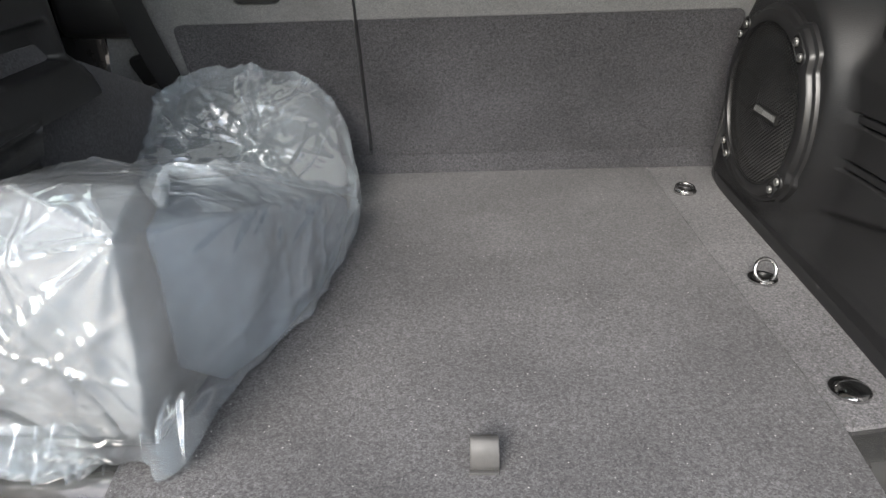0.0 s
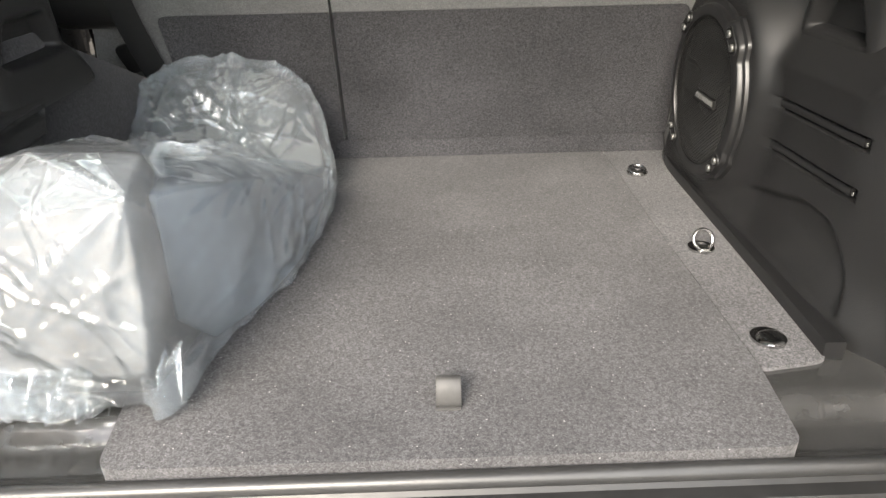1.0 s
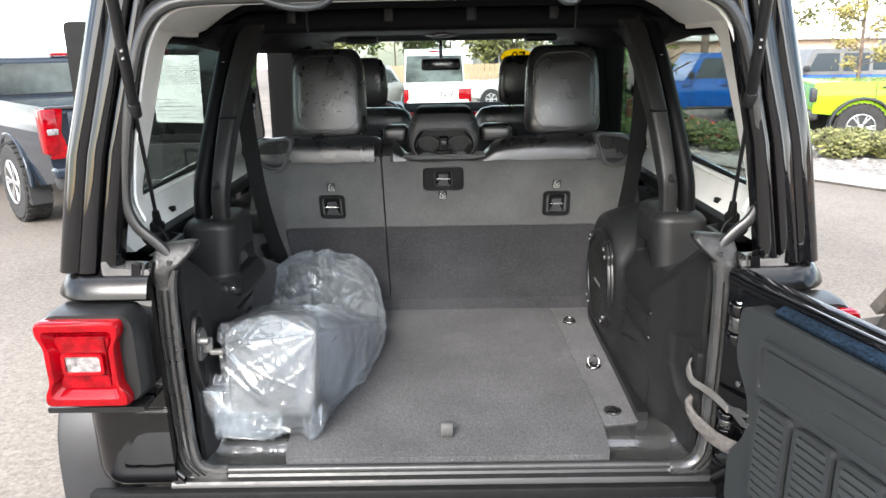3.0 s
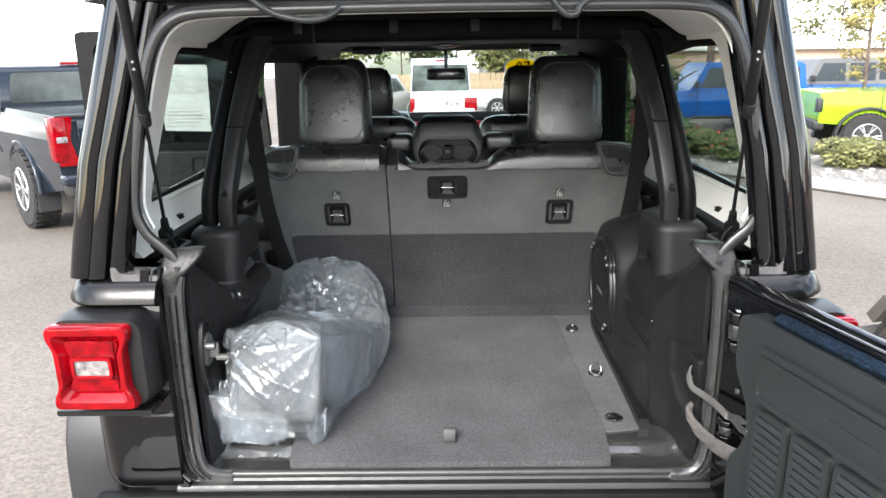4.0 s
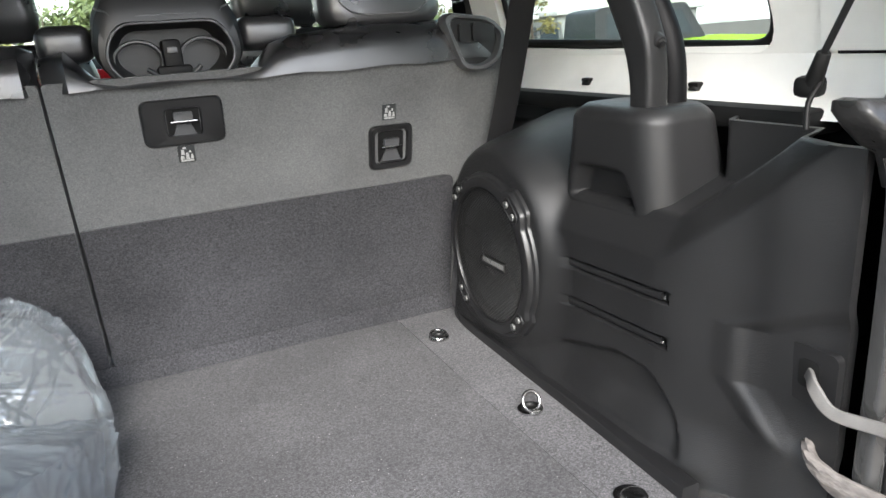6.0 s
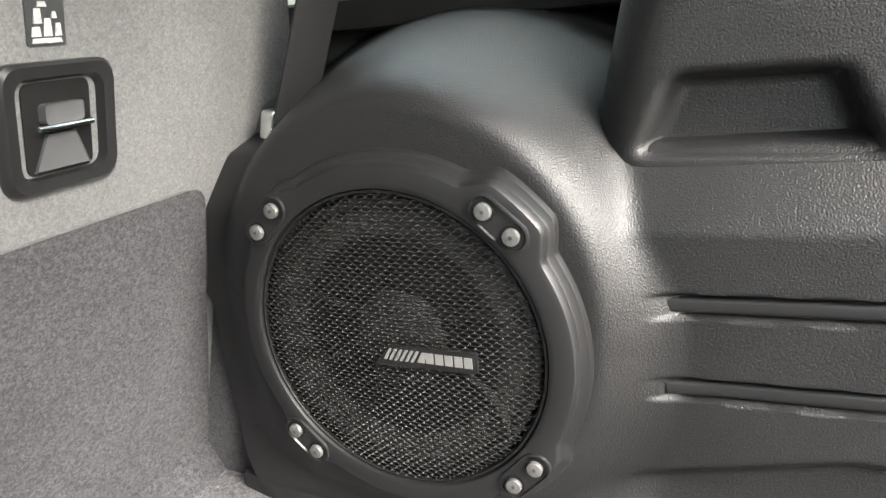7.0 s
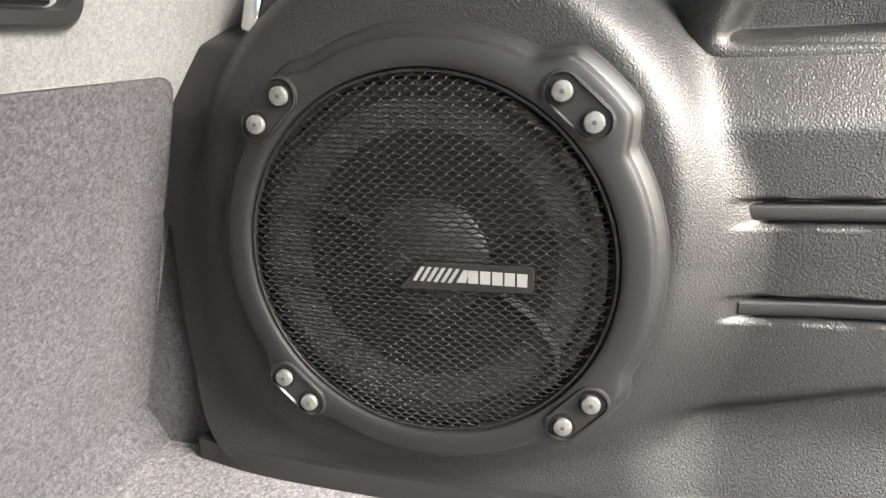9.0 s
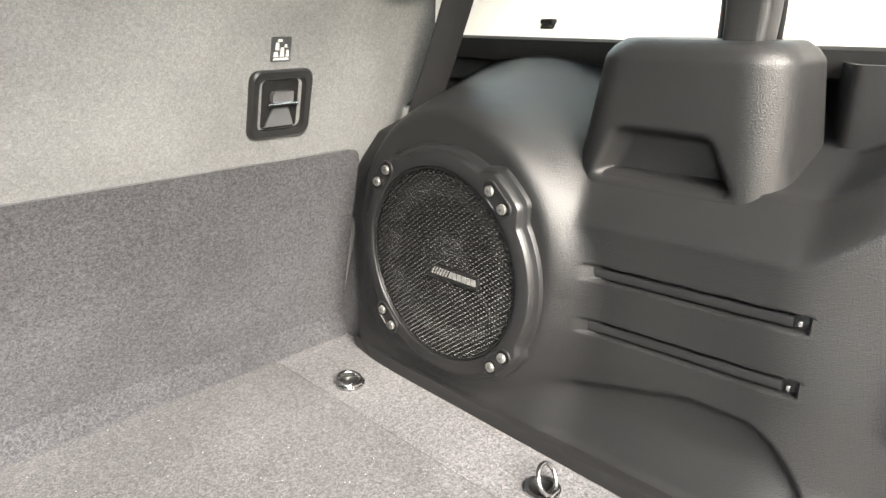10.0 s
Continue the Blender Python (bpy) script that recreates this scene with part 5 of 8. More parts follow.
def icon(parent, cx, cz):
    """Sewn tag with a child-seat anchor sign in plain pale blocks."""
    bm = bmesh.new()
    seat_plate(bm, rrect(0.028, 0.030, 0.002, 2, cx, cz), 0.0, 0.0012)
    tag = part("anchor_tag", bm, M_GREYPL, parent, "small dark tag with a pale sign")
    bm = bmesh.new()
    for u0, u1, v0, v1 in ((-0.011, 0.011, -0.013, -0.010), (-0.011, -0.004, -0.009, -0.003), (-0.002, 0.004, -0.009, 0.002), (0.006, 0.011, -0.009, -0.001), (-0.009, -0.003, -0.001, 0.008), (-0.006, 0.001, 0.009, 0.012), (0.004, 0.008, 0.002, 0.006)):
        seat_plate(bm, [(cx + u0, cz + v0), (cx + u1, cz + v0), (cx + u1 - 0.001, cz + v1), (cx + u0 + 0.001, cz + v1)], 0.0012, 0.002)
    part("tag_sign", bm, M_TAG, tag, "pale sign")


latch(seat_l, -0.372, 1.197, 0.086, 0.084)
latch(seat_r, 0.369, 1.198, 0.090, 0.088)
latch(seat_r, -0.003, 1.290, 0.132, 0.078)
icon(seat_l, -0.369, 1.266)
icon(seat_r, 0.366, 1.266)
icon(seat_r, -0.006, 1.234)


def belt_guide(parent, s):
    """Moulded D-shaped belt guide let into the seat's shoulder."""
    cx, cz = s * 0.538, 1.385
    shape = rounded([(-0.062, 0.012), (-0.048, -0.036), (-0.012, -0.056), (0.030, -0.050), (0.048, -0.010), (0.064, 0.040), (0.050, 0.050), (-0.030, 0.040)], 0.016, 4)
    shape = [(-s * u, v) for u, v in shape]
    bm = bmesh.new()
    rings = []
    for g, o in ((1.04, -0.012), (1.04, 0.012), (1.0, 0.017), (0.88, 0.017), (0.83, 0.012), (0.80, -0.006)):
        rings.append([(cx + u * g, seat_y(cz) - o + 0.10 * max(0.0, v), cz + v * g) for u, v in shape])
    loft(bm, rings, cap=False)
    g_ob = part("belt_guide", bm, M_GUIDE, parent, "grey plastic belt guide")
    bm = bmesh.new()
    prism(bm, [(cx + u * 0.84, cz + v * 0.84) for u, v in shape], "y", seat_y(cz) - 0.002, seat_y(cz) + 0.02)
    part("guide_pocket", bm, M_SATIN, g_ob, "smooth black pocket")
    for u0, u1 in ((-0.040, 0.006), (0.010, 0.034)):
        bm = bmesh.new()
        prism(bm, rounded([(cx - s * u0, cz - 0.002), (cx - s * u1, cz - 0.002), (cx - s * u1, cz + 0.032), (cx - s * u0, cz + 0.026)], 0.006, 3), "y", seat_y(cz) - 0.011, seat_y(cz) - 0.002, 0.003)
        part("release_tab", bm, M_SATIN, g_ob, "black release tab")


belt_guide(seat_l, -1)
belt_guide(seat_r, 1)


def head_rest(parent, cx, w, tilt=4):
    bm = bmesh.new()
    rings = []
    z0, z1 = 1.425, 1.700
    prof = [(0.0, 0.55), (0.015, 0.78), (0.05, 0.93), (0.12, 1.0), (0.4, 1.0), (0.62, 0.985), (0.76, 0.95), (0.86, 0.87), (0.93, 0.75), (0.975, 0.56), (0.995, 0.34), (1.0, 0.16)]
    for t, g in prof:
        z = z0 + (z1 - z0) * t
        d = 0.105 * (0.55 + 0.45 * g) - 0.02 * t
        wx = w * (0.5 + 0.5 * g) * (1.0 - 0.05 * t)
        yc = 0.905 + 0.035 * t
        rings.append([(cx + u, yc + v, z) for u, v in rrect(wx, d, min(d * 0.45, 0.04), 6)])
    loft(bm, rings)
    hr = part("head_rest", bm, M_LEATHER, parent, "padded black leather head rest", angle=70)
    # stitched seam of the rear panel
    bm = bmesh.new()
    loop = []
    for u, v in rrect(w * 0.82, 0.235, 0.060, 6):
        t = (0.135 + v) / 0.275
        d = 0.105 - 0.02 * t
        loop.append((cx + u * (1 - 0.05 * t), 0.905 + 0.035 * t - d / 2 - 0.0005 + 0.010 * max(0, t - 0.86) * 8, z0 + 0.136 + v))
    sweep(bm, loop, 0.0016, closed=True)
    part("seam", bm, M_STITCH, hr, "fine stitched seam")
    for x in (-0.05, 0.05):
        bm = bmesh.new()
        cyl(bm, (cx + x, 0.915, 1.39), (cx + x, 0.915, 1.44), 0.006, n=12)
        part("post", bm, M_STEEL, hr)
    return hr


hr_l = head_rest(seat_l, -0.372, 0.245)
# dried water spots on the leather
rng = random.Random(8)
bm = bmesh.new()
for _ in range(46):
    z = 1.47 + 0.19 * rng.random() ** 0.7
    t = (z - 1.425) / 0.275
    r = rng.uniform(0.0012, 0.0036)
    ball(bm, (-0.372 + rng.uniform(-0.085, 0.085), 0.905 + 0.035 * t - (0.105 - 0.02 * t) / 2, z), (r, 0.0006, r * rng.uniform(0.8, 1.2)), 10, 6)
part("water_spots", bm, M_BLACKRUB, hr_l, "dark water spots")["kind"] = "stuff"
head_rest(seat_r, 0.388, 0.245)
# middle head rest, folded: a hood with a cup-shaped hollow
hood = thing("centre_armrest", "black hooded centre armrest with a hollow back and latch", "armrest")
bm = bmesh.new()
oct8 = lambda w, z0, z1: rounded([(-w * 0.70, z0), (w * 0.70, z0), (w, z0 + (z1 - z0) * 0.35), (w * 0.94, z1 - (z1 - z0) * 0.28), (w * 0.72, z1), (-w * 0.72, z1), (-w * 0.94, z1 - (z1 - z0) * 0.28), (-w, z0 + (z1 - z0) * 0.35)], 0.018, 3)
rings = []
for y, w, z0, z1 in ((1.02, 0.095, 1.37, 1.50), (0.98, 0.114, 1.352, 1.515), (0.88, 0.120, 1.345, 1.512), (0.836, 0.117, 1.344, 1.498), (0.826, 0.111, 1.347, 1.475), (0.824, 0.103, 1.352, 1.452), (0.834, 0.097, 1.356, 1.447), (0.90, 0.085, 1.365, 1.44)):
    rings.append([(u, y, w_) for u, w_ in oct8(w, z0, z1)])
loft(bm, rings)
part("hood_shell", bm, M_SATIN, hood, angle=30)
bm = bmesh.new()
box(bm, (0, 0.86, 1.395), (0.030, 0.05, 0.055), 0.006)
box(bm, (0, 0.845, 1.372), (0.055, 0.03, 0.018), 0.006)
part("hood_latch", bm, M_BLACKRUB, hood, "black latch")
bm = bmesh.new()
box(bm, (0, 0.833, 1.405), (0.016, 0.004, 0.010), 0.001)
part("latch_face", bm, M_GUIDE, hood)
# lighter grey beads put the highlights of the glossy edges into colour
bm = bmesh.new()
sweep(bm, [(u, 0.8232, w_) for u, w_ in oct8(0.100, 1.354, 1.449)], 0.0026, closed=True)
part("hollow_rim", bm, M_GUIDE, hood, "rim of the hollow, lighter for its edge highlight")
bm = bmesh.new()
sweep(bm, smooth_path([(-0.104, 0.838, 1.474), (-0.088, 0.829, 1.468), (-0.074, 0.827, 1.460), (0, 0.826, 1.461), (0.074, 0.827, 1.460), (0.088, 0.829, 1.468), (0.104, 0.838, 1.474)], 5), 0.0018)
part("hood_edge_glint", bm, M_GUIDE, hood)
for s in (-1, 1):
    bm = bmesh.new()
    loft(bm, [[(s * 0.052 + r * math.cos(a * math.pi / 10), y, 1.392 + 0.8 * r * math.sin(a * math.pi / 10)) for a in range(20)] for r, y in ((0.042, 0.868), (0.040, 0.862), (0.036, 0.862), (0.034, 0.885))], cap=False)
    part("cup_ring", bm, M_GREYPL, hood, "ring of a cup holder")
for s in (-1, 1):
    bm = bmesh.new()
    sweep(bm, smooth_path([(s * 0.012, 0.842, 1.362), (s * 0.03, 0.838, 1.368), (s * 0.042, 0.836, 1.378)], 4), 0.004)
    part("hollow_rib", bm, M_GREYPL, hood)

# small bolster pads beside the hood
for x, w in ((-0.158, 0.085), (0.172, 0.105)):
    pad = thing("seat_bolster", "small black leather bolster on the seat top", "car seat")
    bm = bmesh.new()
    box(bm, (x, 0.935, 1.425), (w, 0.09, 0.060), 0.020, 4)
    part("pad", bm, M_LEATHER, pad)

# ---- roll bars and belts ----
def roll_bar(s):
    rb = thing("roll_bar", "black padded roll bar with bolted trim", "roll bar", "roll bars")
    bm = bmesh.new()
    path = smooth_path([(s * 0.626, 0.372, 1.27), (s * 0.621, 0.372, 1.345), (s * 0.614, 0.392, 1.405), (s * 0.598, 0.455, 1.528), (s * 0.578, 0.540, 1.672), (s * 0.560, 0.585, 1.745), (s * 0.515, 0.60, 1.780), (s * 0.46, 0.603, 1.786)], 6)
    sweep(bm, path, [(0.0235 * math.cos(a * math.pi / 8), 0.032 * math.sin(a * math.pi / 8)) for a in range(16)], side=(1, 0, 0))
    part("padded_bar", bm, M_BAR, rb, "padded black bar")
    # trim clipped to the bar's inner side, broader towards the roof
    bm = bmesh.new()
    path = smooth_path([(s * 0.574, 0.352, 1.268), (s * 0.571, 0.350, 1.33), (s * 0.563, 0.362, 1.395), (s * 0.550, 0.430, 1.53), (s * 0.531, 0.520, 1.665), (s * 0.513, 0.570, 1.735), (s * 0.470, 0.600, 1.772)], 6)
    rings = []
    for i, p in enumerate(path):
        k = i / (len(path) - 1)
        w, d = 0.019 + 0.007 * step(0.3, 0.8, k), 0.020 + 0.006 * step(0.0, 0.4, k)
        t = (Vector(path[min(i + 1, len(path) - 1)]) - Vector(path[max(i - 1, 0)])).normalized()
        u = (Vector((1, 0, 0)) - t * t.x).normalized()
        v = t.cross(u)
        rings.append([Vector(p) + u * a_ + v * b_ for a_, b_ in rounded([(-w, -d), (w, -d), (w, d), (-w, d)], 0.009, 3)])
    loft(bm, rings)
    trim = part("bar_trim", bm, M_PLASTIC, rb, "black plastic bar trim")
    # join line across the trim, and a strip added as the gap's highlight
    bm = bmesh.new()
    box(bm, (s * 0.549, 0.404, 1.534), (0.047, 0.012, 0.003), 0.001, rot=(28, 0, 0))
    part("trim_joint", bm, M_BLACKRUB, trim)
    bm = bmesh.new()
    sweep(bm, smooth_path([(s * 0.5925, 0.345, 1.29), (s * 0.590, 0.343, 1.34), (s * 0.583, 0.356, 1.395)], 4), rrect(0.006, 0.004, 0.0015, 2), side=(1, 0, 0))
    part("trim_highlight", bm, M_JAMB, trim, "glossy strip for the bright edge highlight")
    for x, y, z in ((0.571, 0.331, 1.372), (0.561, 0.392, 1.470)):
        bm = bmesh.new()
        cyl(bm, (s * x, y + 0.010, z + 0.004), (s * (x - 0.001), y - 0.006, z - 0.004), 0.011, 0.009, 14, 0.002)
        cyl(bm, (s * x, y - 0.004, z - 0.003), (s * (x - 0.001), y - 0.010, z - 0.006), 0.006, 0.005, 6)
        part("bar_bolt", bm, M_SATIN, rb, "black bolt")
    bm = bmesh.new()
    cyl(bm, (s * 0.580, 0.525, 1.672), (s * 0.578, 0.503, 1.664), 0.008, 0.006, 8, 0.001)
    part("top_bolt", bm, M_STEEL, rb, "bright star bolt")
    bm = bmesh.new()
    cyl(bm, (s * 0.592, 0.345, 1.262), (s * 0.592, 0.347, 1.292), 0.009, n=14, bevel=0.002)
    part("foot_bolt", bm, M_STEEL, rb)
    return rb


roll_bar(-1)
roll_bar(1)
cross = thing("roof_cross_bar", "black padded cross bar under the roof", "roll bar")
bm = bmesh.new()
sweep(bm, smooth_path([(-0.52, 0.60, 1.766), (-0.36, 0.605, 1.772), (0, 0.605, 1.774), (0.36, 0.605, 1.772), (0.52, 0.60, 1.766)], 4), rrect(0.085, 0.062, 0.022, 4), side=(0, 1, 0))
part("padded_bar", bm, M_BAR, cross)
for x in (-0.40, -0.14, 0.08, 0.30):
    bm = bmesh.new()
    box(bm, (x, 0.557, 1.782), (0.026, 0.012, 0.034), 0.004)
    part("bar_clip", bm, M_SATIN, cross)
for s in (-1, 1):
    bm = bmesh.new()
    box(bm, (s * 0.36, 0.605, 1.7725), (0.006, 0.089, 0.0655), 0.002)
    part("sleeve_edge", bm, M_SATIN, cross)
for s in (-1, 1):
    rail = thing("roof_side_bar", "black padded bar along the roof side", "roll bar")
    bm = bmesh.new()
    sweep(bm, smooth_path([(s * 0.575, 0.56, 1.735), (s * 0.60, 0.75, 1.76), (s * 0.61, 1.2, 1.77), (s * 0.61, 1.9, 1.765), (s * 0.60, 2.35, 1.74)], 4), rrect(0.07, 0.06, 0.02, 4), side=(1, 0, 0))
    part("padded_bar", bm, M_BAR, rail)


def seat_belt(s):
    sb = thing("seat_belt", "black seat belt running from the roll bar to the rear seat", "seat belt", "seat belts")
    bm = bmesh.new()
    pts = [(s * 0.548, 0.58, 1.66), (s * 0.566, 0.62, 1.565), (s * 0.582, 0.70, 1.42), (s * 0.588, 0.77, 1.27), (s * 0.578, 0.83, 1.12), (s * 0.555, 0.87, 1.0)]
    sweep(bm, smooth_path(pts, 5), flat(0.047, 0.003, 0.001), side=(0.95, -0.3 * s, 0.0))
    part("webbing", bm, M_BELT, sb)
    bm = bmesh.new()
    box(bm, (s * 0.548, 0.585, 1.675), (0.06, 0.035, 0.05), 0.01)
    part("guide", bm, M_SATIN, sb)
    bm = bmesh.new()
    box(bm, (s * 0.585, 0.83, 1.165), (0.045, 0.016, 0.03), 0.004, rot=(15, 0, 0))
    part("tongue", bm, M_STEEL, sb, "steel belt tongue")
    bm = bmesh.new()
    box(bm, (s * 0.600, 0.865, 1.045), (0.040, 0.024, 0.06), 0.008, rot=(20, s * 15, 0))
    part("buckle", bm, M_BLACKRUB, sb, "black buckle")


seat_belt(-1)
seat_belt(1)


# ---- tailgate, swung open to the side ----
gate = thing("tailgate", "open black tailgate with a grey louvred inner panel", "car door")
gate.matrix_world = Matrix(((0.244, 0.970, 0, 0.605), (-0.970, 0.244, 0, -0.03), (0, 0, 1, 0), (0, 0, 0, 1)))
bm = bmesh.new()
prism(bm, rounded([(-0.02, 0.70), (0.06, 0.70), (0.06, 1.16), (0.012, 1.246), (0.000, 1.258), (-0.020, 1.254)], [0.01, 0.01, 0.02, 0.006, 0.006, 0.006], 4), "x", 0.0, 1.17, 0.006, 2)
part("gate_skin", bm, M_PAINT, gate, "glossy black tailgate skin")
bm = bmesh.new()
sweep(bm, [(0.012, -0.024, 1.240), (0.06, -0.024, 1.238), (0.5, -0.024, 1.238), (1.13, -0.024, 1.238)], rounded([(-0.008, -0.012), (0.008, -0.012), (0.008, 0.012), (-0.008, 0.012)], 0.004, 2), side=(0, 1, 0))
part("gate_rail", bm, M_PAINT, gate)
bm = bmesh.new()
box(bm, (0.66, -0.040, 1.226), (0.98, 0.026, 0.012), 0.004, rot=(24, 0, 0))
part("gate_pad", bm, M_GATEPAD, gate, "dark blue speckled pad along the top edge")
# moulded inner panel
bm = bmesh.new()
outl = rounded([(0.105, 0.775), (0.100, 0.90), (0.145, 0.955), (0.145, 1.03), (0.095, 1.10), (0.095, 1.215), (1.12, 1.215), (1.12, 0.775)], [0.03, 0.03, 0.04, 0.04, 0.03, 0.03, 0.03, 0.03], 5)
prism(bm, outl, "y", -0.062, -0.018, 0.012, 3)
inner_panel = part("inner_panel", bm, M_GREYPL, gate, "dark grey moulded inner panel")
bm = bmesh.new()
prism(bm, rounded([(0.172, 1.075), (1.05, 1.075), (1.05, 1.167), (0.172, 1.167)], 0.012, 4), "y", -0.069, -0.060, 0.006, 3)
part("panel_relief", bm, M_GREYPL, inner_panel)
# raised border, and a long low swage inside it
bm = bmesh.new()
ringplate(bm, rrect(0.894, 0.108, 0.016, 4, 0.611, 1.121), rrect(0.872, 0.086, 0.010, 4, 0.611, 1.121), "y", -0.0745, -0.066)
part("relief_border", bm, M_GREYPL, inner_panel)
bm = bmesh.new()
prism(bm, rounded([(0.185, 1.147), (1.035, 1.147), (1.035, 1.158), (0.185, 1.158)], 0.004, 3), "y", -0.0735, -0.066, 0.003)
part("relief_bar", bm, M_GREYPL, inner_panel)
bm = bmesh.new()
prism(bm, rounded([(0.30, 1.092), (1.00, 1.092), (0.96, 1.118), (0.34, 1.118)], 0.010, 4), "y", -0.0725, -0.066, 0.004, 3)
part("relief_swage", bm, M_GREYPL, inner_panel)
slat = None
for k in range(9):
    u0 = 0.164 + 0.098 * k
    bm = bmesh.new()
    ringplate(bm, rrect(0.086, 0.21, 0.014, 4, u0 + 0.055, 0.950), rrect(0.066, 0.188, 0.008, 4, u0 + 0.055, 0.950), "y", -0.074, -0.058)
    fr = part("louvre_frame", bm, M_GREYPL, inner_panel, "louvre frame")
    # black plate puts the shade between the slats into colour
    bm = bmesh.new()
    box(bm, (u0 + 0.055, -0.0615, 0.950), (0.068, 0.003, 0.19))
    part("louvre_shade_plate", bm, M_BLACKRUB, fr)
    if slat is None:
        t = bmesh.new()
        prism(t, rounded([(-0.006, -0.0065), (0.003, -0.0065), (0.006, 0.0065), (-0.004, 0.005)], 0.002, 2), "x", -0.033, 0.033)
        slat = bpy.data.meshes.new("slat")
        t.to_mesh(slat)
        t.free()
        slat.materials.append(M_GREYPL)
    for j in range(11):
        child_mesh("slat", slat, fr, Matrix.Translation((u0 + 0.055, -0.0695, 0.866 + 0.0168 * j)))
# bolts and lower lip
bm = bmesh.new()
sweep(bm, smooth_path([(0.10, -0.03, 0.90), (0.09, -0.03, 0.78), (0.12, -0.03, 0.735), (0.4, -0.03, 0.728), (1.1, -0.03, 0.728)], 4), flat(0.014, 0.02))
part("panel_lip", bm, M_SATIN, gate)
for u, z in ((0.118, 0.755), (0.075, 1.03)):
    bm = bmesh.new()
    cyl(bm, (u, -0.02, z), (u, -0.036, z), 0.009, 0.007, 14, 0.002)
    part("bolt", bm, M_STEEL, gate)
# two hinges: three knuckles on a pin, a leaf on the body and one on the gate
for z0, z1 in ((1.098, 1.188), (0.892, 0.944)):
    hg = new("tailgate_hinge")
    hg.parent, hg.matrix_local = gate, gate.matrix_world.inverted()
    hg["label"] = "glossy black tailgate hinge with bright worn knuckles"
    h = z1 - z0
    for k, (a, b, r, mat) in enumerate(((0.0, 0.28, 0.021, M_PAINT), (0.31, 0.69, 0.018, M_JAMB), (0.72, 1.0, 0.022, M_PAINT))):
        bm = bmesh.new()
        cyl(bm, (0.598, -0.066, z0 + h * a), (0.598, -0.066, z0 + h * b), r, r, 22, 0.004)
        part("knuckle", bm, mat, hg)
    bm = bmesh.new()
    box(bm, (0.628, -0.050, (z0 + z1) / 2), (0.06, 0.012, h * 0.96), 0.004)
    part("body_leaf", bm, M_PAINT, hg)
    bm = bmesh.new()
    box(bm, (0.612, -0.098, (z0 + z1) / 2), (0.014, 0.06, h * 0.5), 0.004)
    part("gate_leaf", bm, M_PAINT, hg)
    bm = bmesh.new()
    cyl(bm, (0.598, -0.066, z1), (0.598, -0.066, z1 + 0.004), 0.010, 0.008, 16, 0.001)
    part("pin_head", bm, M_STEEL, hg, "bright pin head")
# check strap
chk = thing("check_strap", "grey webbing check strap bolted to the tailgate", "strap")
bm = bmesh.new()
sweep(bm, smooth_path([(0.564, 0.066, 1.002), (0.552, 0.052, 1.003), (0.545, 0.040, 0.994), (0.546, 0.018, 0.976), (0.556, -0.020, 0.976), (0.564, -0.065, 0.980), (0.568, -0.125, 0.983)], 6), flat(0.015, 0.005, 0.0018), side=(0.3, 0, 1))
part("webbing", bm, M_STRAPWEB, chk)
bm = bmesh.new()
prism(bm, rrect(0.062, 0.070, 0.010, 4, 0.055, 1.0), "x", 0.558, 0.569, 0.003)
gr = part("grommet", bm, M_SATIN, chk, "black plastic strap plate")
bm = bmesh.new()
prism(bm, rrect(0.026, 0.034, 0.006, 4, 0.058, 1.002), "x", 0.5565, 0.561, 0.001)
part("strap_slot", bm, M_BLACKRUB, gr)
bm = bmesh.new()
prism(bm, rounded([(-0.036, -0.010), (-0.012, -0.008), (0.018, -0.020), (0.040, -0.017), (0.040, -0.006), (0.018, 0.0), (0.040, 0.006), (0.040, 0.013), (0.016, 0.016), (-0.012, 0.009), (-0.036, 0.010)], 0.004, 3), "y", -0.003, 0.003, 0.0015)
br = part("bracket", bm, M_CHROME, chk, "bright forked steel bracket")
br.matrix_local = pose(0.576, -0.152, 0.988, 0, -7, -80)
for c in ((0.569, -0.124, 0.984), (0.581, -0.176, 0.994)):
    bm = bmesh.new()
    cyl(bm, Vector(c) + Vector((-0.008, 0, 0)), Vector(c) + Vector((0.012, 0.002, 0)), 0.0085, n=16, bevel=0.003)
    part("bracket_bolt", bm, M_CHROME, br).matrix_local = br.matrix_local.inverted()
# wiring sleeve
wr = thing("wiring_sleeve", "grey braided wiring sleeve between body and tailgate", "cable")
bm = bmesh.new()
path = smooth_path([(0.566, 0.056, 0.912), (0.555, 0.046, 0.906), (0.552, 0.028, 0.894), (0.557, 0.0, 0.884), (0.566, -0.045, 0.881), (0.575, -0.10, 0.889), (0.589, -0.15, 0.903), (0.610, -0.20, 0.916)], 8)
rings = []
for i, p in enumerate(path):
    q0, q1 = Vector(path[max(0, i - 1)]), Vector(path[min(len(path) - 1, i + 1)])
    d = (q1 - q0).normalized()
    n1 = d.cross(Vector((1, 0.3, 0))).normalized()
    n2 = d.cross(n1)
    w = 0.007 + 0.011 * step(0.1, 0.55, i / len(path)) - 0.006 * step(0.7, 1.0, i / len(path))
    rings.append([tuple(Vector(p) + n1 * (w * math.cos(a * math.pi / 8)) + n2 * (0.007 * math.sin(a * math.pi / 8) + 0.0012 * math.sin(a * 2.3 + i * 0.5))) for a in range(16)])
loft(bm, rings)
part("sleeve", bm, M_SLEEVE, wr)

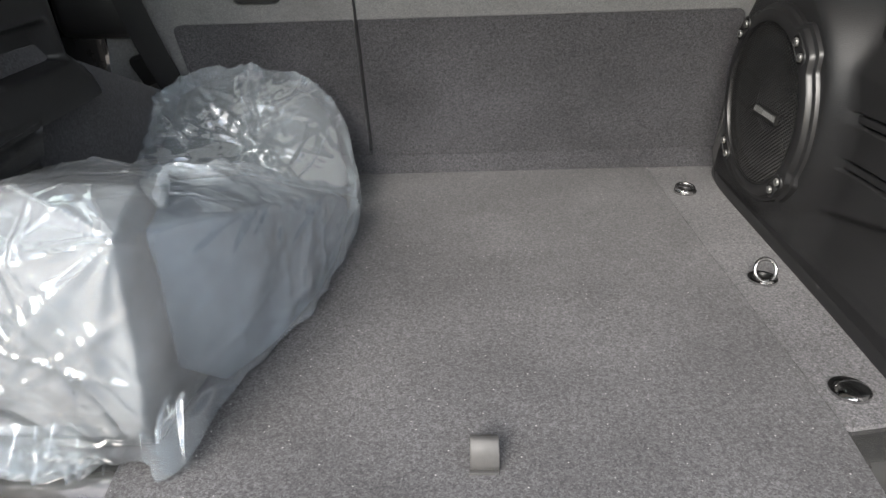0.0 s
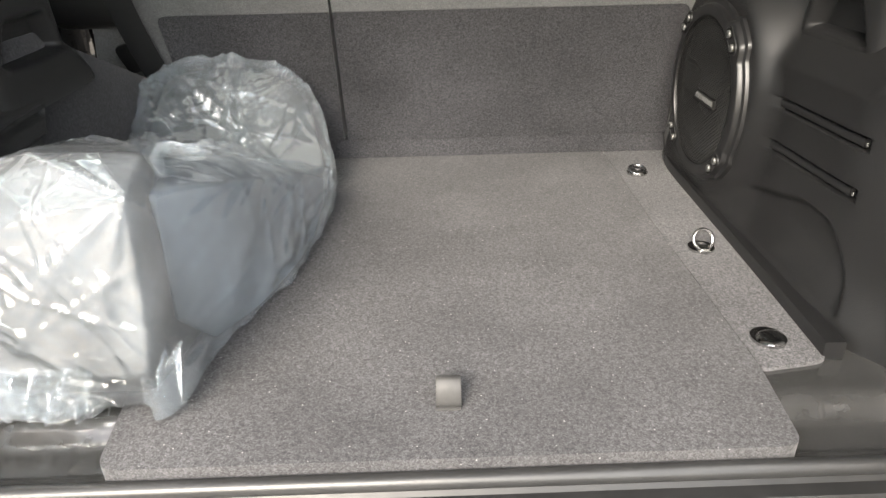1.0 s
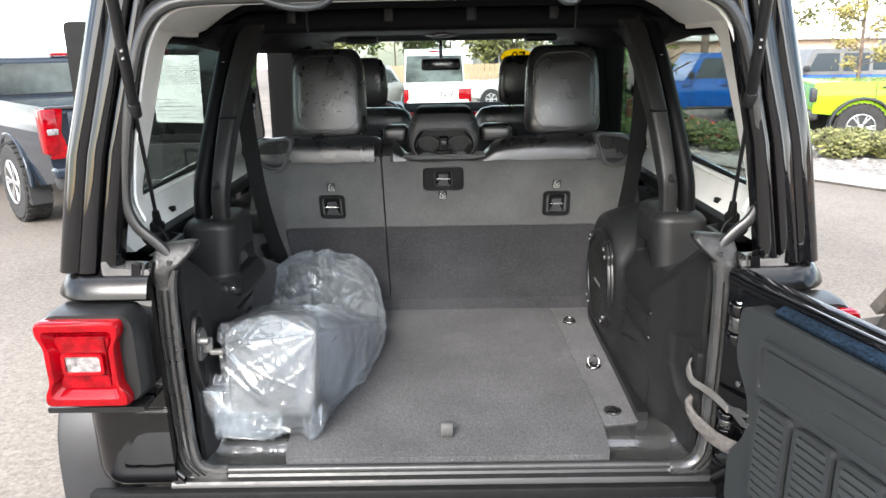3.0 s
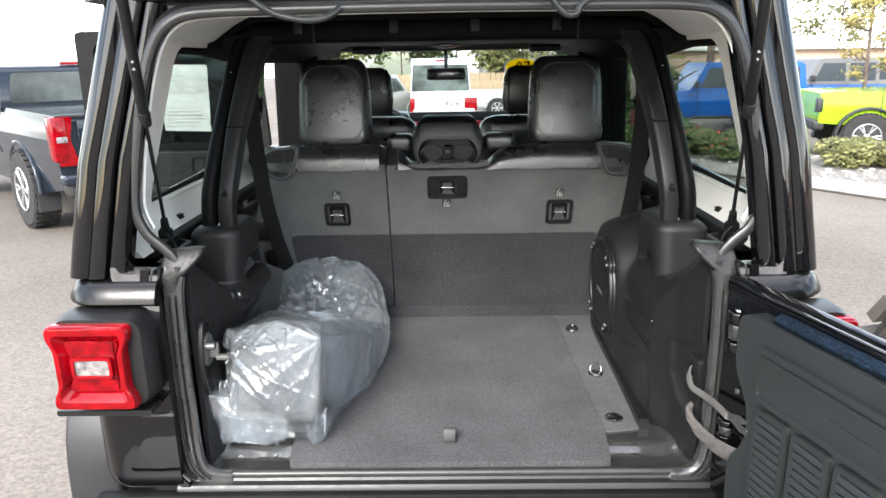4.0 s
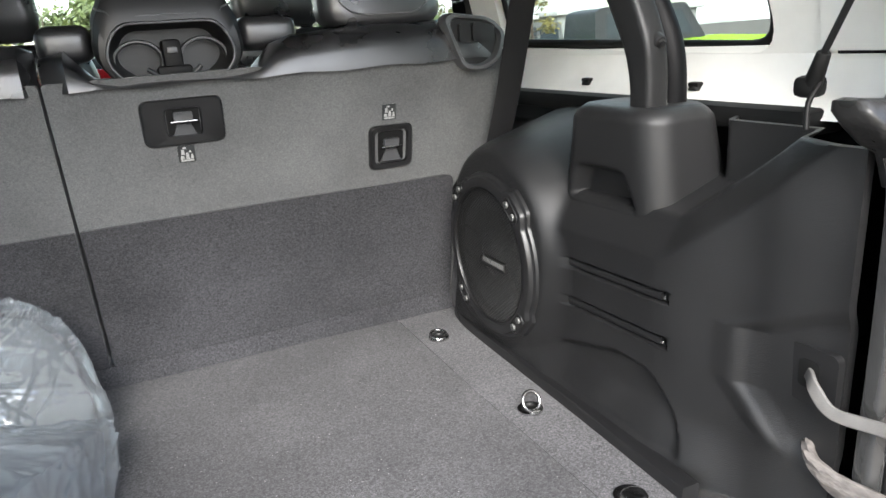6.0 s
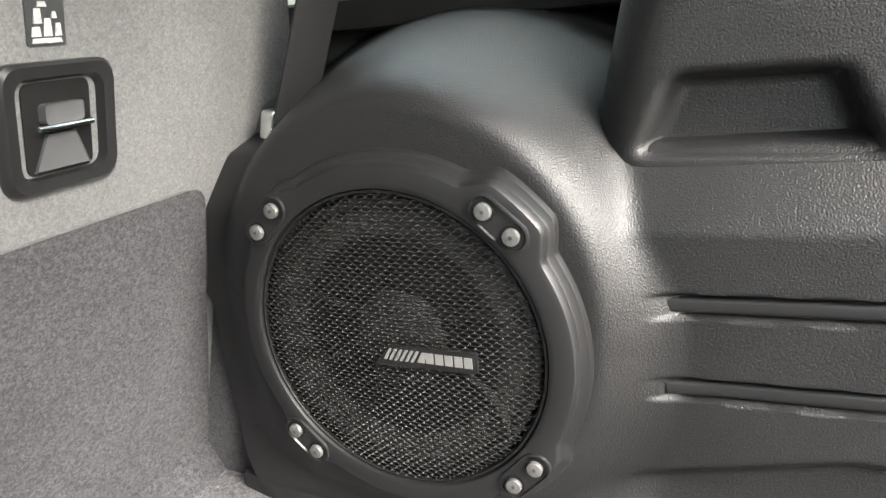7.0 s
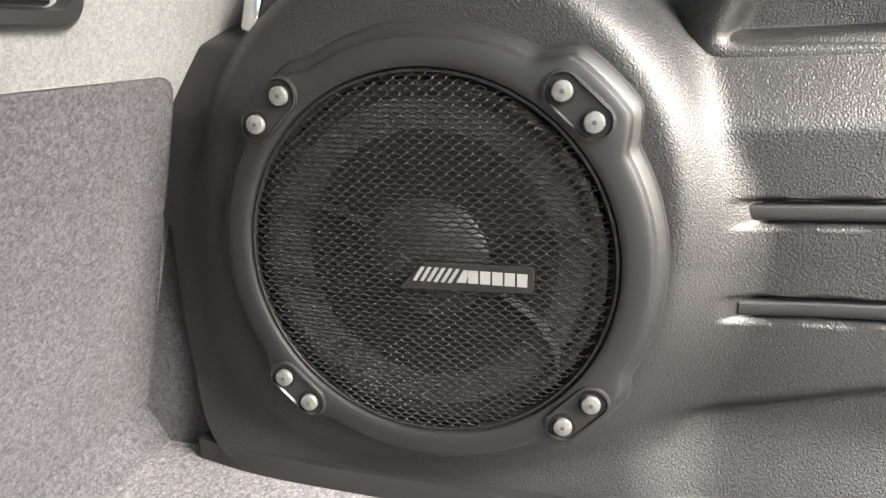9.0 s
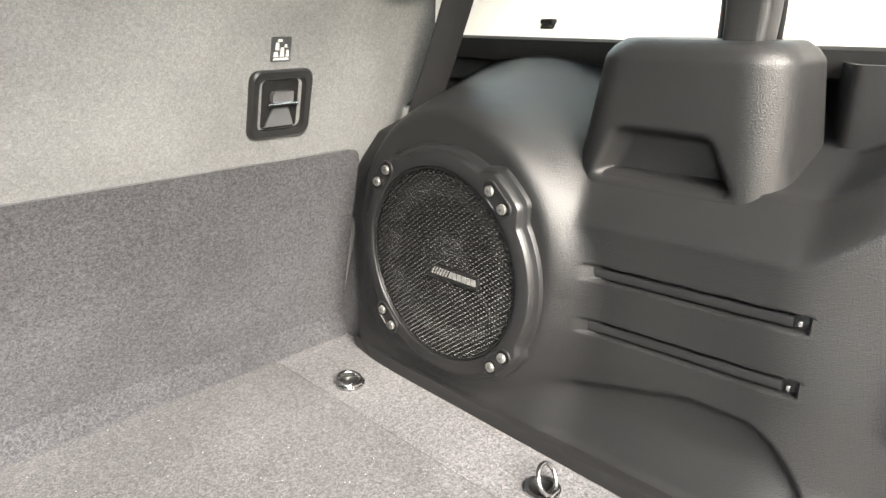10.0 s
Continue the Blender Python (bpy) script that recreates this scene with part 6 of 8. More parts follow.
# ---- mats wrapped in clear plastic ----
def hull(points, grow=1.0):
    """Tight skin round a few points, as a bmesh."""
    c = sum((Vector(p) for p in points), Vector()) / len(points)
    bm = bmesh.new()
    vs = [bm.verts.new(c + (Vector(p) - c) * grow) for p in points]
    bmesh.ops.convex_hull(bm, input=vs)
    bmesh.ops.delete(bm, geom=[v for v in bm.verts if not v.link_faces], context="VERTS")
    bmesh.ops.recalc_face_normals(bm, faces=bm.faces)
    return bm


packet = [(-0.500, 0.065, 1.060), (-0.284, 0.035, 1.090), (-0.306, 0.050, 0.890), (-0.510, 0.045, 0.896), (-0.532, 0.120, 1.080), (-0.40, 0.110, 1.108), (-0.300, 0.125, 1.098), (-0.490, 0.340, 1.046),
          (-0.385, 0.360, 1.036), (-0.52, 0.10, 0.80), (-0.33, 0.10, 0.80), (-0.54, 0.16, 0.90), (-0.53, 0.36, 0.80), (-0.29, 0.36, 0.80)]
wing = [(-0.290, 0.075, 1.080), (-0.306, 0.100, 0.90), (-0.417, 0.398, 1.010), (-0.330, 0.520, 0.972), (-0.194, 0.655, 0.872), (-0.300, 0.205, 0.80), (-0.254, 0.290, 0.80), (-0.216, 0.42, 0.80), (-0.205, 0.53, 0.80), (-0.206, 0.70, 0.80),
        (-0.47, 0.30, 0.80), (-0.47, 0.70, 0.80), (-0.44, 0.30, 1.035)]
rear = [(-0.540, 0.790, 1.028), (-0.50, 0.805, 1.045), (-0.448, 0.830, 1.052), (-0.36, 0.838, 1.042), (-0.280, 0.840, 1.012), (-0.234, 0.815, 0.966), (-0.200, 0.740, 0.860), (-0.205, 0.75, 0.80), (-0.545, 0.62, 0.950), (-0.545, 0.62, 0.80), (-0.216, 0.66, 0.80), (-0.53, 0.90, 0.90),
        (-0.30, 0.905, 0.95), (-0.24, 0.91, 0.80)]
# slack skirt lying in front of the packet, and the flap beside it
skirt = [(-0.556, 0.045, 0.962), (-0.560, 0.040, 0.905), (-0.556, 0.105, 0.80), (-0.520, 0.075, 0.80), (-0.459, 0.072, 0.80), (-0.400, 0.090, 0.80), (-0.380, 0.120, 0.86), (-0.49, 0.050, 0.885), (-0.52, 0.20, 0.93), (-0.52, 0.20, 0.80), (-0.40, 0.16, 0.80)]
flap = [(-0.330, 0.060, 0.80), (-0.302, 0.078, 0.80), (-0.322, 0.062, 0.86), (-0.300, 0.20, 0.80), (-0.36, 0.16, 0.88), (-0.36, 0.14, 0.80), (-0.29, 0.16, 0.84)]
mats = thing("wrapped_floor_mats", "grey floor mats in a crumpled clear plastic bag", "plastic bag")
for pts, g, m, lab in ((packet, 0.90, M_RUBBERMAT, "dark folded mat"), (wing, 0.90, M_MATGREY, "blue-grey folded mat"), (rear, 0.86, M_MATDARK, "dark grey folded mat")):
    bm = hull(pts, g)
    bmesh.ops.bevel(bm, geom=bm.edges[:], offset=0.006, segments=2, profile=0.5, affect="EDGES", clamp_overlap=True)
    part("folded_mat", bm, m, mats, lab, angle=50)


def stretched(centre, hulls, nu, nv, low, soften=3):
    """Skin over some hulls, seen as rays out of a middle point: directions and points."""
    th = 2 * np.pi * np.arange(nu) / nu
    th = th - 0.42 * np.sin(2 * th)
    ph = low + (np.pi / 2 - low) * np.arange(nv + 1) / nv
    d = np.zeros((nv + 1, nu, 3))
    d[..., 0] = np.sin(th)[None] * np.cos(ph)[:, None]
    d[..., 1] = -np.cos(th)[None] * np.cos(ph)[:, None]
    d[..., 2] = np.sin(ph)[:, None]
    reach = np.full((nv + 1, nu), 0.02)
    for pts in hulls:
        bm = hull(pts)
        tin, tout = np.zeros((nv + 1, nu)), np.full((nv + 1, nu), 9.0)
        for f in bm.faces:
            n = np.array(f.normal)
            k = d @ n
            t = float(n @ (np.array(f.verts[0].co) - centre)) / np.where(np.abs(k) < 1e-9, 1e-9, k)
            tout = np.where(k > 0, np.minimum(tout, t), tout)
            tin = np.where(k < 0, np.maximum(tin, t), tin)
        bm.free()
        reach = np.maximum(reach, np.where(tout > tin, tout, 0.0))
    for _ in range(soften):
        pad = np.vstack((reach[:1], reach, reach[-1:]))
        reach = 0.5 * reach + 0.125 * (np.roll(reach, 1, 1) + np.roll(reach, -1, 1) + pad[:-2] + pad[2:])
    return d, centre + d * reach[..., None]


def tent(v):
    """Triangle wave: straight, sharp creases."""
    return 2 * np.abs(v - np.floor(v) - 0.5)


def ramp(a, b, v):
    t = np.clip((v - a) / (b - a), 0, 1)
    return t * t * (3 - 2 * t)


rng = np.random.default_rng(11)


def rnd_dir():
    v = rng.normal(size=3)
    return v / np.linalg.norm(v)


NU, NV = 760, 270
W, P = stretched(np.array((-0.385, 0.47, 0.815)), (packet, wing, skirt, flap), NU, NV, -0.10)
front = ramp(0.16, 0.05, P[..., 1])
lift = np.full(P.shape[:2], -0.008)
# corners from which tight folds run out, with their reach
for c, reach in (((-0.284, 0.035, 1.090), 0.22), ((-0.205, 0.66, 0.87), 0.26), ((-0.30, 0.05, 0.90), 0.04), ((-0.51, 0.07, 1.055), 0.16), ((-0.42, 0.40, 1.0), 0.22)):
    V = P - np.array(c)
    R = np.linalg.norm(V, axis=-1)
    U = V / np.maximum(R, 1e-4)[..., None]
    for _ in range(3):
        g = tent((U @ rnd_dir()) * rng.uniform(1.2, 2.4) + rng.random())
        lift += 0.030 * np.maximum(0, g - 0.72) * np.exp(-R / reach) * np.minimum(1, R / 0.03)
# wide facets
for _ in range(6):
    lift += (0.0016 + 0.0018 * front) * tent((P @ rnd_dir()) * rng.uniform(5, 13) + rng.random())
# short straight creases strewn over the film, more of them on the front
for k in range(190):
    j, i = rng.integers(8, NV - 30), rng.integers(NU)
    c = P[j, i] if k % 8 else np.array((rng.uniform(-0.53, -0.27), 0.05, rng.uniform(0.82, 1.10)))
    V = P - c
    reach, width, amp = rng.uniform(0.06, 0.22), rng.uniform(0.0035, 0.008), rng.uniform(0.0019, 0.0056)
    if 0.12 < c[1] < 0.66:
        amp, reach, width = amp * 0.45, reach * 1.3, width * 1.5
    if c[1] < 0.10:
        reach, amp = reach * 1.2, amp * 0.7
    R2 = (V * V).sum(-1) / (reach * reach)
    lift += amp * np.maximum(0, 1 - np.abs(V @ rnd_dir()) / width) * np.maximum(0, 1 - R2)
P = P + W * lift[..., None]
# the slack lower front hangs in soft folds
soft = (ramp(0.22, 0.12, P[..., 1]) * ramp(0.97, 0.90, P[..., 2]))[..., None]
for _ in range(9):
    pad = np.concatenate((P[:1], P, P[-1:]))
    P = P + 0.8 * soft * ((np.roll(P, 1, 1) + np.roll(P, -1, 1) + pad[:-2] + pad[2:]) / 4 - P)
# ruffled hem on the floor
low = np.maximum(0, 0.885 - P[..., 2])
hem = 0.06 * low * (np.sin(P[..., 0] * 31 + P[..., 1] * 23) + 0.8 * np.sin(P[..., 0] * 67 - P[..., 1] * 19 + 1.3) + 0.6 * np.sin(P[..., 0] * 109 + P[..., 1] * 71))
P[..., 0] += W[..., 0] * hem
P[..., 1] += W[..., 1] * hem
P[..., 2] = np.maximum(P[..., 2], FZ + 0.004 + 0.004 * (1 + np.sin(P[..., 0] * 41 + P[..., 1] * 57)))
rings = P.tolist()
bm = bmesh.new()
loft(bm, rings, cap=False)
part("film", bm, M_FILM, mats, "crumpled clear plastic film", angle=40)
# the upright end of the bag: a skin of its own, with long sharp folds and a crumpled edge
rng = np.random.default_rng(23)
D, Q = stretched(np.array((-0.385, 0.755, 0.90)), (rear,), 460, 210, -0.75, 1)
lift = np.full(Q.shape[:2], -0.016)
for _ in range(7):
    lift += 0.0030 * tent((Q @ rnd_dir()) * rng.uniform(5, 12) + rng.random())
for c, reach in (((-0.50, 0.805, 1.045), 0.20), ((-0.27, 0.84, 1.01), 0.16), ((-0.545, 0.64, 0.95), 0.14), ((-0.36, 0.838, 1.042), 0.15)):
    V = Q - np.array(c)
    R = np.linalg.norm(V, axis=-1)
    U = V / np.maximum(R, 1e-4)[..., None]
    for _ in range(4):
        g = tent((U @ rnd_dir()) * rng.uniform(1.5, 3.0) + rng.random())
        lift += 0.034 * np.maximum(0, g - 0.76) * np.exp(-R / reach) * np.minimum(1, R / 0.03)
for k in range(64):
    c = Q[rng.integers(20, 200), rng.integers(460)]
    reach, width, amp = rng.uniform(0.08, 0.22), rng.uniform(0.004, 0.009), rng.uniform(0.002, 0.006)
    if k % 3 == 0:
        c = np.array((-0.52 + rng.normal() * 0.02, rng.uniform(0.64, 0.80), rng.uniform(0.94, 1.05)))
        reach, amp = reach * 0.45, amp * 1.3
    V = Q - c
    lift += amp * np.maximum(0, 1 - np.abs(V @ rnd_dir()) / width) * np.maximum(0, 1 - (V * V).sum(-1) / (reach * reach))
Q = Q + D * lift[..., None]
Q[..., 2] = np.maximum(Q[..., 2], FZ + 0.004)
bm = bmesh.new()
loft(bm, Q.tolist(), cap=False)
part("film", bm, M_FILM, mats, "crumpled clear plastic film", angle=40)
# gathered slack: pleated layers of film along the foot of the bag
rng = np.random.default_rng(5)
for x0, x1, y0, top, deep in ((-0.548, -0.385, 0.082, 0.905, 0.050), (-0.552, -0.470, 0.082, 0.965, 0.035), (-0.345, -0.298, 0.095, 0.880, 0.030)):
    n, m = 90, 26
    us, vs = np.linspace(0, 1, n), np.linspace(0, 1, m)
    U, V = np.meshgrid(us, vs, indexing="ij")
    X = x0 + (x1 - x0) * U
    Z = FZ + 0.006 + (top - FZ - 0.006) * V
    Y = y0 - deep * np.sin(np.pi * V) ** 0.7 * 0.5 + 0.012 * V
    for _ in range(9):
        k, ph, sk = rng.uniform(14, 60), rng.random(), rng.uniform(-1.2, 1.2)
        wave = tent((U + sk * 0.3 * V) * (x1 - x0) * k + ph) - 0.5
        Y += 0.010 * wave * (1 - 0.35 * V)
        Z += 0.006 * wave * V
    bm = bmesh.new()
    loft(bm, [list(map(tuple, np.stack((X[i], Y[i], Z[i]), -1).tolist())) for i in range(n)], closed=False, cap=False)
    part("film_pleat", bm, M_FILM, mats, "white gathered plastic film", angle=40)


# ---- front of the cabin ----
cab = thing("cabin_frame", "black pillars and window frames of the cabin", "car frame", kind="structure")
for s in (-1, 1):
    bm = bmesh.new()
    xo = 0.835 if s > 0 else 0.814
    loft(bm, [[(s * (0.69 + (xo - 0.69) * (0.5 + u / 0.14) + k * (0.55 - u / 0.14 * 0.9)), 1.93 + v, z) for u, v in rrect(0.14, 0.14, 0.028, 5)] for z, k in ((0.70, 0.0), (1.25, 0.0), (1.80, -0.09))])
    part("b_pillar", bm, M_DASH, cab, "black middle pillar")
    bm = bmesh.new()
    loft(bm, [[(s * (x + k), y, z) for x, y in ((0.735, 1.16), (0.80, 1.16), (0.80, 1.23), (0.735, 1.23))] for z, k in ((0.70, 0.0), (1.25, 0.0), (1.80, -0.075))])
    part("c_pillar", bm, M_PAINT, cab, "black rear door post")
    bm = bmesh.new()
    sweep(bm, [(s * 0.74, 2.98, 1.20), (s * 0.70, 2.70, 1.50), (s * 0.665, 2.46, 1.76)], rrect(0.06, 0.07, 0.015, 3), side=(1, 0, 0))
    part("a_pillar", bm, M_SATIN, cab, "black windscreen pillar")
bm = bmesh.new()
box(bm, (0, 2.42, 1.775), (1.34, 0.12, 0.07), 0.02)
part("windscreen_header", bm, M_SATIN, cab, "black windscreen header")
bm = bmesh.new()
sheet(bm, span(-0.70, 0.70, 6), [0, 1], lambda x, v: (x, 2.98 - 0.53 * v, 1.20 + 0.56 * v), (0, 0.004, 0.002))
part("windscreen", bm, M_CLEARGLASS, cab, "clear windscreen").visible_shadow = False
for s in (-1, 1):
    for nm, y0, y1 in (("rear_door", 1.23, 1.86), ("front_door", 2.0, 2.85)):
        if s < 0 and nm == "rear_door":
            continue
        dr = thing("car_door", "closed black car door with dark grey lining", "car door", "closed doors")
        bm = bmesh.new()
        box(bm, (s * 0.775, (y0 + y1) / 2, 0.98), (0.07, y1 - y0 - 0.01, 0.56), 0.015)
        part("door_skin", bm, M_PAINT, dr)
        bm = bmesh.new()
        box(bm, (s * 0.725, (y0 + y1) / 2, 0.99), (0.04, y1 - y0 - 0.06, 0.50), 0.02)
        part("door_lining", bm, M_GREYPL, dr, "dark grey lining")
        bm = bmesh.new()
        box(bm, (s * 0.728, (y0 + y1) / 2, 1.765), (0.05, y1 - y0, 0.05), 0.01)
        part("window_frame", bm, M_SATIN, dr)
        bm = bmesh.new()
        sheet(bm, [y0, y1], [1.25, 1.76], lambda y, z: (s * (0.775 - 0.10 * (z - 1.25)), y, z), (s * 0.004, 0, 0))
        part("door_glass", bm, M_WINDOW, dr, "lightly tinted glass")

# left rear door, swung open beside the car, with a price sheet in its window
od = thing("open_rear_door", "open black rear door with a white price sheet in its window", "car door")
DY = 1.90
bm = bmesh.new()
prism(bm, rounded([(-0.83, 0.72), (-1.68, 0.72), (-1.74, 1.00), (-1.74, 1.300), (-0.83, 1.300)], 0.02, 3), "y", DY + 0.01, DY + 0.08, 0.01)
part("door_shell", bm, M_PAINT, od)
bm = bmesh.new()
prism(bm, rounded([(-0.86, 0.76), (-1.64, 0.76), (-1.70, 1.00), (-1.70, 1.285), (-0.86, 1.285)], 0.03, 3), "y", DY - 0.025, DY + 0.012, 0.012)
part("door_lining", bm, M_GREYPL, od, "dark grey door lining")
bm = bmesh.new()
box(bm, (-1.25, DY - 0.045, 1.10), (0.50, 0.06, 0.07), 0.02)
part("arm_rest", bm, M_SATIN, od)
bm = bmesh.new()
ringplate(bm, rrect(0.07, 0.13, 0.02, 4, -1.20, 1.20), rrect(0.055, 0.11, 0.015, 4, -1.20, 1.20), "y", DY - 0.032, DY - 0.02)
part("door_handle", bm, M_BLACKRUB, od, "black pull handle frame")
bm = bmesh.new()
ringplate(bm, rounded([(-1.74, 1.295), (-0.862, 1.295), (-0.895, 1.845), (-1.735, 1.845)], 0.03, 4), rounded([(-1.66, 1.325), (-0.915, 1.325), (-0.945, 1.79), (-1.655, 1.79)], 0.04, 4), "y", DY + 0.015, DY + 0.06)
part("window_frame", bm, M_BLACKRUB, od, "black window frame")
bm = bmesh.new()
prism(bm, [(-1.67, 1.31), (-0.905, 1.31), (-0.935, 1.80), (-1.665, 1.80)], "y", DY + 0.036, DY + 0.041)
part("door_glass", bm, M_DARKGLASS, od, "dark tinted glass")
bm = bmesh.new()
prism(bm, [(-1.365, 1.385), (-1.145, 1.378), (-1.135, 1.688), (-1.385, 1.693)], "y", DY + 0.030, DY + 0.032)
sheet_ob = part("price_sheet", bm, M_WHITE, od, "white sheet of small grey print")
bm = bmesh.new()
for col in range(3):
    x0 = -1.355 + 0.072 * col
    for row in range(9):
        w = 0.045 + 0.012 * ((row * 7 + col * 3) % 3)
        box(bm, (x0 + w / 2, DY + 0.0292, 1.640 - 0.010 * row), (w, 0.0006, 0.0022))
for row in range(6):
    w = 0.20 - 0.02 * ((row * 5) % 3) - (0.10 if row == 0 else 0)
    box(bm, (-1.355 + w / 2, DY + 0.0292, 1.490 - 0.017 * row), (w, 0.0006, 0.0022 if row != 2 else 0.004))
part("print_lines", bm, M_LABELGREY, sheet_ob, "lines of small print")


def front_seat(cx):
    fs = thing("front_seat", "black leather front seat", "car seat", "front seats")
    bm = bmesh.new()
    rings = []
    for z, w, d, yc in ((0.85, 0.46, 0.12, 1.86), (1.05, 0.50, 0.15, 1.84), (1.25, 0.50, 0.14, 1.79), (1.36, 0.485, 0.13, 1.755), (1.415, 0.455, 0.115, 1.745), (1.438, 0.41, 0.085, 1.745), (1.449, 0.33, 0.05, 1.745)):
        rings.append([(cx + u, yc + v, z) for u, v in rrect(w, d, d * 0.42, 5)])
    loft(bm, rings)
    part("backrest", bm, M_LEATHER, fs, angle=60)
    bm = bmesh.new()
    rings = []
    for z, w, d in ((1.455, 0.20, 0.05), (1.47, 0.245, 0.08), (1.52, 0.262, 0.09), (1.62, 0.25, 0.08), (1.655, 0.21, 0.06), (1.665, 0.16, 0.04)):
        rings.append([(cx + u, 1.735 + v, z) for u, v in rrect(w, d, d * 0.42, 5)])
    loft(bm, rings)
    part("head_rest", bm, M_LEATHER, fs, angle=60)
    for x in (-0.06, 0.06):
        bm = bmesh.new()
        cyl(bm, (cx + x, 1.735, 1.43), (cx + x, 1.735, 1.47), 0.007, n=10)
        part("post", bm, M_STEEL, fs, "steel post")
    bm = bmesh.new()
    box(bm, (cx, 2.08, 0.98), (0.50, 0.50, 0.16), 0.05, 4)
    part("cushion", bm, M_LEATHER, fs)


front_seat(-0.375)
front_seat(0.372)
dash = thing("dashboard", "black dashboard with a red painted strip", "dashboard")
bm = bmesh.new()
prism(bm, rounded([(2.45, 0.95), (2.42, 1.26), (2.46, 1.376), (2.60, 1.410), (2.93, 1.29), (2.98, 0.95)], 0.03, 4), "x", -0.70, 0.70, 0.0)
part("dash_body", bm, M_DASH, dash)
bm = bmesh.new()
prism(bm, rounded([(2.408, 1.280), (2.440, 1.368), (2.450, 1.368), (2.421, 1.280)], 0.003, 2), "x", -0.66, 0.66)
part("red_strip", bm, material("red_dash_paint", (0.45, 0.012, 0.015), 0.3, coat=0.5), dash, "red painted strip")
bm = bmesh.new()
prism(bm, rounded([(-0.54, 1.34), (-0.20, 1.34), (-0.23, 1.415), (-0.50, 1.415)], 0.03, 4), "y", 2.44, 2.62, 0.01)
part("instrument_hood", bm, M_SATIN, dash)
stw = thing("steering_wheel", "black leather steering wheel", "steering wheel")
stw.matrix_world = pose(-0.375, 2.22, 1.285, 62, 0, 0)
bm = bmesh.new()
sweep(bm, [(0.185 * math.cos(a * math.pi / 24), 0.185 * math.sin(a * math.pi / 24), 0) for a in range(48)], 0.015, closed=True)
part("rim", bm, M_LEATHER, stw)
bm = bmesh.new()
box(bm, (0, -0.01, -0.01), (0.17, 0.13, 0.05), 0.03, 3)
part("hub", bm, M_SATIN, stw)
for a in (0, 180, 270):
    bm = bmesh.new()
    box(bm, (0.12 * math.cos(radians(a)), 0.12 * math.sin(radians(a)), -0.005), (0.12 if a != 270 else 0.035, 0.035 if a != 270 else 0.12, 0.015), 0.006)
    part("spoke", bm, M_SATIN, stw)
mir = thing("rear_view_mirror", "black framed rear-view mirror on a stalk", "mirror")
bm = bmesh.new()
box(bm, (-0.012, 2.335, 1.622), (0.205, 0.03, 0.062), 0.014, 4)
part("mirror_shell", bm, M_SATIN, mir)
bm = bmesh.new()
box(bm, (-0.012, 2.3185, 1.622), (0.185, 0.003, 0.046), 0.001)
part("mirror_glass", bm, M_CHROME, mir, "silvered mirror glass")
bm = bmesh.new()
sweep(bm, smooth_path([(-0.012, 2.345, 1.64), (-0.012, 2.37, 1.69), (-0.012, 2.43, 1.76)], 4), 0.010)
part("stalk", bm, M_SATIN, mir)
stk = thing("windscreen_sticker", "yellow oval sticker with dark figures on the windscreen", "sticker")
bm = bmesh.new()
prism(bm, [(0.400 + 0.085 * math.cos(a * math.pi / 16), 1.652 + 0.042 * math.sin(a * math.pi / 16)) for a in range(32)], "y", 2.508, 2.510)
vinyl = material("yellow_vinyl", (0.85, 0.62, 0.02), 0.5)
vt = vinyl.node_tree
thin, thru = vt.nodes.new("ShaderNodeMixShader"), vt.nodes.new("ShaderNodeBsdfTranslucent")
thru.inputs["Color"].default_value, thin.inputs["Fac"].default_value = (0.9, 0.68, 0.03, 1), 0.7
vt.links.new(vt.nodes["Principled BSDF"].outputs["BSDF"], thin.inputs[1])
vt.links.new(thru.outputs["BSDF"], thin.inputs[2])
vt.links.new(thin.outputs["Shader"], vt.nodes["Material Output"].inputs["Surface"])
part("oval", bm, vinyl, stk)
bm = bmesh.new()
ringplate(bm, [(0.390 + 0.018 * math.cos(a * math.pi / 8), 1.652 + 0.026 * math.sin(a * math.pi / 8)) for a in range(16)], [(0.390 + 0.010 * math.cos(a * math.pi / 8), 1.652 + 0.018 * math.sin(a * math.pi / 8)) for a in range(16)], "y", 2.506, 2.5079)
part("figure", bm, M_BLACKRUB, stk)
bm = bmesh.new()
prism(bm, [(0.420, 1.629), (0.429, 1.629), (0.447, 1.669), (0.447, 1.678), (0.415, 1.678), (0.415, 1.670), (0.436, 1.670)], "y", 2.506, 2.5079)
part("figure", bm, M_BLACKRUB, stk)
lamp = thing("roof_lamp", "small round roof lamp with a bright rim", "lamp")
bm = bmesh.new()
ball(bm, (0.0, 1.20, 1.742), (0.055, 0.035, 0.010))
part("lamp_lens", bm, M_LAMPCLR, lamp)
bm = bmesh.new()
sweep(bm, [(0.058 * math.cos(a * math.pi / 12), 1.20 + 0.038 * math.sin(a * math.pi / 12), 1.743) for a in range(24)], 0.004, closed=True)
part("lamp_rim", bm, M_CHROME, lamp)
for x in (-0.33, 0.40):
    cl = thing("roof_clip", "pale clip lever under the roof front", "clip")
    bm = bmesh.new()
    box(bm, (x, 1.55, 1.735), (0.13, 0.05, 0.03), 0.012, 3)
    part("lever", bm, M_GREYPL, cl)
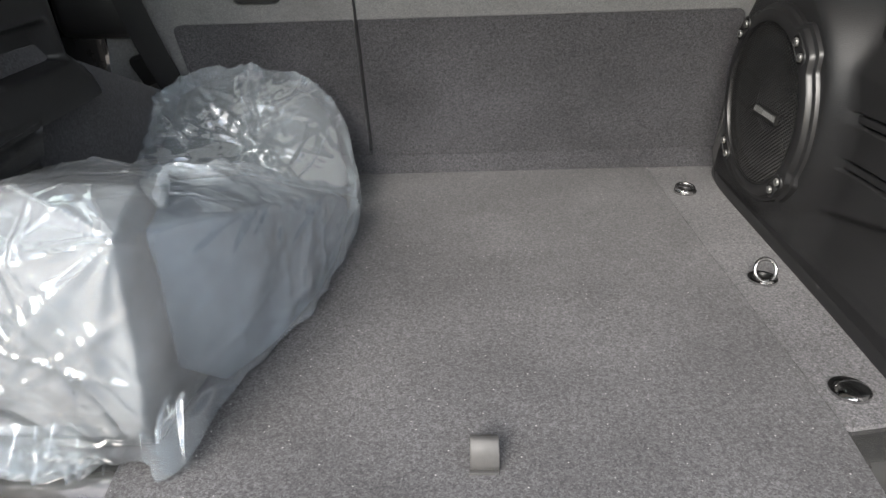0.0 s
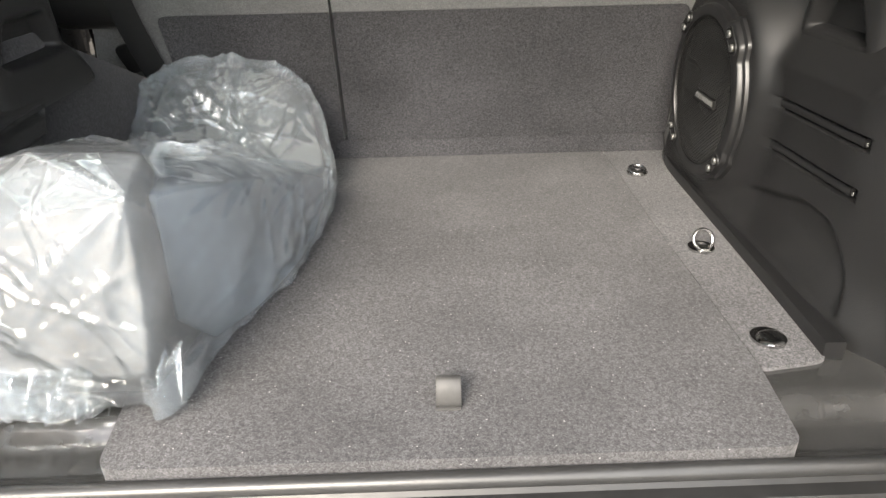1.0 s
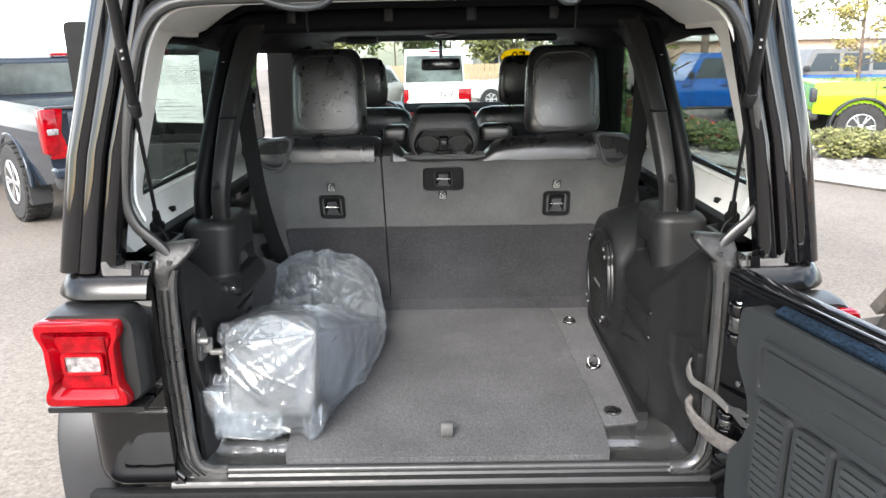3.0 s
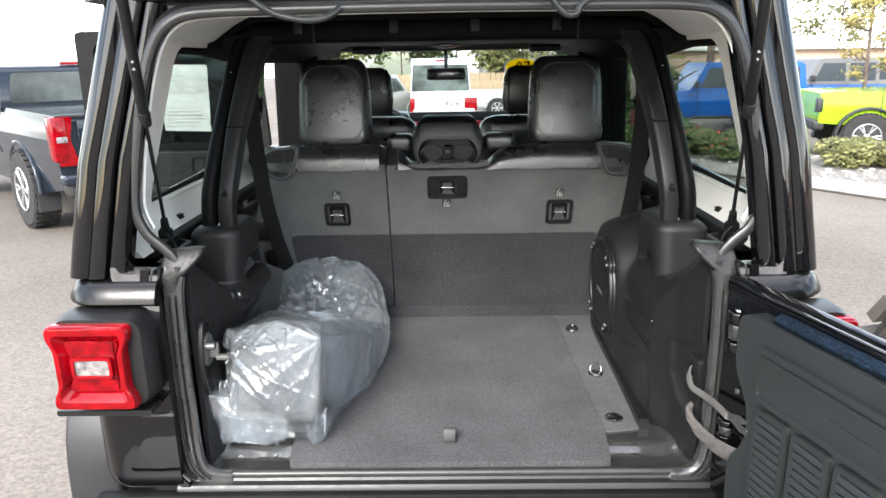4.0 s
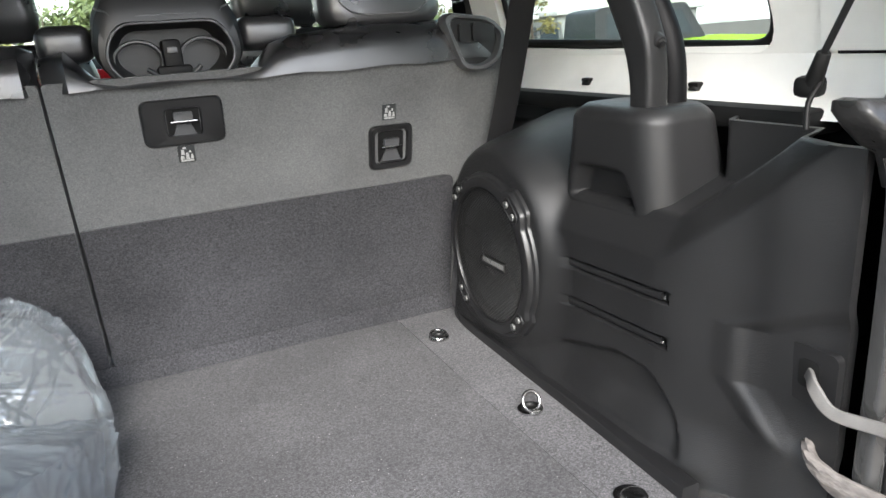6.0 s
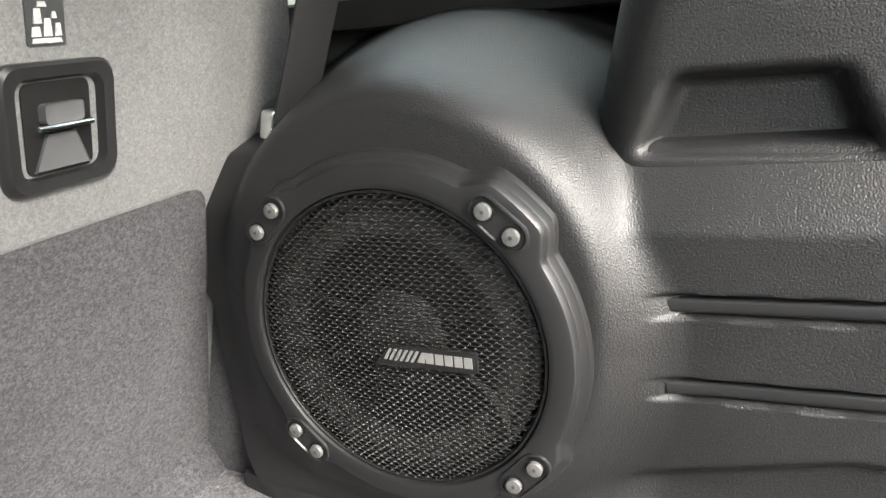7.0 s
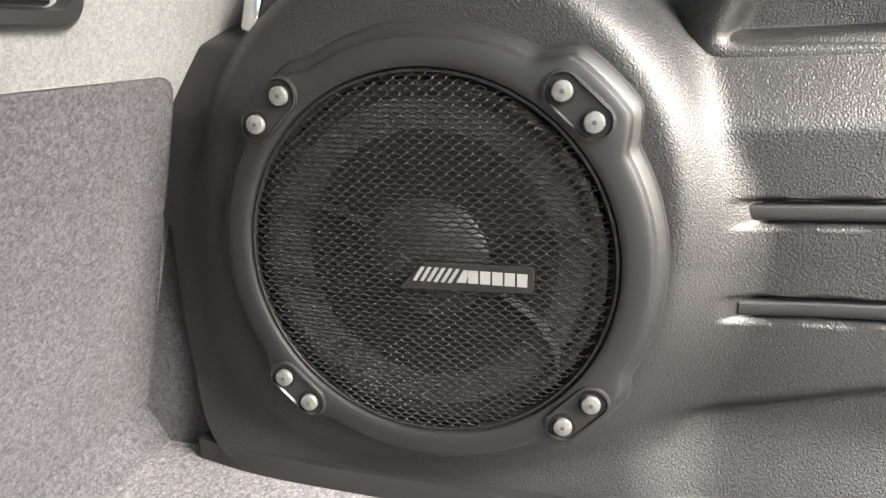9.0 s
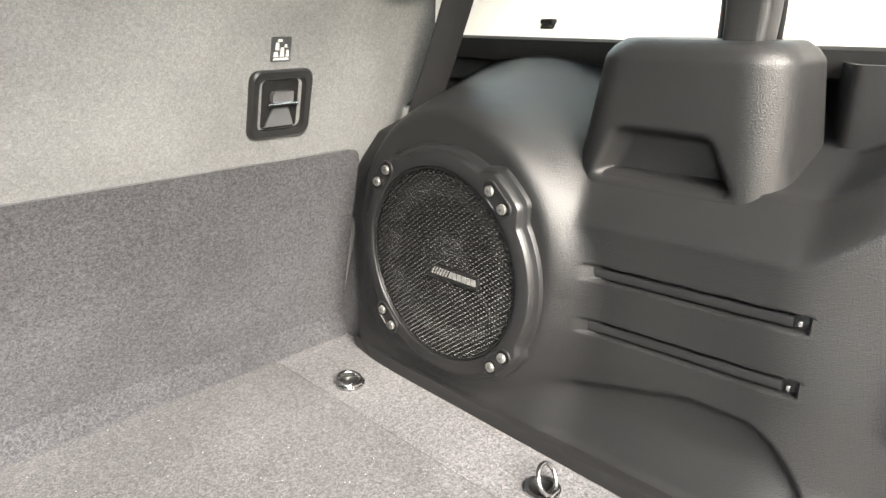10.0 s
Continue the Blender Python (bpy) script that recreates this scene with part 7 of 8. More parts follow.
# floor and bulkhead of the cabin
bm = bmesh.new()
box(bm, (0, 2.0, 0.68), (1.56, 2.0, 0.05), 0.01)
tagged(finish(bm, "cabin_floor", M_SEATCARPET), "dark carpeted cabin floor", "floor", kind="structure")
hd = thing("car_hood", "black hood beyond the windscreen", "car hood", kind="structure")
bm = bmesh.new()
box(bm, (0, 3.7, 1.05), (1.45, 1.4, 0.30), 0.06, 3)
part("hood_panel", bm, M_PAINT, hd)


# ---- other vehicles on the lot ----
M_TYRE = material("tyre_rubber", (0.022, 0.021, 0.02), 0.8, vary=0.3, scale=20, bump=0.6, bscale=40, bdist=0.01)
M_WGLASS = material("dark_window", (0.02, 0.026, 0.028), 0.06)
# paler blotched copy: daylight through and on the glass put into its colour
M_WGLASSP = material("daylit_window", (0.075, 0.088, 0.085), 0.06, vary=0.5, scale=2.5)
M_TRIMBLK = material("black_trim", (0.02, 0.02, 0.021), 0.5, vary=0.2, scale=5)
M_GREYTOP = material("grey_hardtop", (0.13, 0.13, 0.125), 0.5, vary=0.1, scale=4)
M_RIM = material("alloy_rim", (0.55, 0.55, 0.55), 0.3, metal=0.9)


def car_paint(name, c):
    return material(name, c, 0.07, vary=0.08, scale=1.5, spec=0.42)


def wheel(parent, x, y, r, w, s, rim_r=None, tyre_mat=None):
    rim_r = rim_r or r * 0.58
    wh = new("wheel")
    wh.parent, wh.location = parent, (x, y, r)
    wh["label"] = "dusty tyre on a bright spoked alloy wheel"
    lat = lambda prof, n=36: [[(s * px, pr * math.cos(2 * math.pi * i / n), pr * math.sin(2 * math.pi * i / n)) for i in range(n)] for px, pr in prof]
    bm = bmesh.new()
    loft(bm, lat(((-w / 2, rim_r), (-w / 2, r * 0.92), (-w * 0.38, r * 0.99), (0, r), (w * 0.38, r * 0.99), (w / 2, r * 0.92), (w * 0.52, r * 0.75), (w * 0.47, rim_r))), cap=False)
    part("tyre", bm, tyre_mat or M_TYRE, wh)
    blk = bmesh.new()
    for i in range(30):
        a = 2 * math.pi * i / 30
        for k in (-0.3, 0.3):
            box(blk, (s * k * w, (r * 1.0) * math.cos(a + k * 0.2), r * math.sin(a + k * 0.2)), (w * 0.36, 0.02, r * 0.13), 0, rot=(math.degrees(a + k * 0.2), 0, 0))
    part("tread", blk, tyre_mat or M_TYRE, wh)["kind"] = "stuff"
    bm = bmesh.new()
    loft(bm, lat(((w * 0.46, rim_r), (w * 0.50, rim_r * 0.97), (w * 0.47, rim_r * 0.88), (w * 0.30, rim_r * 0.84), (w * 0.28, 0.02)), 30), cap=True)
    part("rim", bm, M_TRIMBLK, wh)
    bm = bmesh.new()
    for i in range(6):
        a = 2 * math.pi * i / 6
        for d in (-0.13, 0.13):
            p, q = Vector((s * w * 0.42, rim_r * 0.2 * math.cos(a), rim_r * 0.2 * math.sin(a))), Vector((s * w * 0.46, rim_r * 0.9 * math.cos(a + d), rim_r * 0.9 * math.sin(a + d)))
            sweep(bm, [p, q], flat(rim_r * 0.10, 0.03), side=(1, 0, 0))
    cyl(bm, (s * w * 0.30, 0, 0), (s * w * 0.47, 0, 0), rim_r * 0.26, n=18, bevel=0.01)
    sweep(bm, [(s * w * 0.48, rim_r * 0.95 * math.cos(2 * math.pi * i / 30), rim_r * 0.95 * math.sin(2 * math.pi * i / 30)) for i in range(30)], 0.012, closed=True)
    part("spokes", bm, M_RIM, wh, "bright alloy spokes")
    return wh


def vehicle(label, paint, at, heading, W, body_poly, cabin_poly, belt, tuck, windows, wheels, r, lamps, extra=None, cabin_mat=None, flare=False, glass=None, cat="car", dz=0.0, size=1.0):
    """A parked vehicle; its y runs forward from the back bumper."""
    v = thing("parked_car" if cat == "car" else "parked_pickup", label, cat, "parked vehicles")
    v.matrix_world = Matrix.Translation((at[0], at[1], ground_z(*at) + dz)) @ pose(0, 0, 0, 0, 0, heading) @ Matrix.Scale(size, 4)
    bm = bmesh.new()
    prism(bm, body_poly, "x", -W / 2, W / 2, 0.035, 3)
    # flanks: a crease under the belt, drawn in above and below it
    for zc in (0.62, 0.74, 0.86, 0.95, 1.02, 1.08, 1.15, 1.21):
        bmesh.ops.bisect_plane(bm, geom=bm.verts[:] + bm.edges[:] + bm.faces[:], plane_co=(0, 0, zc), plane_no=(0, 0, 1))
    for p in bm.verts:
        if abs(p.co.x) > W / 2 - 0.06:
            z = p.co.z
            p.co.x -= math.copysign(0.30 * max(0.0, z - 1.02) ** 1.25 + 0.16 * max(0.0, 0.95 - z) ** 1.2 + 0.010 * step(0.95, 1.02, z), p.co.x)
    part("body", bm, paint, v)
    bm = bmesh.new()
    prism(bm, cabin_poly, "x", -W / 2 + 0.03, W / 2 - 0.03, 0.03, 2)
    for p in bm.verts:
        p.co.x -= math.copysign(tuck * max(0.0, p.co.z - belt), p.co.x)
    part("cabin", bm, cabin_mat or paint, v)
    half = lambda z: W / 2 - 0.03 - tuck * max(0.0, z - belt)
    for s in (-1, 1):
        for poly in windows:
            bm = bmesh.new()
            prism(bm, rounded(poly, 0.03, 3), "x", -0.006, 0.006)
            for p in bm.verts:
                p.co.x += s * (half(p.co.z) + 0.002)
            part("window", bm, glass or M_WGLASS, v, "dark window")
        for y in wheels:
            wheel(v, s * (W / 2 - 0.10), y, r, 0.26, s)
            bm = bmesh.new()
            arch = [(s * (W / 2 - 0.02), y + (r + 0.09) * math.cos(a * math.pi / 12), max(r * 0.9, r + (r + 0.09) * math.sin(a * math.pi / 12))) for a in range(13)]
            sweep(bm, arch, flat(0.16 if flare else 0.05, 0.05, 0.015), side=(1, 0, 0))
            part("wheel_arch", bm, M_TRIMBLK if flare else paint, v)
            bm = bmesh.new()
            prism(bm, [(y + (r + 0.07) * math.cos(a * math.pi / 10), r * 0.55 + (r + 0.07) * math.sin(a * math.pi / 10) * 1.12) for a in range(11)], "x", s * (W / 2 - 0.2), s * (W / 2 + 0.004))
            part("arch_well", bm, M_TRIMBLK, v)
    for x, y, z, w, d, h, mat in lamps:
        bm = bmesh.new()
        box(bm, (x, y, z), (w, d, h), 0.02, 2)
        part("light", bm, mat, v, "red tail light" if mat is M_RED else "")
    if extra:
        extra(v)
    return v


def door_lines(v, W, ys, z0, z1):
    for s in (-1, 1):
        for y in ys:
            bm = bmesh.new()
            box(bm, (s * W / 2, y, (z0 + z1) / 2), (0.012, 0.012, z1 - z0), 0.002)
            part("door_gap", bm, M_TRIMBLK, v)
            bm = bmesh.new()
            box(bm, (s * (W / 2 + 0.015), y + 0.16, z1 - 0.10), (0.03, 0.16, 0.03), 0.01)
            part("door_handle", bm, M_TRIMBLK, v)


def pickup_bits(W, L, plate_z, letters=None):
    def f(v):
        bm = bmesh.new()
        box(bm, (0, -0.06, 0.58), (W - 0.06, 0.22, 0.20), 0.05, 3)
        part("rear_bumper", bm, M_TRIMBLK if letters != "white" else M_RIM, v)
        bm = bmesh.new()
        box(bm, (0, -0.004, 0.98), (W - 0.44, 0.03, 0.46), 0.02, 2)
        part("tailgate", bm, P_WHITE if letters == "white" else P_GREY, v)
        if letters != "white":
            bm = bmesh.new()
            box(bm, (0, -0.03, 1.12), (0.24, 0.02, 0.08), 0.01)
            part("gate_handle", bm, M_TRIMBLK, v)
            bm = bmesh.new()
            box(bm, (0, 0.01, 1.245), (W - 0.10, 0.07, 0.03), 0.01)
            part("gate_cap", bm, M_TRIMBLK, v)
        door_lines(v, W, (2.1, 3.1), 0.75, 1.22)
    return f


pick_body = rounded([(0.0, 0.55), (0.0, 1.25), (1.75, 1.27), (5.0, 1.22), (5.65, 1.08), (5.72, 0.50), (4.9, 0.42), (0.6, 0.45)], 0.06, 4)
pick_cab = rounded([(1.80, 1.22), (1.86, 1.86), (2.3, 1.92), (3.6, 1.90), (4.45, 1.24)], 0.08, 4)
pick_win = ([(2.05, 1.32), (2.10, 1.75), (2.75, 1.77), (2.78, 1.32)], [(2.88, 1.32), (2.86, 1.77), (3.55, 1.75), (4.05, 1.32)])


def rear_pane(y, z0, z1, w0, w1, mat):
    def f(v):
        bm = bmesh.new()
        prism(bm, rounded([(-w0, z0), (w0, z0), (w1, z1), (-w1, z1)], 0.04, 3), "y", y - 0.03, y)
        part("rear_window", bm, mat, v, "rear window")
    return f


P_GREY = car_paint("blue_grey_paint", (0.014, 0.020, 0.029))
P_WHITE = car_paint("white_paint", (0.62, 0.62, 0.61))


def grey_extra(v):
    pickup_bits(2.0, 5.8, 1.0)(v)
    rear_pane(1.835, 1.31, 1.64, 0.86, 0.80, M_WGLASSP)(v)
    bm = bmesh.new()
    box(bm, (0, 1.92, 1.735), (0.5, 0.08, 0.035), 0.01)
    part("brake_lamp", bm, M_RED, v, "red high brake light")
    for s in (-1, 1):
        bm = bmesh.new()
        box(bm, (s * 0.935, -0.045, 1.03), (0.10, 0.03, 0.06), 0.012)
        part("reverse_lamp", bm, M_LAMPCLR, v, "clear lamp")
        bm = bmesh.new()
        prism(bm, rounded([(s * 0.80, 0.78), (s * 0.98, 0.78), (s * 0.99, 1.24), (s * 0.82, 1.24), (s * 0.86, 1.02)], 0.02, 3), "y", -0.040, 0.03, 0.01)
        part("lamp_lens", bm, M_RED, v, "hooked red lens")
        bm = bmesh.new()
        box(bm, (s * 0.80, -0.13, 0.66), (0.42, 0.16, 0.10), 0.03, 3)
        part("bumper_step", bm, P_GREY, v, "painted bumper corner")
    for k in range(5):
        bm = bmesh.new()
        box(bm, (-0.62 + 0.10 * k, -0.022, 0.88), (0.07, 0.01, 0.045), 0.005)
        part("badge_bar", bm, M_RIM, v, "bright badge bar")


low_cab = [(y, 1.22 + (z - 1.22) * 0.76) for y, z in pick_cab]
low_win = [[(y, 1.22 + (z - 1.22) * 0.76) for y, z in w] for w in pick_win]
vehicle("dark blue-grey pickup truck with red tail lights, parked", P_GREY, (-3.25, 6.25), 46, 2.0, pick_body, low_cab, 1.25, 0.16, low_win, (1.25, 4.75), 0.42,
        [(s * 0.95, 0.04, 1.03, 0.13, 0.18, 0.42, M_RED) for s in (-1, 1)], grey_extra, cat="pickup", glass=M_WGLASSP, size=1.07)


low_body = [(y, z if z < 0.7 else 0.7 + (z - 0.7) * 0.70) for y, z in pick_body]
tall_cab = [(y, 1.04 + (z - 1.22) * 1.68) for y, z in pick_cab]
tall_win = [[(y, 1.04 + (z - 1.22) * 1.68) for y, z in w] for w in pick_win]


def white_extra(v):
    pickup_bits(2.0, 5.8, 1.0, "white")(v)
    rear_pane(1.835, 1.13, 2.00, 0.985, 0.92, M_WGLASSP)(v)
    bm = bmesh.new()
    box(bm, (0, 1.88, 2.13), (0.34, 0.06, 0.05), 0.01)
    part("brake_lamp", bm, M_RED, v, "red high brake light")
    cu = bpy.data.curves.new("4x4", "FONT")
    cu.body, cu.size, cu.extrude, cu.shear = "4x4", 0.34, 0.004, 0.3
    tx = new("drive_lettering", cu)
    tx.parent = v
    tx.matrix_local = pose(-0.04, -0.025, 0.72, 90, 0, 0)
    cu.materials.append(M_GREYTOP)


vehicle("white pickup truck with red tail lights, parked ahead", P_WHITE, (-0.22, 20.6), 4, 2.10, low_body, tall_cab, 1.05, 0.05, tall_win, (1.25, 4.75), 0.40,
        [(-0.99, 0.03, 0.80, 0.15, 0.16, 0.42, M_RED), (0.85, 0.03, 0.80, 0.40, 0.16, 0.40, M_RED)], white_extra, cat="pickup", glass=M_WGLASSP, dz=-0.10)
suv_body = rounded([(0.0, 0.45), (0.0, 1.05), (0.1, 1.12), (3.6, 1.12), (4.6, 1.0), (4.7, 0.45)], 0.08, 4)
suv_cab = rounded([(0.08, 1.08), (0.25, 1.70), (0.6, 1.78), (2.6, 1.76), (3.5, 1.10)], 0.08, 4)
suv_win = ([(0.35, 1.18), (0.5, 1.62), (1.3, 1.66), (1.32, 1.18)], [(1.42, 1.18), (1.40, 1.66), (2.5, 1.64), (3.1, 1.18)])
vehicle("white car parked beyond the lot's lane", P_WHITE, (-3.3, 21.5), -14, 1.85, suv_body, suv_cab, 1.1, 0.2, suv_win, (0.9, 3.7), 0.34,
        [(s * 0.82, 0.05, 0.95, 0.18, 0.12, 0.2, M_RED) for s in (-1, 1)], rear_pane(0.16, 1.2, 1.62, 0.68, 0.58, M_WGLASSP), glass=M_WGLASSP, dz=-0.15)
vehicle("white pickup parked side-on beyond the others", P_WHITE, (0.60, 27.5), -90, 2.0, low_body, [(y, z - 0.18) for y, z in pick_cab], 1.05, 0.16, [[(y, z - 0.18) for y, z in w] for w in pick_win], (1.25, 4.75), 0.40,
        [(s * 0.92, 0.03, 0.80, 0.15, 0.16, 0.36, M_RED) for s in (-1, 1)], cat="pickup", glass=M_WGLASSP, dz=-0.12)

# boxy off-roaders and a lime pickup across the planted bed
jeep_body = rounded([(0.10, 0.62), (0.10, 1.22), (2.95, 1.22), (4.35, 1.16), (4.45, 0.66), (3.9, 0.60), (0.6, 0.55)], 0.05, 4)
jeep_cab = rounded([(0.12, 1.18), (0.18, 1.80), (0.35, 1.86), (2.45, 1.86), (2.85, 1.20)], 0.06, 4)
jeep_win = ([(0.28, 1.30), (0.32, 1.74), (0.92, 1.74), (0.92, 1.30)], [(1.02, 1.28), (1.02, 1.74), (1.68, 1.74), (1.68, 1.28)], [(1.80, 1.28), (1.80, 1.74), (2.38, 1.74), (2.60, 1.28)])


def jeep_bits(W):
    def f(v):
        door_lines(v, W, (0.97, 1.74, 2.66), 0.70, 1.22)
        bm = bmesh.new()
        box(bm, (0, 0.02, 0.62), (W - 0.1, 0.2, 0.18), 0.04, 3)
        part("rear_bumper", bm, M_TRIMBLK, v)
        bm = bmesh.new()
        box(bm, (0, 4.52, 0.66), (W - 0.1, 0.2, 0.18), 0.04, 3)
        part("front_bumper", bm, M_TRIMBLK, v)
        for s in (-1, 1):
            bm = bmesh.new()
            box(bm, (s * (W / 2 + 0.12), 2.72, 1.36), (0.18, 0.10, 0.16), 0.03, 3)
            part("wing_mirror", bm, M_TRIMBLK, v, "black wing mirror")
            bm = bmesh.new()
            box(bm, (s * W / 2, 2.0, 0.60), (0.10, 1.5, 0.07), 0.02)
            part("side_step", bm, M_TRIMBLK, v)
    return f


P_BLUE = car_paint("bright_blue_paint", (0.009, 0.078, 0.30))
P_LIME = car_paint("lime_green_paint", (0.27, 0.46, 0.022))
vehicle("bright blue four-door off-road car, parked side-on", P_BLUE, (8.55, 16.1), 88, 1.80, jeep_body, jeep_cab, 1.22, 0.14, jeep_win, (0.72, 3.62), 0.41,
        [(s * 0.84, 0.06, 0.98, 0.16, 0.12, 0.22, M_RED) for s in (-1, 1)], jeep_bits(1.80), flare=True, dz=-0.10)
vehicle("bright blue off-road car with a grey hardtop, parked side-on", P_BLUE, (12.3, 18.2), 88, 1.80, jeep_body, jeep_cab, 1.22, 0.14, jeep_win, (0.72, 3.62), 0.41,
        [(s * 0.84, 0.06, 0.98, 0.16, 0.12, 0.22, M_RED) for s in (-1, 1)], jeep_bits(1.80), cabin_mat=M_GREYTOP, flare=True, dz=-0.05)
glad_body = rounded([(0.0, 0.66), (0.0, 1.20), (1.70, 1.22), (4.30, 1.22), (5.35, 1.14), (5.45, 0.66), (4.8, 0.60), (0.6, 0.62)], 0.05, 4)
glad_cab = rounded([(1.72, 1.18), (1.76, 1.80), (1.95, 1.86), (3.6, 1.86), (4.0, 1.20)], 0.06, 4)
glad_win = ([(1.95, 1.30), (1.98, 1.74), (2.68, 1.74), (2.70, 1.30)], [(2.80, 1.28), (2.80, 1.74), (3.50, 1.74), (3.75, 1.28)])
vehicle("lime green off-road pickup with a black top, parked side-on", P_LIME, (6.80, 11.95), -105, 1.84, glad_body, glad_cab, 1.22, 0.14, glad_win, (0.80, 4.45), 0.42,
        [(s * 0.86, 0.0, 0.98, 0.16, 0.10, 0.24, M_TRIMBLK) for s in (-1, 1)], jeep_bits(1.84), cabin_mat=M_TRIMBLK, flare=True, cat="pickup")
# spare wheel on the outside of the tailgate
M_DUSTTYRE = material("dusty_tyre", (0.075, 0.066, 0.056), 0.85, vary=0.4, scale=9, bump=0.6, bscale=60, bdist=0.006)
spare = wheel(gate, 0, 0, 0.41, 0.26, 1, tyre_mat=M_DUSTTYRE)
spare.name = "spare_wheel"
spare["label"] = "dusty off-road spare wheel on the tailgate"
spare.matrix_local = pose(0.60, 0.215, 1.04, 0, 0, 90)

# ---- planted bed ----
M_GRAVEL = material("pale_gravel", (0.185, 0.17, 0.152), 0.95, vary=0.5, scale=22, bump=1.0, bscale=30, bdist=0.03, detail=8)
M_KERB = material("concrete_kerb", (0.29, 0.278, 0.26), 0.9, vary=0.15, scale=4, bump=0.3, bscale=80)
bed_line = [(6.6, 4.9), (5.45, 7.18), (5.0, 8.0), (4.0, 10.2), (3.1, 12.2), (3.4, 13.0), (5.4, 12.2), (6.2, 10.4), (9.0, 10.2), (9.6, 6.2)]
bed = thing("planting_bed", "pale gravel bed with a concrete kerb", "planting bed", kind="structure")
bm = bmesh.new()
prism(bm, bed_line, "z", -0.5, 0.0)
for v in bm.verts:
    v.co.z += ground_z(v.co.x, v.co.y) + 0.11
part("gravel", bm, M_GRAVEL, bed)
bm = bmesh.new()
sweep(bm, [(x, y, ground_z(x, y) + 0.07) for x, y in bed_line], rounded([(-0.09, -0.09), (0.09, -0.09), (0.09, 0.075), (-0.09, 0.075)], 0.02, 2), closed=True, side=None)
part("kerb", bm, M_KERB, bed, "concrete kerb")
rnd = random.Random(4)


def inside(x, y, poly):
    c = False
    for (x0, y0), (x1, y1) in zip(poly, poly[1:] + poly[:1]):
        if (y0 > y) != (y1 > y) and x < (x1 - x0) * (y - y0) / (y1 - y0) + x0:
            c = not c
    return c


bm = bmesh.new()
n = 0
while n < 700:
    x, y = rnd.uniform(3, 9.6), rnd.uniform(5, 13)
    if inside(x, y, bed_line):
        r = rnd.uniform(0.02, 0.055)
        ball(bm, (x, y, ground_z(x, y) + 0.115), (r, r * rnd.uniform(0.7, 1), r * 0.6), 6, 4)
        n += 1
part("pebbles", bm, material("pebbles", (0.33, 0.30, 0.26), 0.9, vary=0.4, scale=3), bed)["kind"] = "stuff"


def leaf_material(name, c):
    m = material(name, c, 0.6)
    nt = m.node_tree
    g = nt.nodes.new("ShaderNodeNewGeometry")
    mix = nt.nodes.new("ShaderNodeMix")
    mix.data_type = "RGBA"
    mix.inputs["A"].default_value, mix.inputs["B"].default_value = (*[v * 0.5 for v in c], 1), (*[min(1, v * 1.6) for v in c], 1)
    nt.links.new(g.outputs["Random Per Island"], mix.inputs["Factor"])
    nt.links.new(mix.outputs["Result"], nt.nodes["Principled BSDF"].inputs["Base Color"])
    return m


M_LEAF = leaf_material("bush_leaves", (0.085, 0.11, 0.035))
M_LEAFY = leaf_material("yellowing_leaves", (0.115, 0.115, 0.034))
M_LEAFD = leaf_material("conifer_leaves", (0.045, 0.085, 0.02))
M_FLOWER = leaf_material("red_flowers", (0.5, 0.06, 0.05))
M_BARK = material("bark", (0.12, 0.09, 0.07), 0.9, vary=0.4, scale=12, bump=0.8, bscale=30, bdist=0.01)


def leaves(n, pos, size, rng):
    """Many small folded leaves as one mesh."""
    vs, fs = [], []
    for _ in range(n):
        p = pos(rng)
        a, b = rng.uniform(0, 6.28), rng.uniform(-1.0, 1.0)
        u = Vector((math.cos(a) * math.cos(b), math.sin(a) * math.cos(b), math.sin(b)))
        w = u.orthogonal().normalized()
        k = size * rng.uniform(0.6, 1.3)
        i = len(vs)
        vs += [p - u * k, p + w * k * 0.5, p + u * k, p - w * k * 0.5]
        fs.append((i, i + 1, i + 2, i + 3))
    me = bpy.data.meshes.new("leaves")
    me.from_pydata(vs, [], fs)
    return me


def leaf_part(name, me, mat, parent):
    me.materials.append(mat)
    ob = new(name, me)
    ob.parent = parent
    return ob


def bush(x, y, r, h, mat, flowers=0, seed=0):
    rng = random.Random(seed)
    b = thing("bush", "low leafy bush" + (" with red flowers" if flowers else "") + " on the gravel bed", "bush", "bushes", at=(x, y, ground_z(x, y) + 0.08))
    lob = [(rng.uniform(-0.6, 0.6) * r, rng.uniform(-0.6, 0.6) * r, rng.uniform(0.35, 0.8) * h, rng.uniform(0.35, 0.6)) for _ in range(9)]

    def pos(g):
        cx, cy, cz, k = g.choice(lob)
        d = Vector((g.gauss(0, 1), g.gauss(0, 1), g.gauss(0, 1))).normalized() * g.uniform(0.6, 1.0) ** 0.5
        return Vector((cx + d.x * r * k, cy + d.y * r * k, max(0.02, cz + d.z * h * 0.4)))
    leaf_part("foliage", leaves(2600, pos, 0.045, rng), mat, b)
    if flowers:
        leaf_part("flowers", leaves(flowers, lambda g: pos(g) + Vector((0, 0, 0.05)), 0.04, rng), M_FLOWER, b)
    bm = bmesh.new()
    for k in range(7):
        a = k * 0.9
        sweep(bm, [(0, 0, 0), (math.cos(a) * r * 0.3, math.sin(a) * r * 0.3, h * 0.35), (math.cos(a) * r * 0.6, math.sin(a) * r * 0.6, h * 0.7)], 0.012)
    part("stems", bm, M_BARK, b)


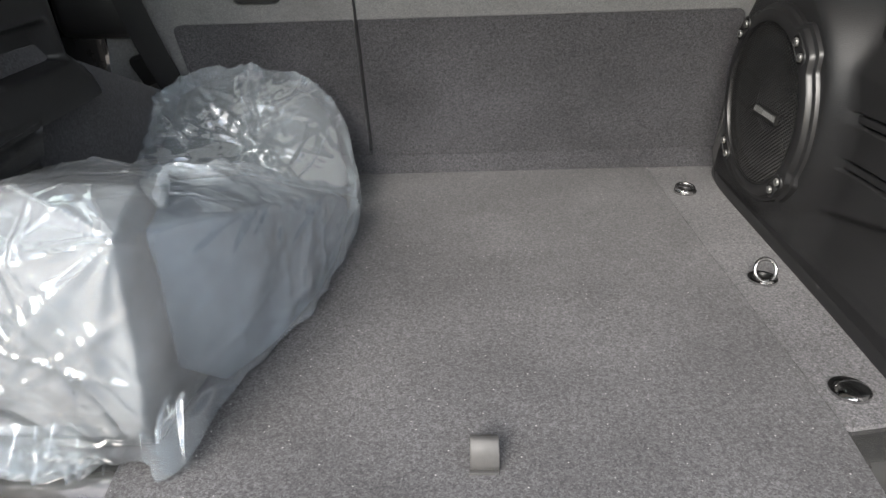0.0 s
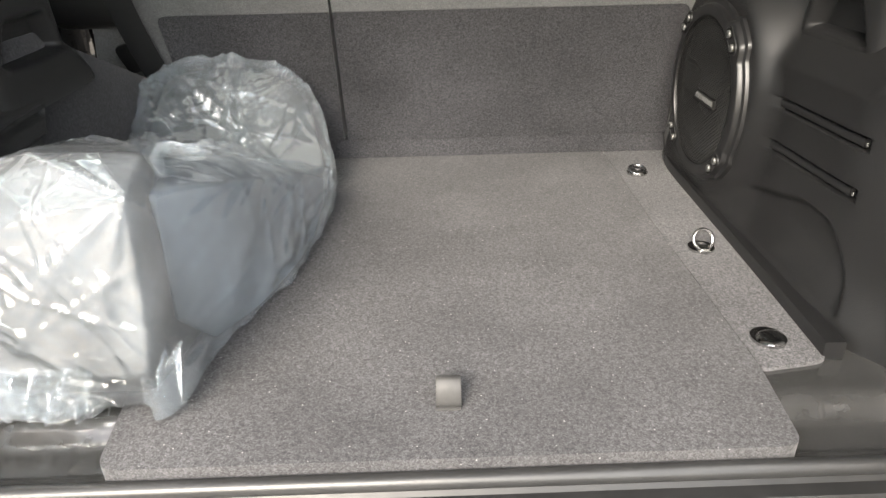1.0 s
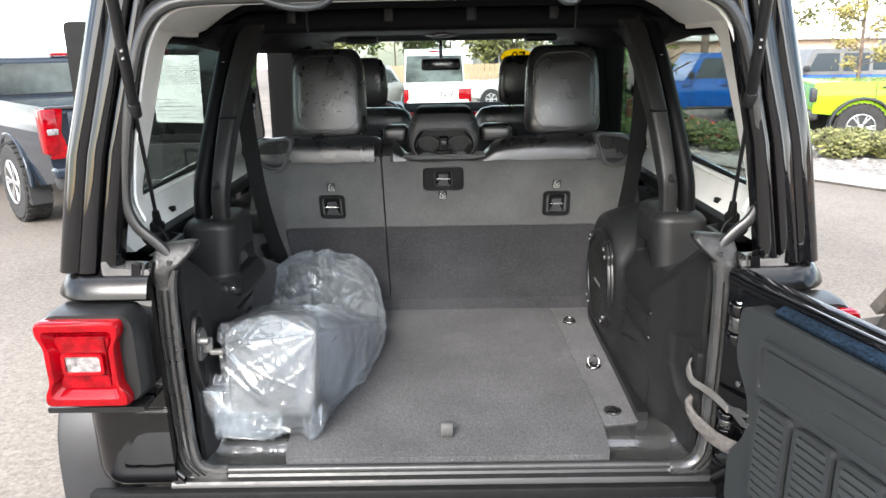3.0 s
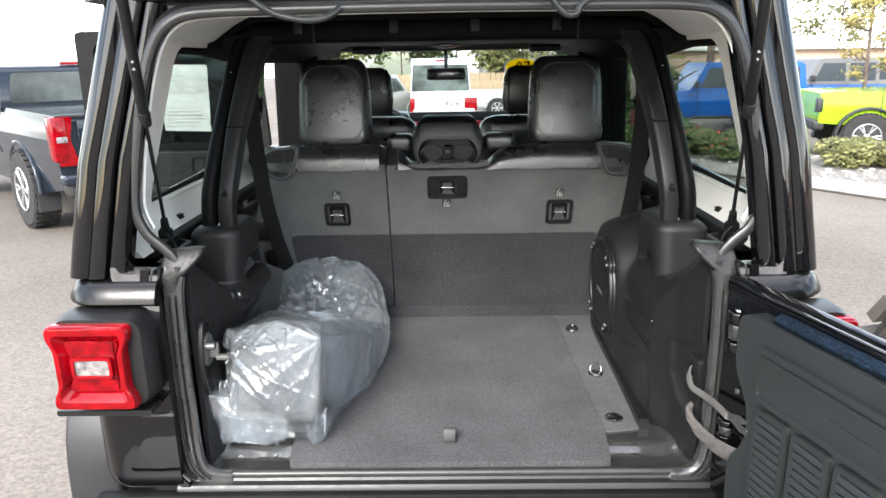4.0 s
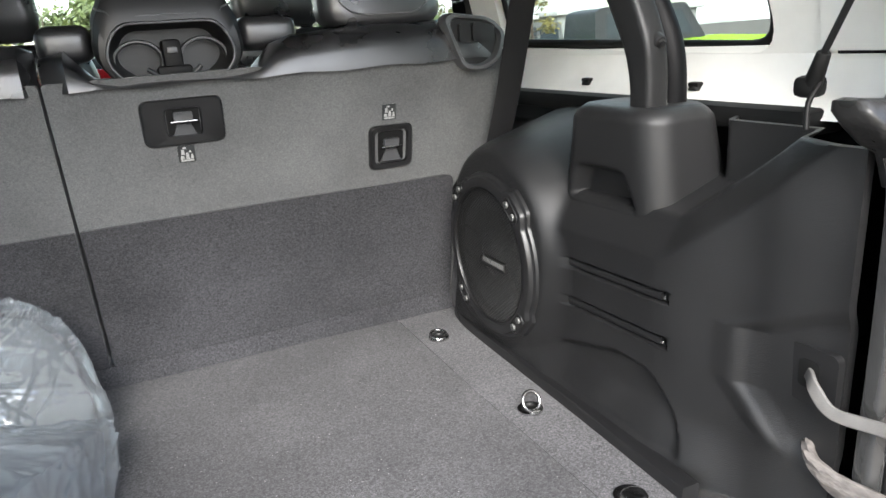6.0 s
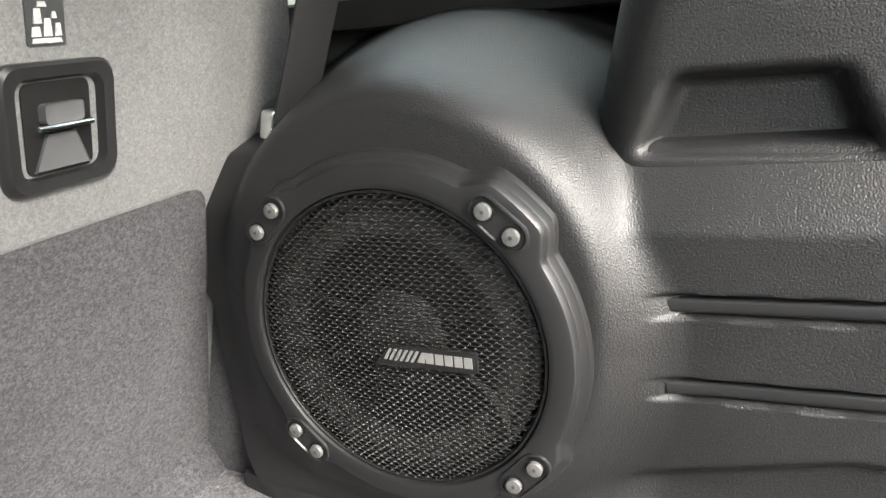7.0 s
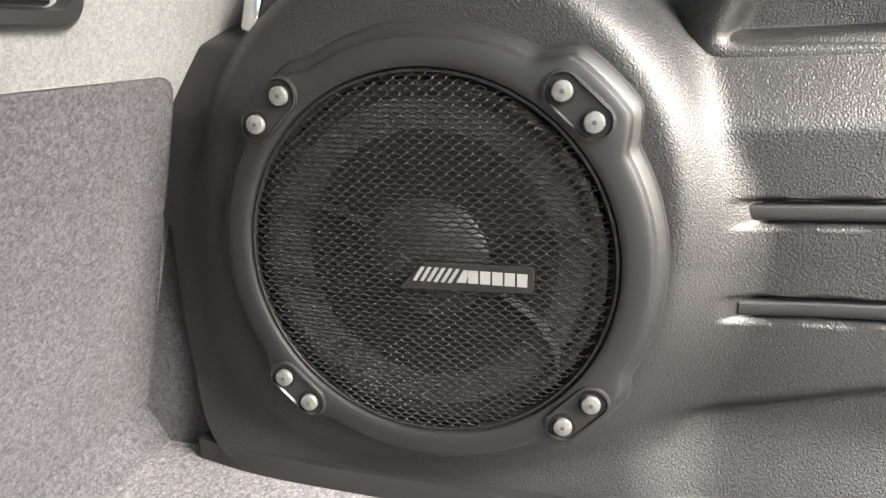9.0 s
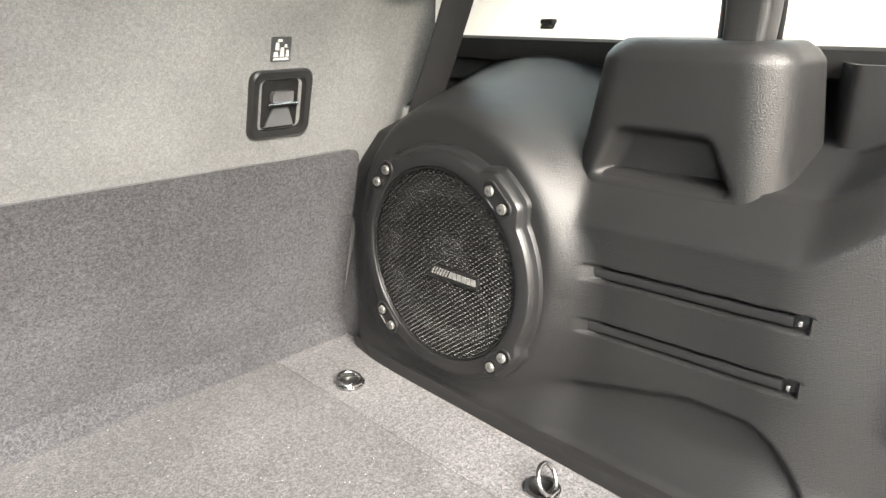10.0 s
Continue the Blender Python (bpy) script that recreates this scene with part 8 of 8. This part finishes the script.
bush(4.45, 11.3, 0.50, 0.46, M_LEAF, 60, 1)
bush(5.0, 10.6, 0.62, 0.46, M_LEAF, 40, 2)
bush(4.75, 12.0, 0.5, 0.42, M_LEAF, 110, 3)
bush(6.35, 9.5, 0.62, 0.42, M_LEAFY, 0, 4)
bush(7.1, 9.2, 0.55, 0.42, M_LEAFY, 0, 5)
bush(7.9, 8.9, 0.5, 0.36, M_LEAFY, 30, 6)
bush(3.8, 12.0, 0.45, 0.42, M_LEAF, 20, 7)


def tree(x, y, h, crown_r, crown_z, mat, n, size, seed, cone=False, label="young tree with thin yellow-green foliage"):
    rng = random.Random(seed)
    t = thing("tree", label, "tree", "trees", at=(x, y, ground_z(x, y)))
    bm = bmesh.new()
    sweep(bm, [(0, 0, -0.1), (0.03, 0, h * 0.3), (-0.02, 0.03, h * 0.6), (0, 0, h * 0.92)], 0.02 + h * 0.008)
    for v in bm.verts:
        k = 1 - 0.75 * v.co.z / h
        v.co.x *= k
        v.co.y *= k
    tips = []
    for k in range(16):
        z = h * rng.uniform(0.3, 0.85)
        a = rng.uniform(0, 6.28)
        reach = crown_r * ((1.05 - z / h) * 1.3 if cone else rng.uniform(0.5, 1.0))
        e = Vector((math.cos(a) * reach, math.sin(a) * reach, z + reach * 0.45))
        sweep(bm, [(0, 0, z), e * 0.5 + Vector((0, 0, z * 0.5 - 0.05)), e], 0.012)
        tips.append(e)
    part("trunk", bm, M_BARK, t)

    def pos(g):
        if cone:
            z = h * g.uniform(0.04, 1.0) ** 0.9
            rr = crown_r * (1.05 - z / h) * g.uniform(0.5, 1.05) * (0.85 + 0.25 * math.sin(z * 9 + g.uniform(0, 1)))
            a = g.uniform(0, 6.28)
            return Vector((rr * math.cos(a), rr * math.sin(a), z))
        c = g.choice(tips)
        return c + Vector((g.gauss(0, 0.33), g.gauss(0, 0.33), g.gauss(0, 0.28))) * crown_r * 0.55
    leaf_part("crown", leaves(n, pos, size, rng), mat, t)


tree(9.75, 15.3, 4.3, 0.55, 2.9, leaf_material("autumn_leaves", (0.22, 0.185, 0.05)), 1500, 0.055, 11)
tree(2.95, 9.9, 3.6, 1.0, 0, M_LEAFD, 9000, 0.06, 12, True, "dense dark green conifer beside the lot")
tree(2.2, 11.5, 3.0, 0.9, 0, M_LEAFD, 7000, 0.06, 13, True, "dense dark green conifer beside the lot")
for k, (x, y, h) in enumerate(((4, 49, 6), (12, 56, 8), (20, 50, 7), (-4, 56, 7), (30, 54, 8), (-20, 62, 8), (9, 34, 4.5), (17, 44, 6), (-9, 52, 7), (0.5, 54, 7))):
    tree(x, y, h, h * 0.42, 2, M_LEAF if k % 2 else M_LEAFY, 2600, 0.22, 20 + k, False, "far leafy tree behind the lot")

# ---- far buildings and fence ----
M_WALLPALE = material("pale_plaster_wall", (0.36, 0.36, 0.34), 0.9, vary=0.08, scale=0.6)
M_BRICKW = material("tan_wall", (0.40, 0.30, 0.23), 0.9, vary=0.12, scale=1)
M_ROOFP = material("pale_roof", (0.6, 0.6, 0.58), 0.8, vary=0.1, scale=0.5)


def building(x, y, w, d, h, mat, label, rz=0.0, wins=4):
    b = thing("building", label, "building", "far buildings")
    b.matrix_world = Matrix.Translation((x, y, ground_z(x, y))) @ pose(0, 0, 0, 0, 0, rz)
    bm = bmesh.new()
    box(bm, (0, 0, h / 2 - 0.3), (w, d, h + 0.6), 0.02)
    part("wall", bm, mat, b)
    bm = bmesh.new()
    box(bm, (0, 0, h + 0.12), (w + 0.8, d + 0.8, 0.28), 0.04)
    part("roof", bm, M_ROOFP, b, "flat pale roof edge")
    for k in range(wins):
        bm = bmesh.new()
        box(bm, (-w / 2 + w * (k + 0.5) / wins, -d / 2 - 0.02, h * 0.55), (w / wins * 0.5, 0.06, h * 0.4), 0.01)
        part("window", bm, M_WGLASS, b, "dark window")


building(16, 42, 16, 8, 2.6, M_BRICKW, "low tan building with a pale flat roof", 4)
building(33, 44, 14, 8, 2.7, M_WALLPALE, "low pale building with a flat roof", 8)
building(7, 58, 9, 8, 3.0, M_WALLPALE, "low pale house beyond the fence", 0)
building(-34, 60, 22, 10, 3.2, M_WALLPALE, "long pale building far across the lot", -10, 7)
fence = thing("board_fence", "brown board fence behind the parked trucks", "fence")
plank = bmesh.new()
box(plank, (0, 0, 0.85), (0.27, 0.03, 1.7), 0.006)
pm = bpy.data.meshes.new("board")
plank.to_mesh(pm)
plank.free()
pm.materials.append(material("fence_wood", (0.30, 0.22, 0.14), 0.85, vary=0.3, scale=3, bump=0.3, bscale=40))
for k in range(46):
    x = -3.2 + 0.29 * k
    child_mesh("board", pm, fence, pose(x, 37 + 0.02 * (k % 3), ground_z(x, 37) - 0.1 + 0.02 * (k % 2)))
pole = thing("utility_pole", "brown wooden utility pole", "pole")
bm = bmesh.new()
cyl(bm, (8.9, 23, -0.6), (8.9, 23, 8), 0.14, 0.10, 14)
part("shaft", bm, M_BARK, pole)
# unseen buildings added behind and beside the viewer to shape the reflections
building(-4, -48, 40, 8, 3.4, M_WALLPALE, "unseen plain building added behind for the reflections", 0, 8)
building(40, -8, 26, 8, 3.4, M_BRICKW, "unseen plain building added beside for the reflections", -78, 6)
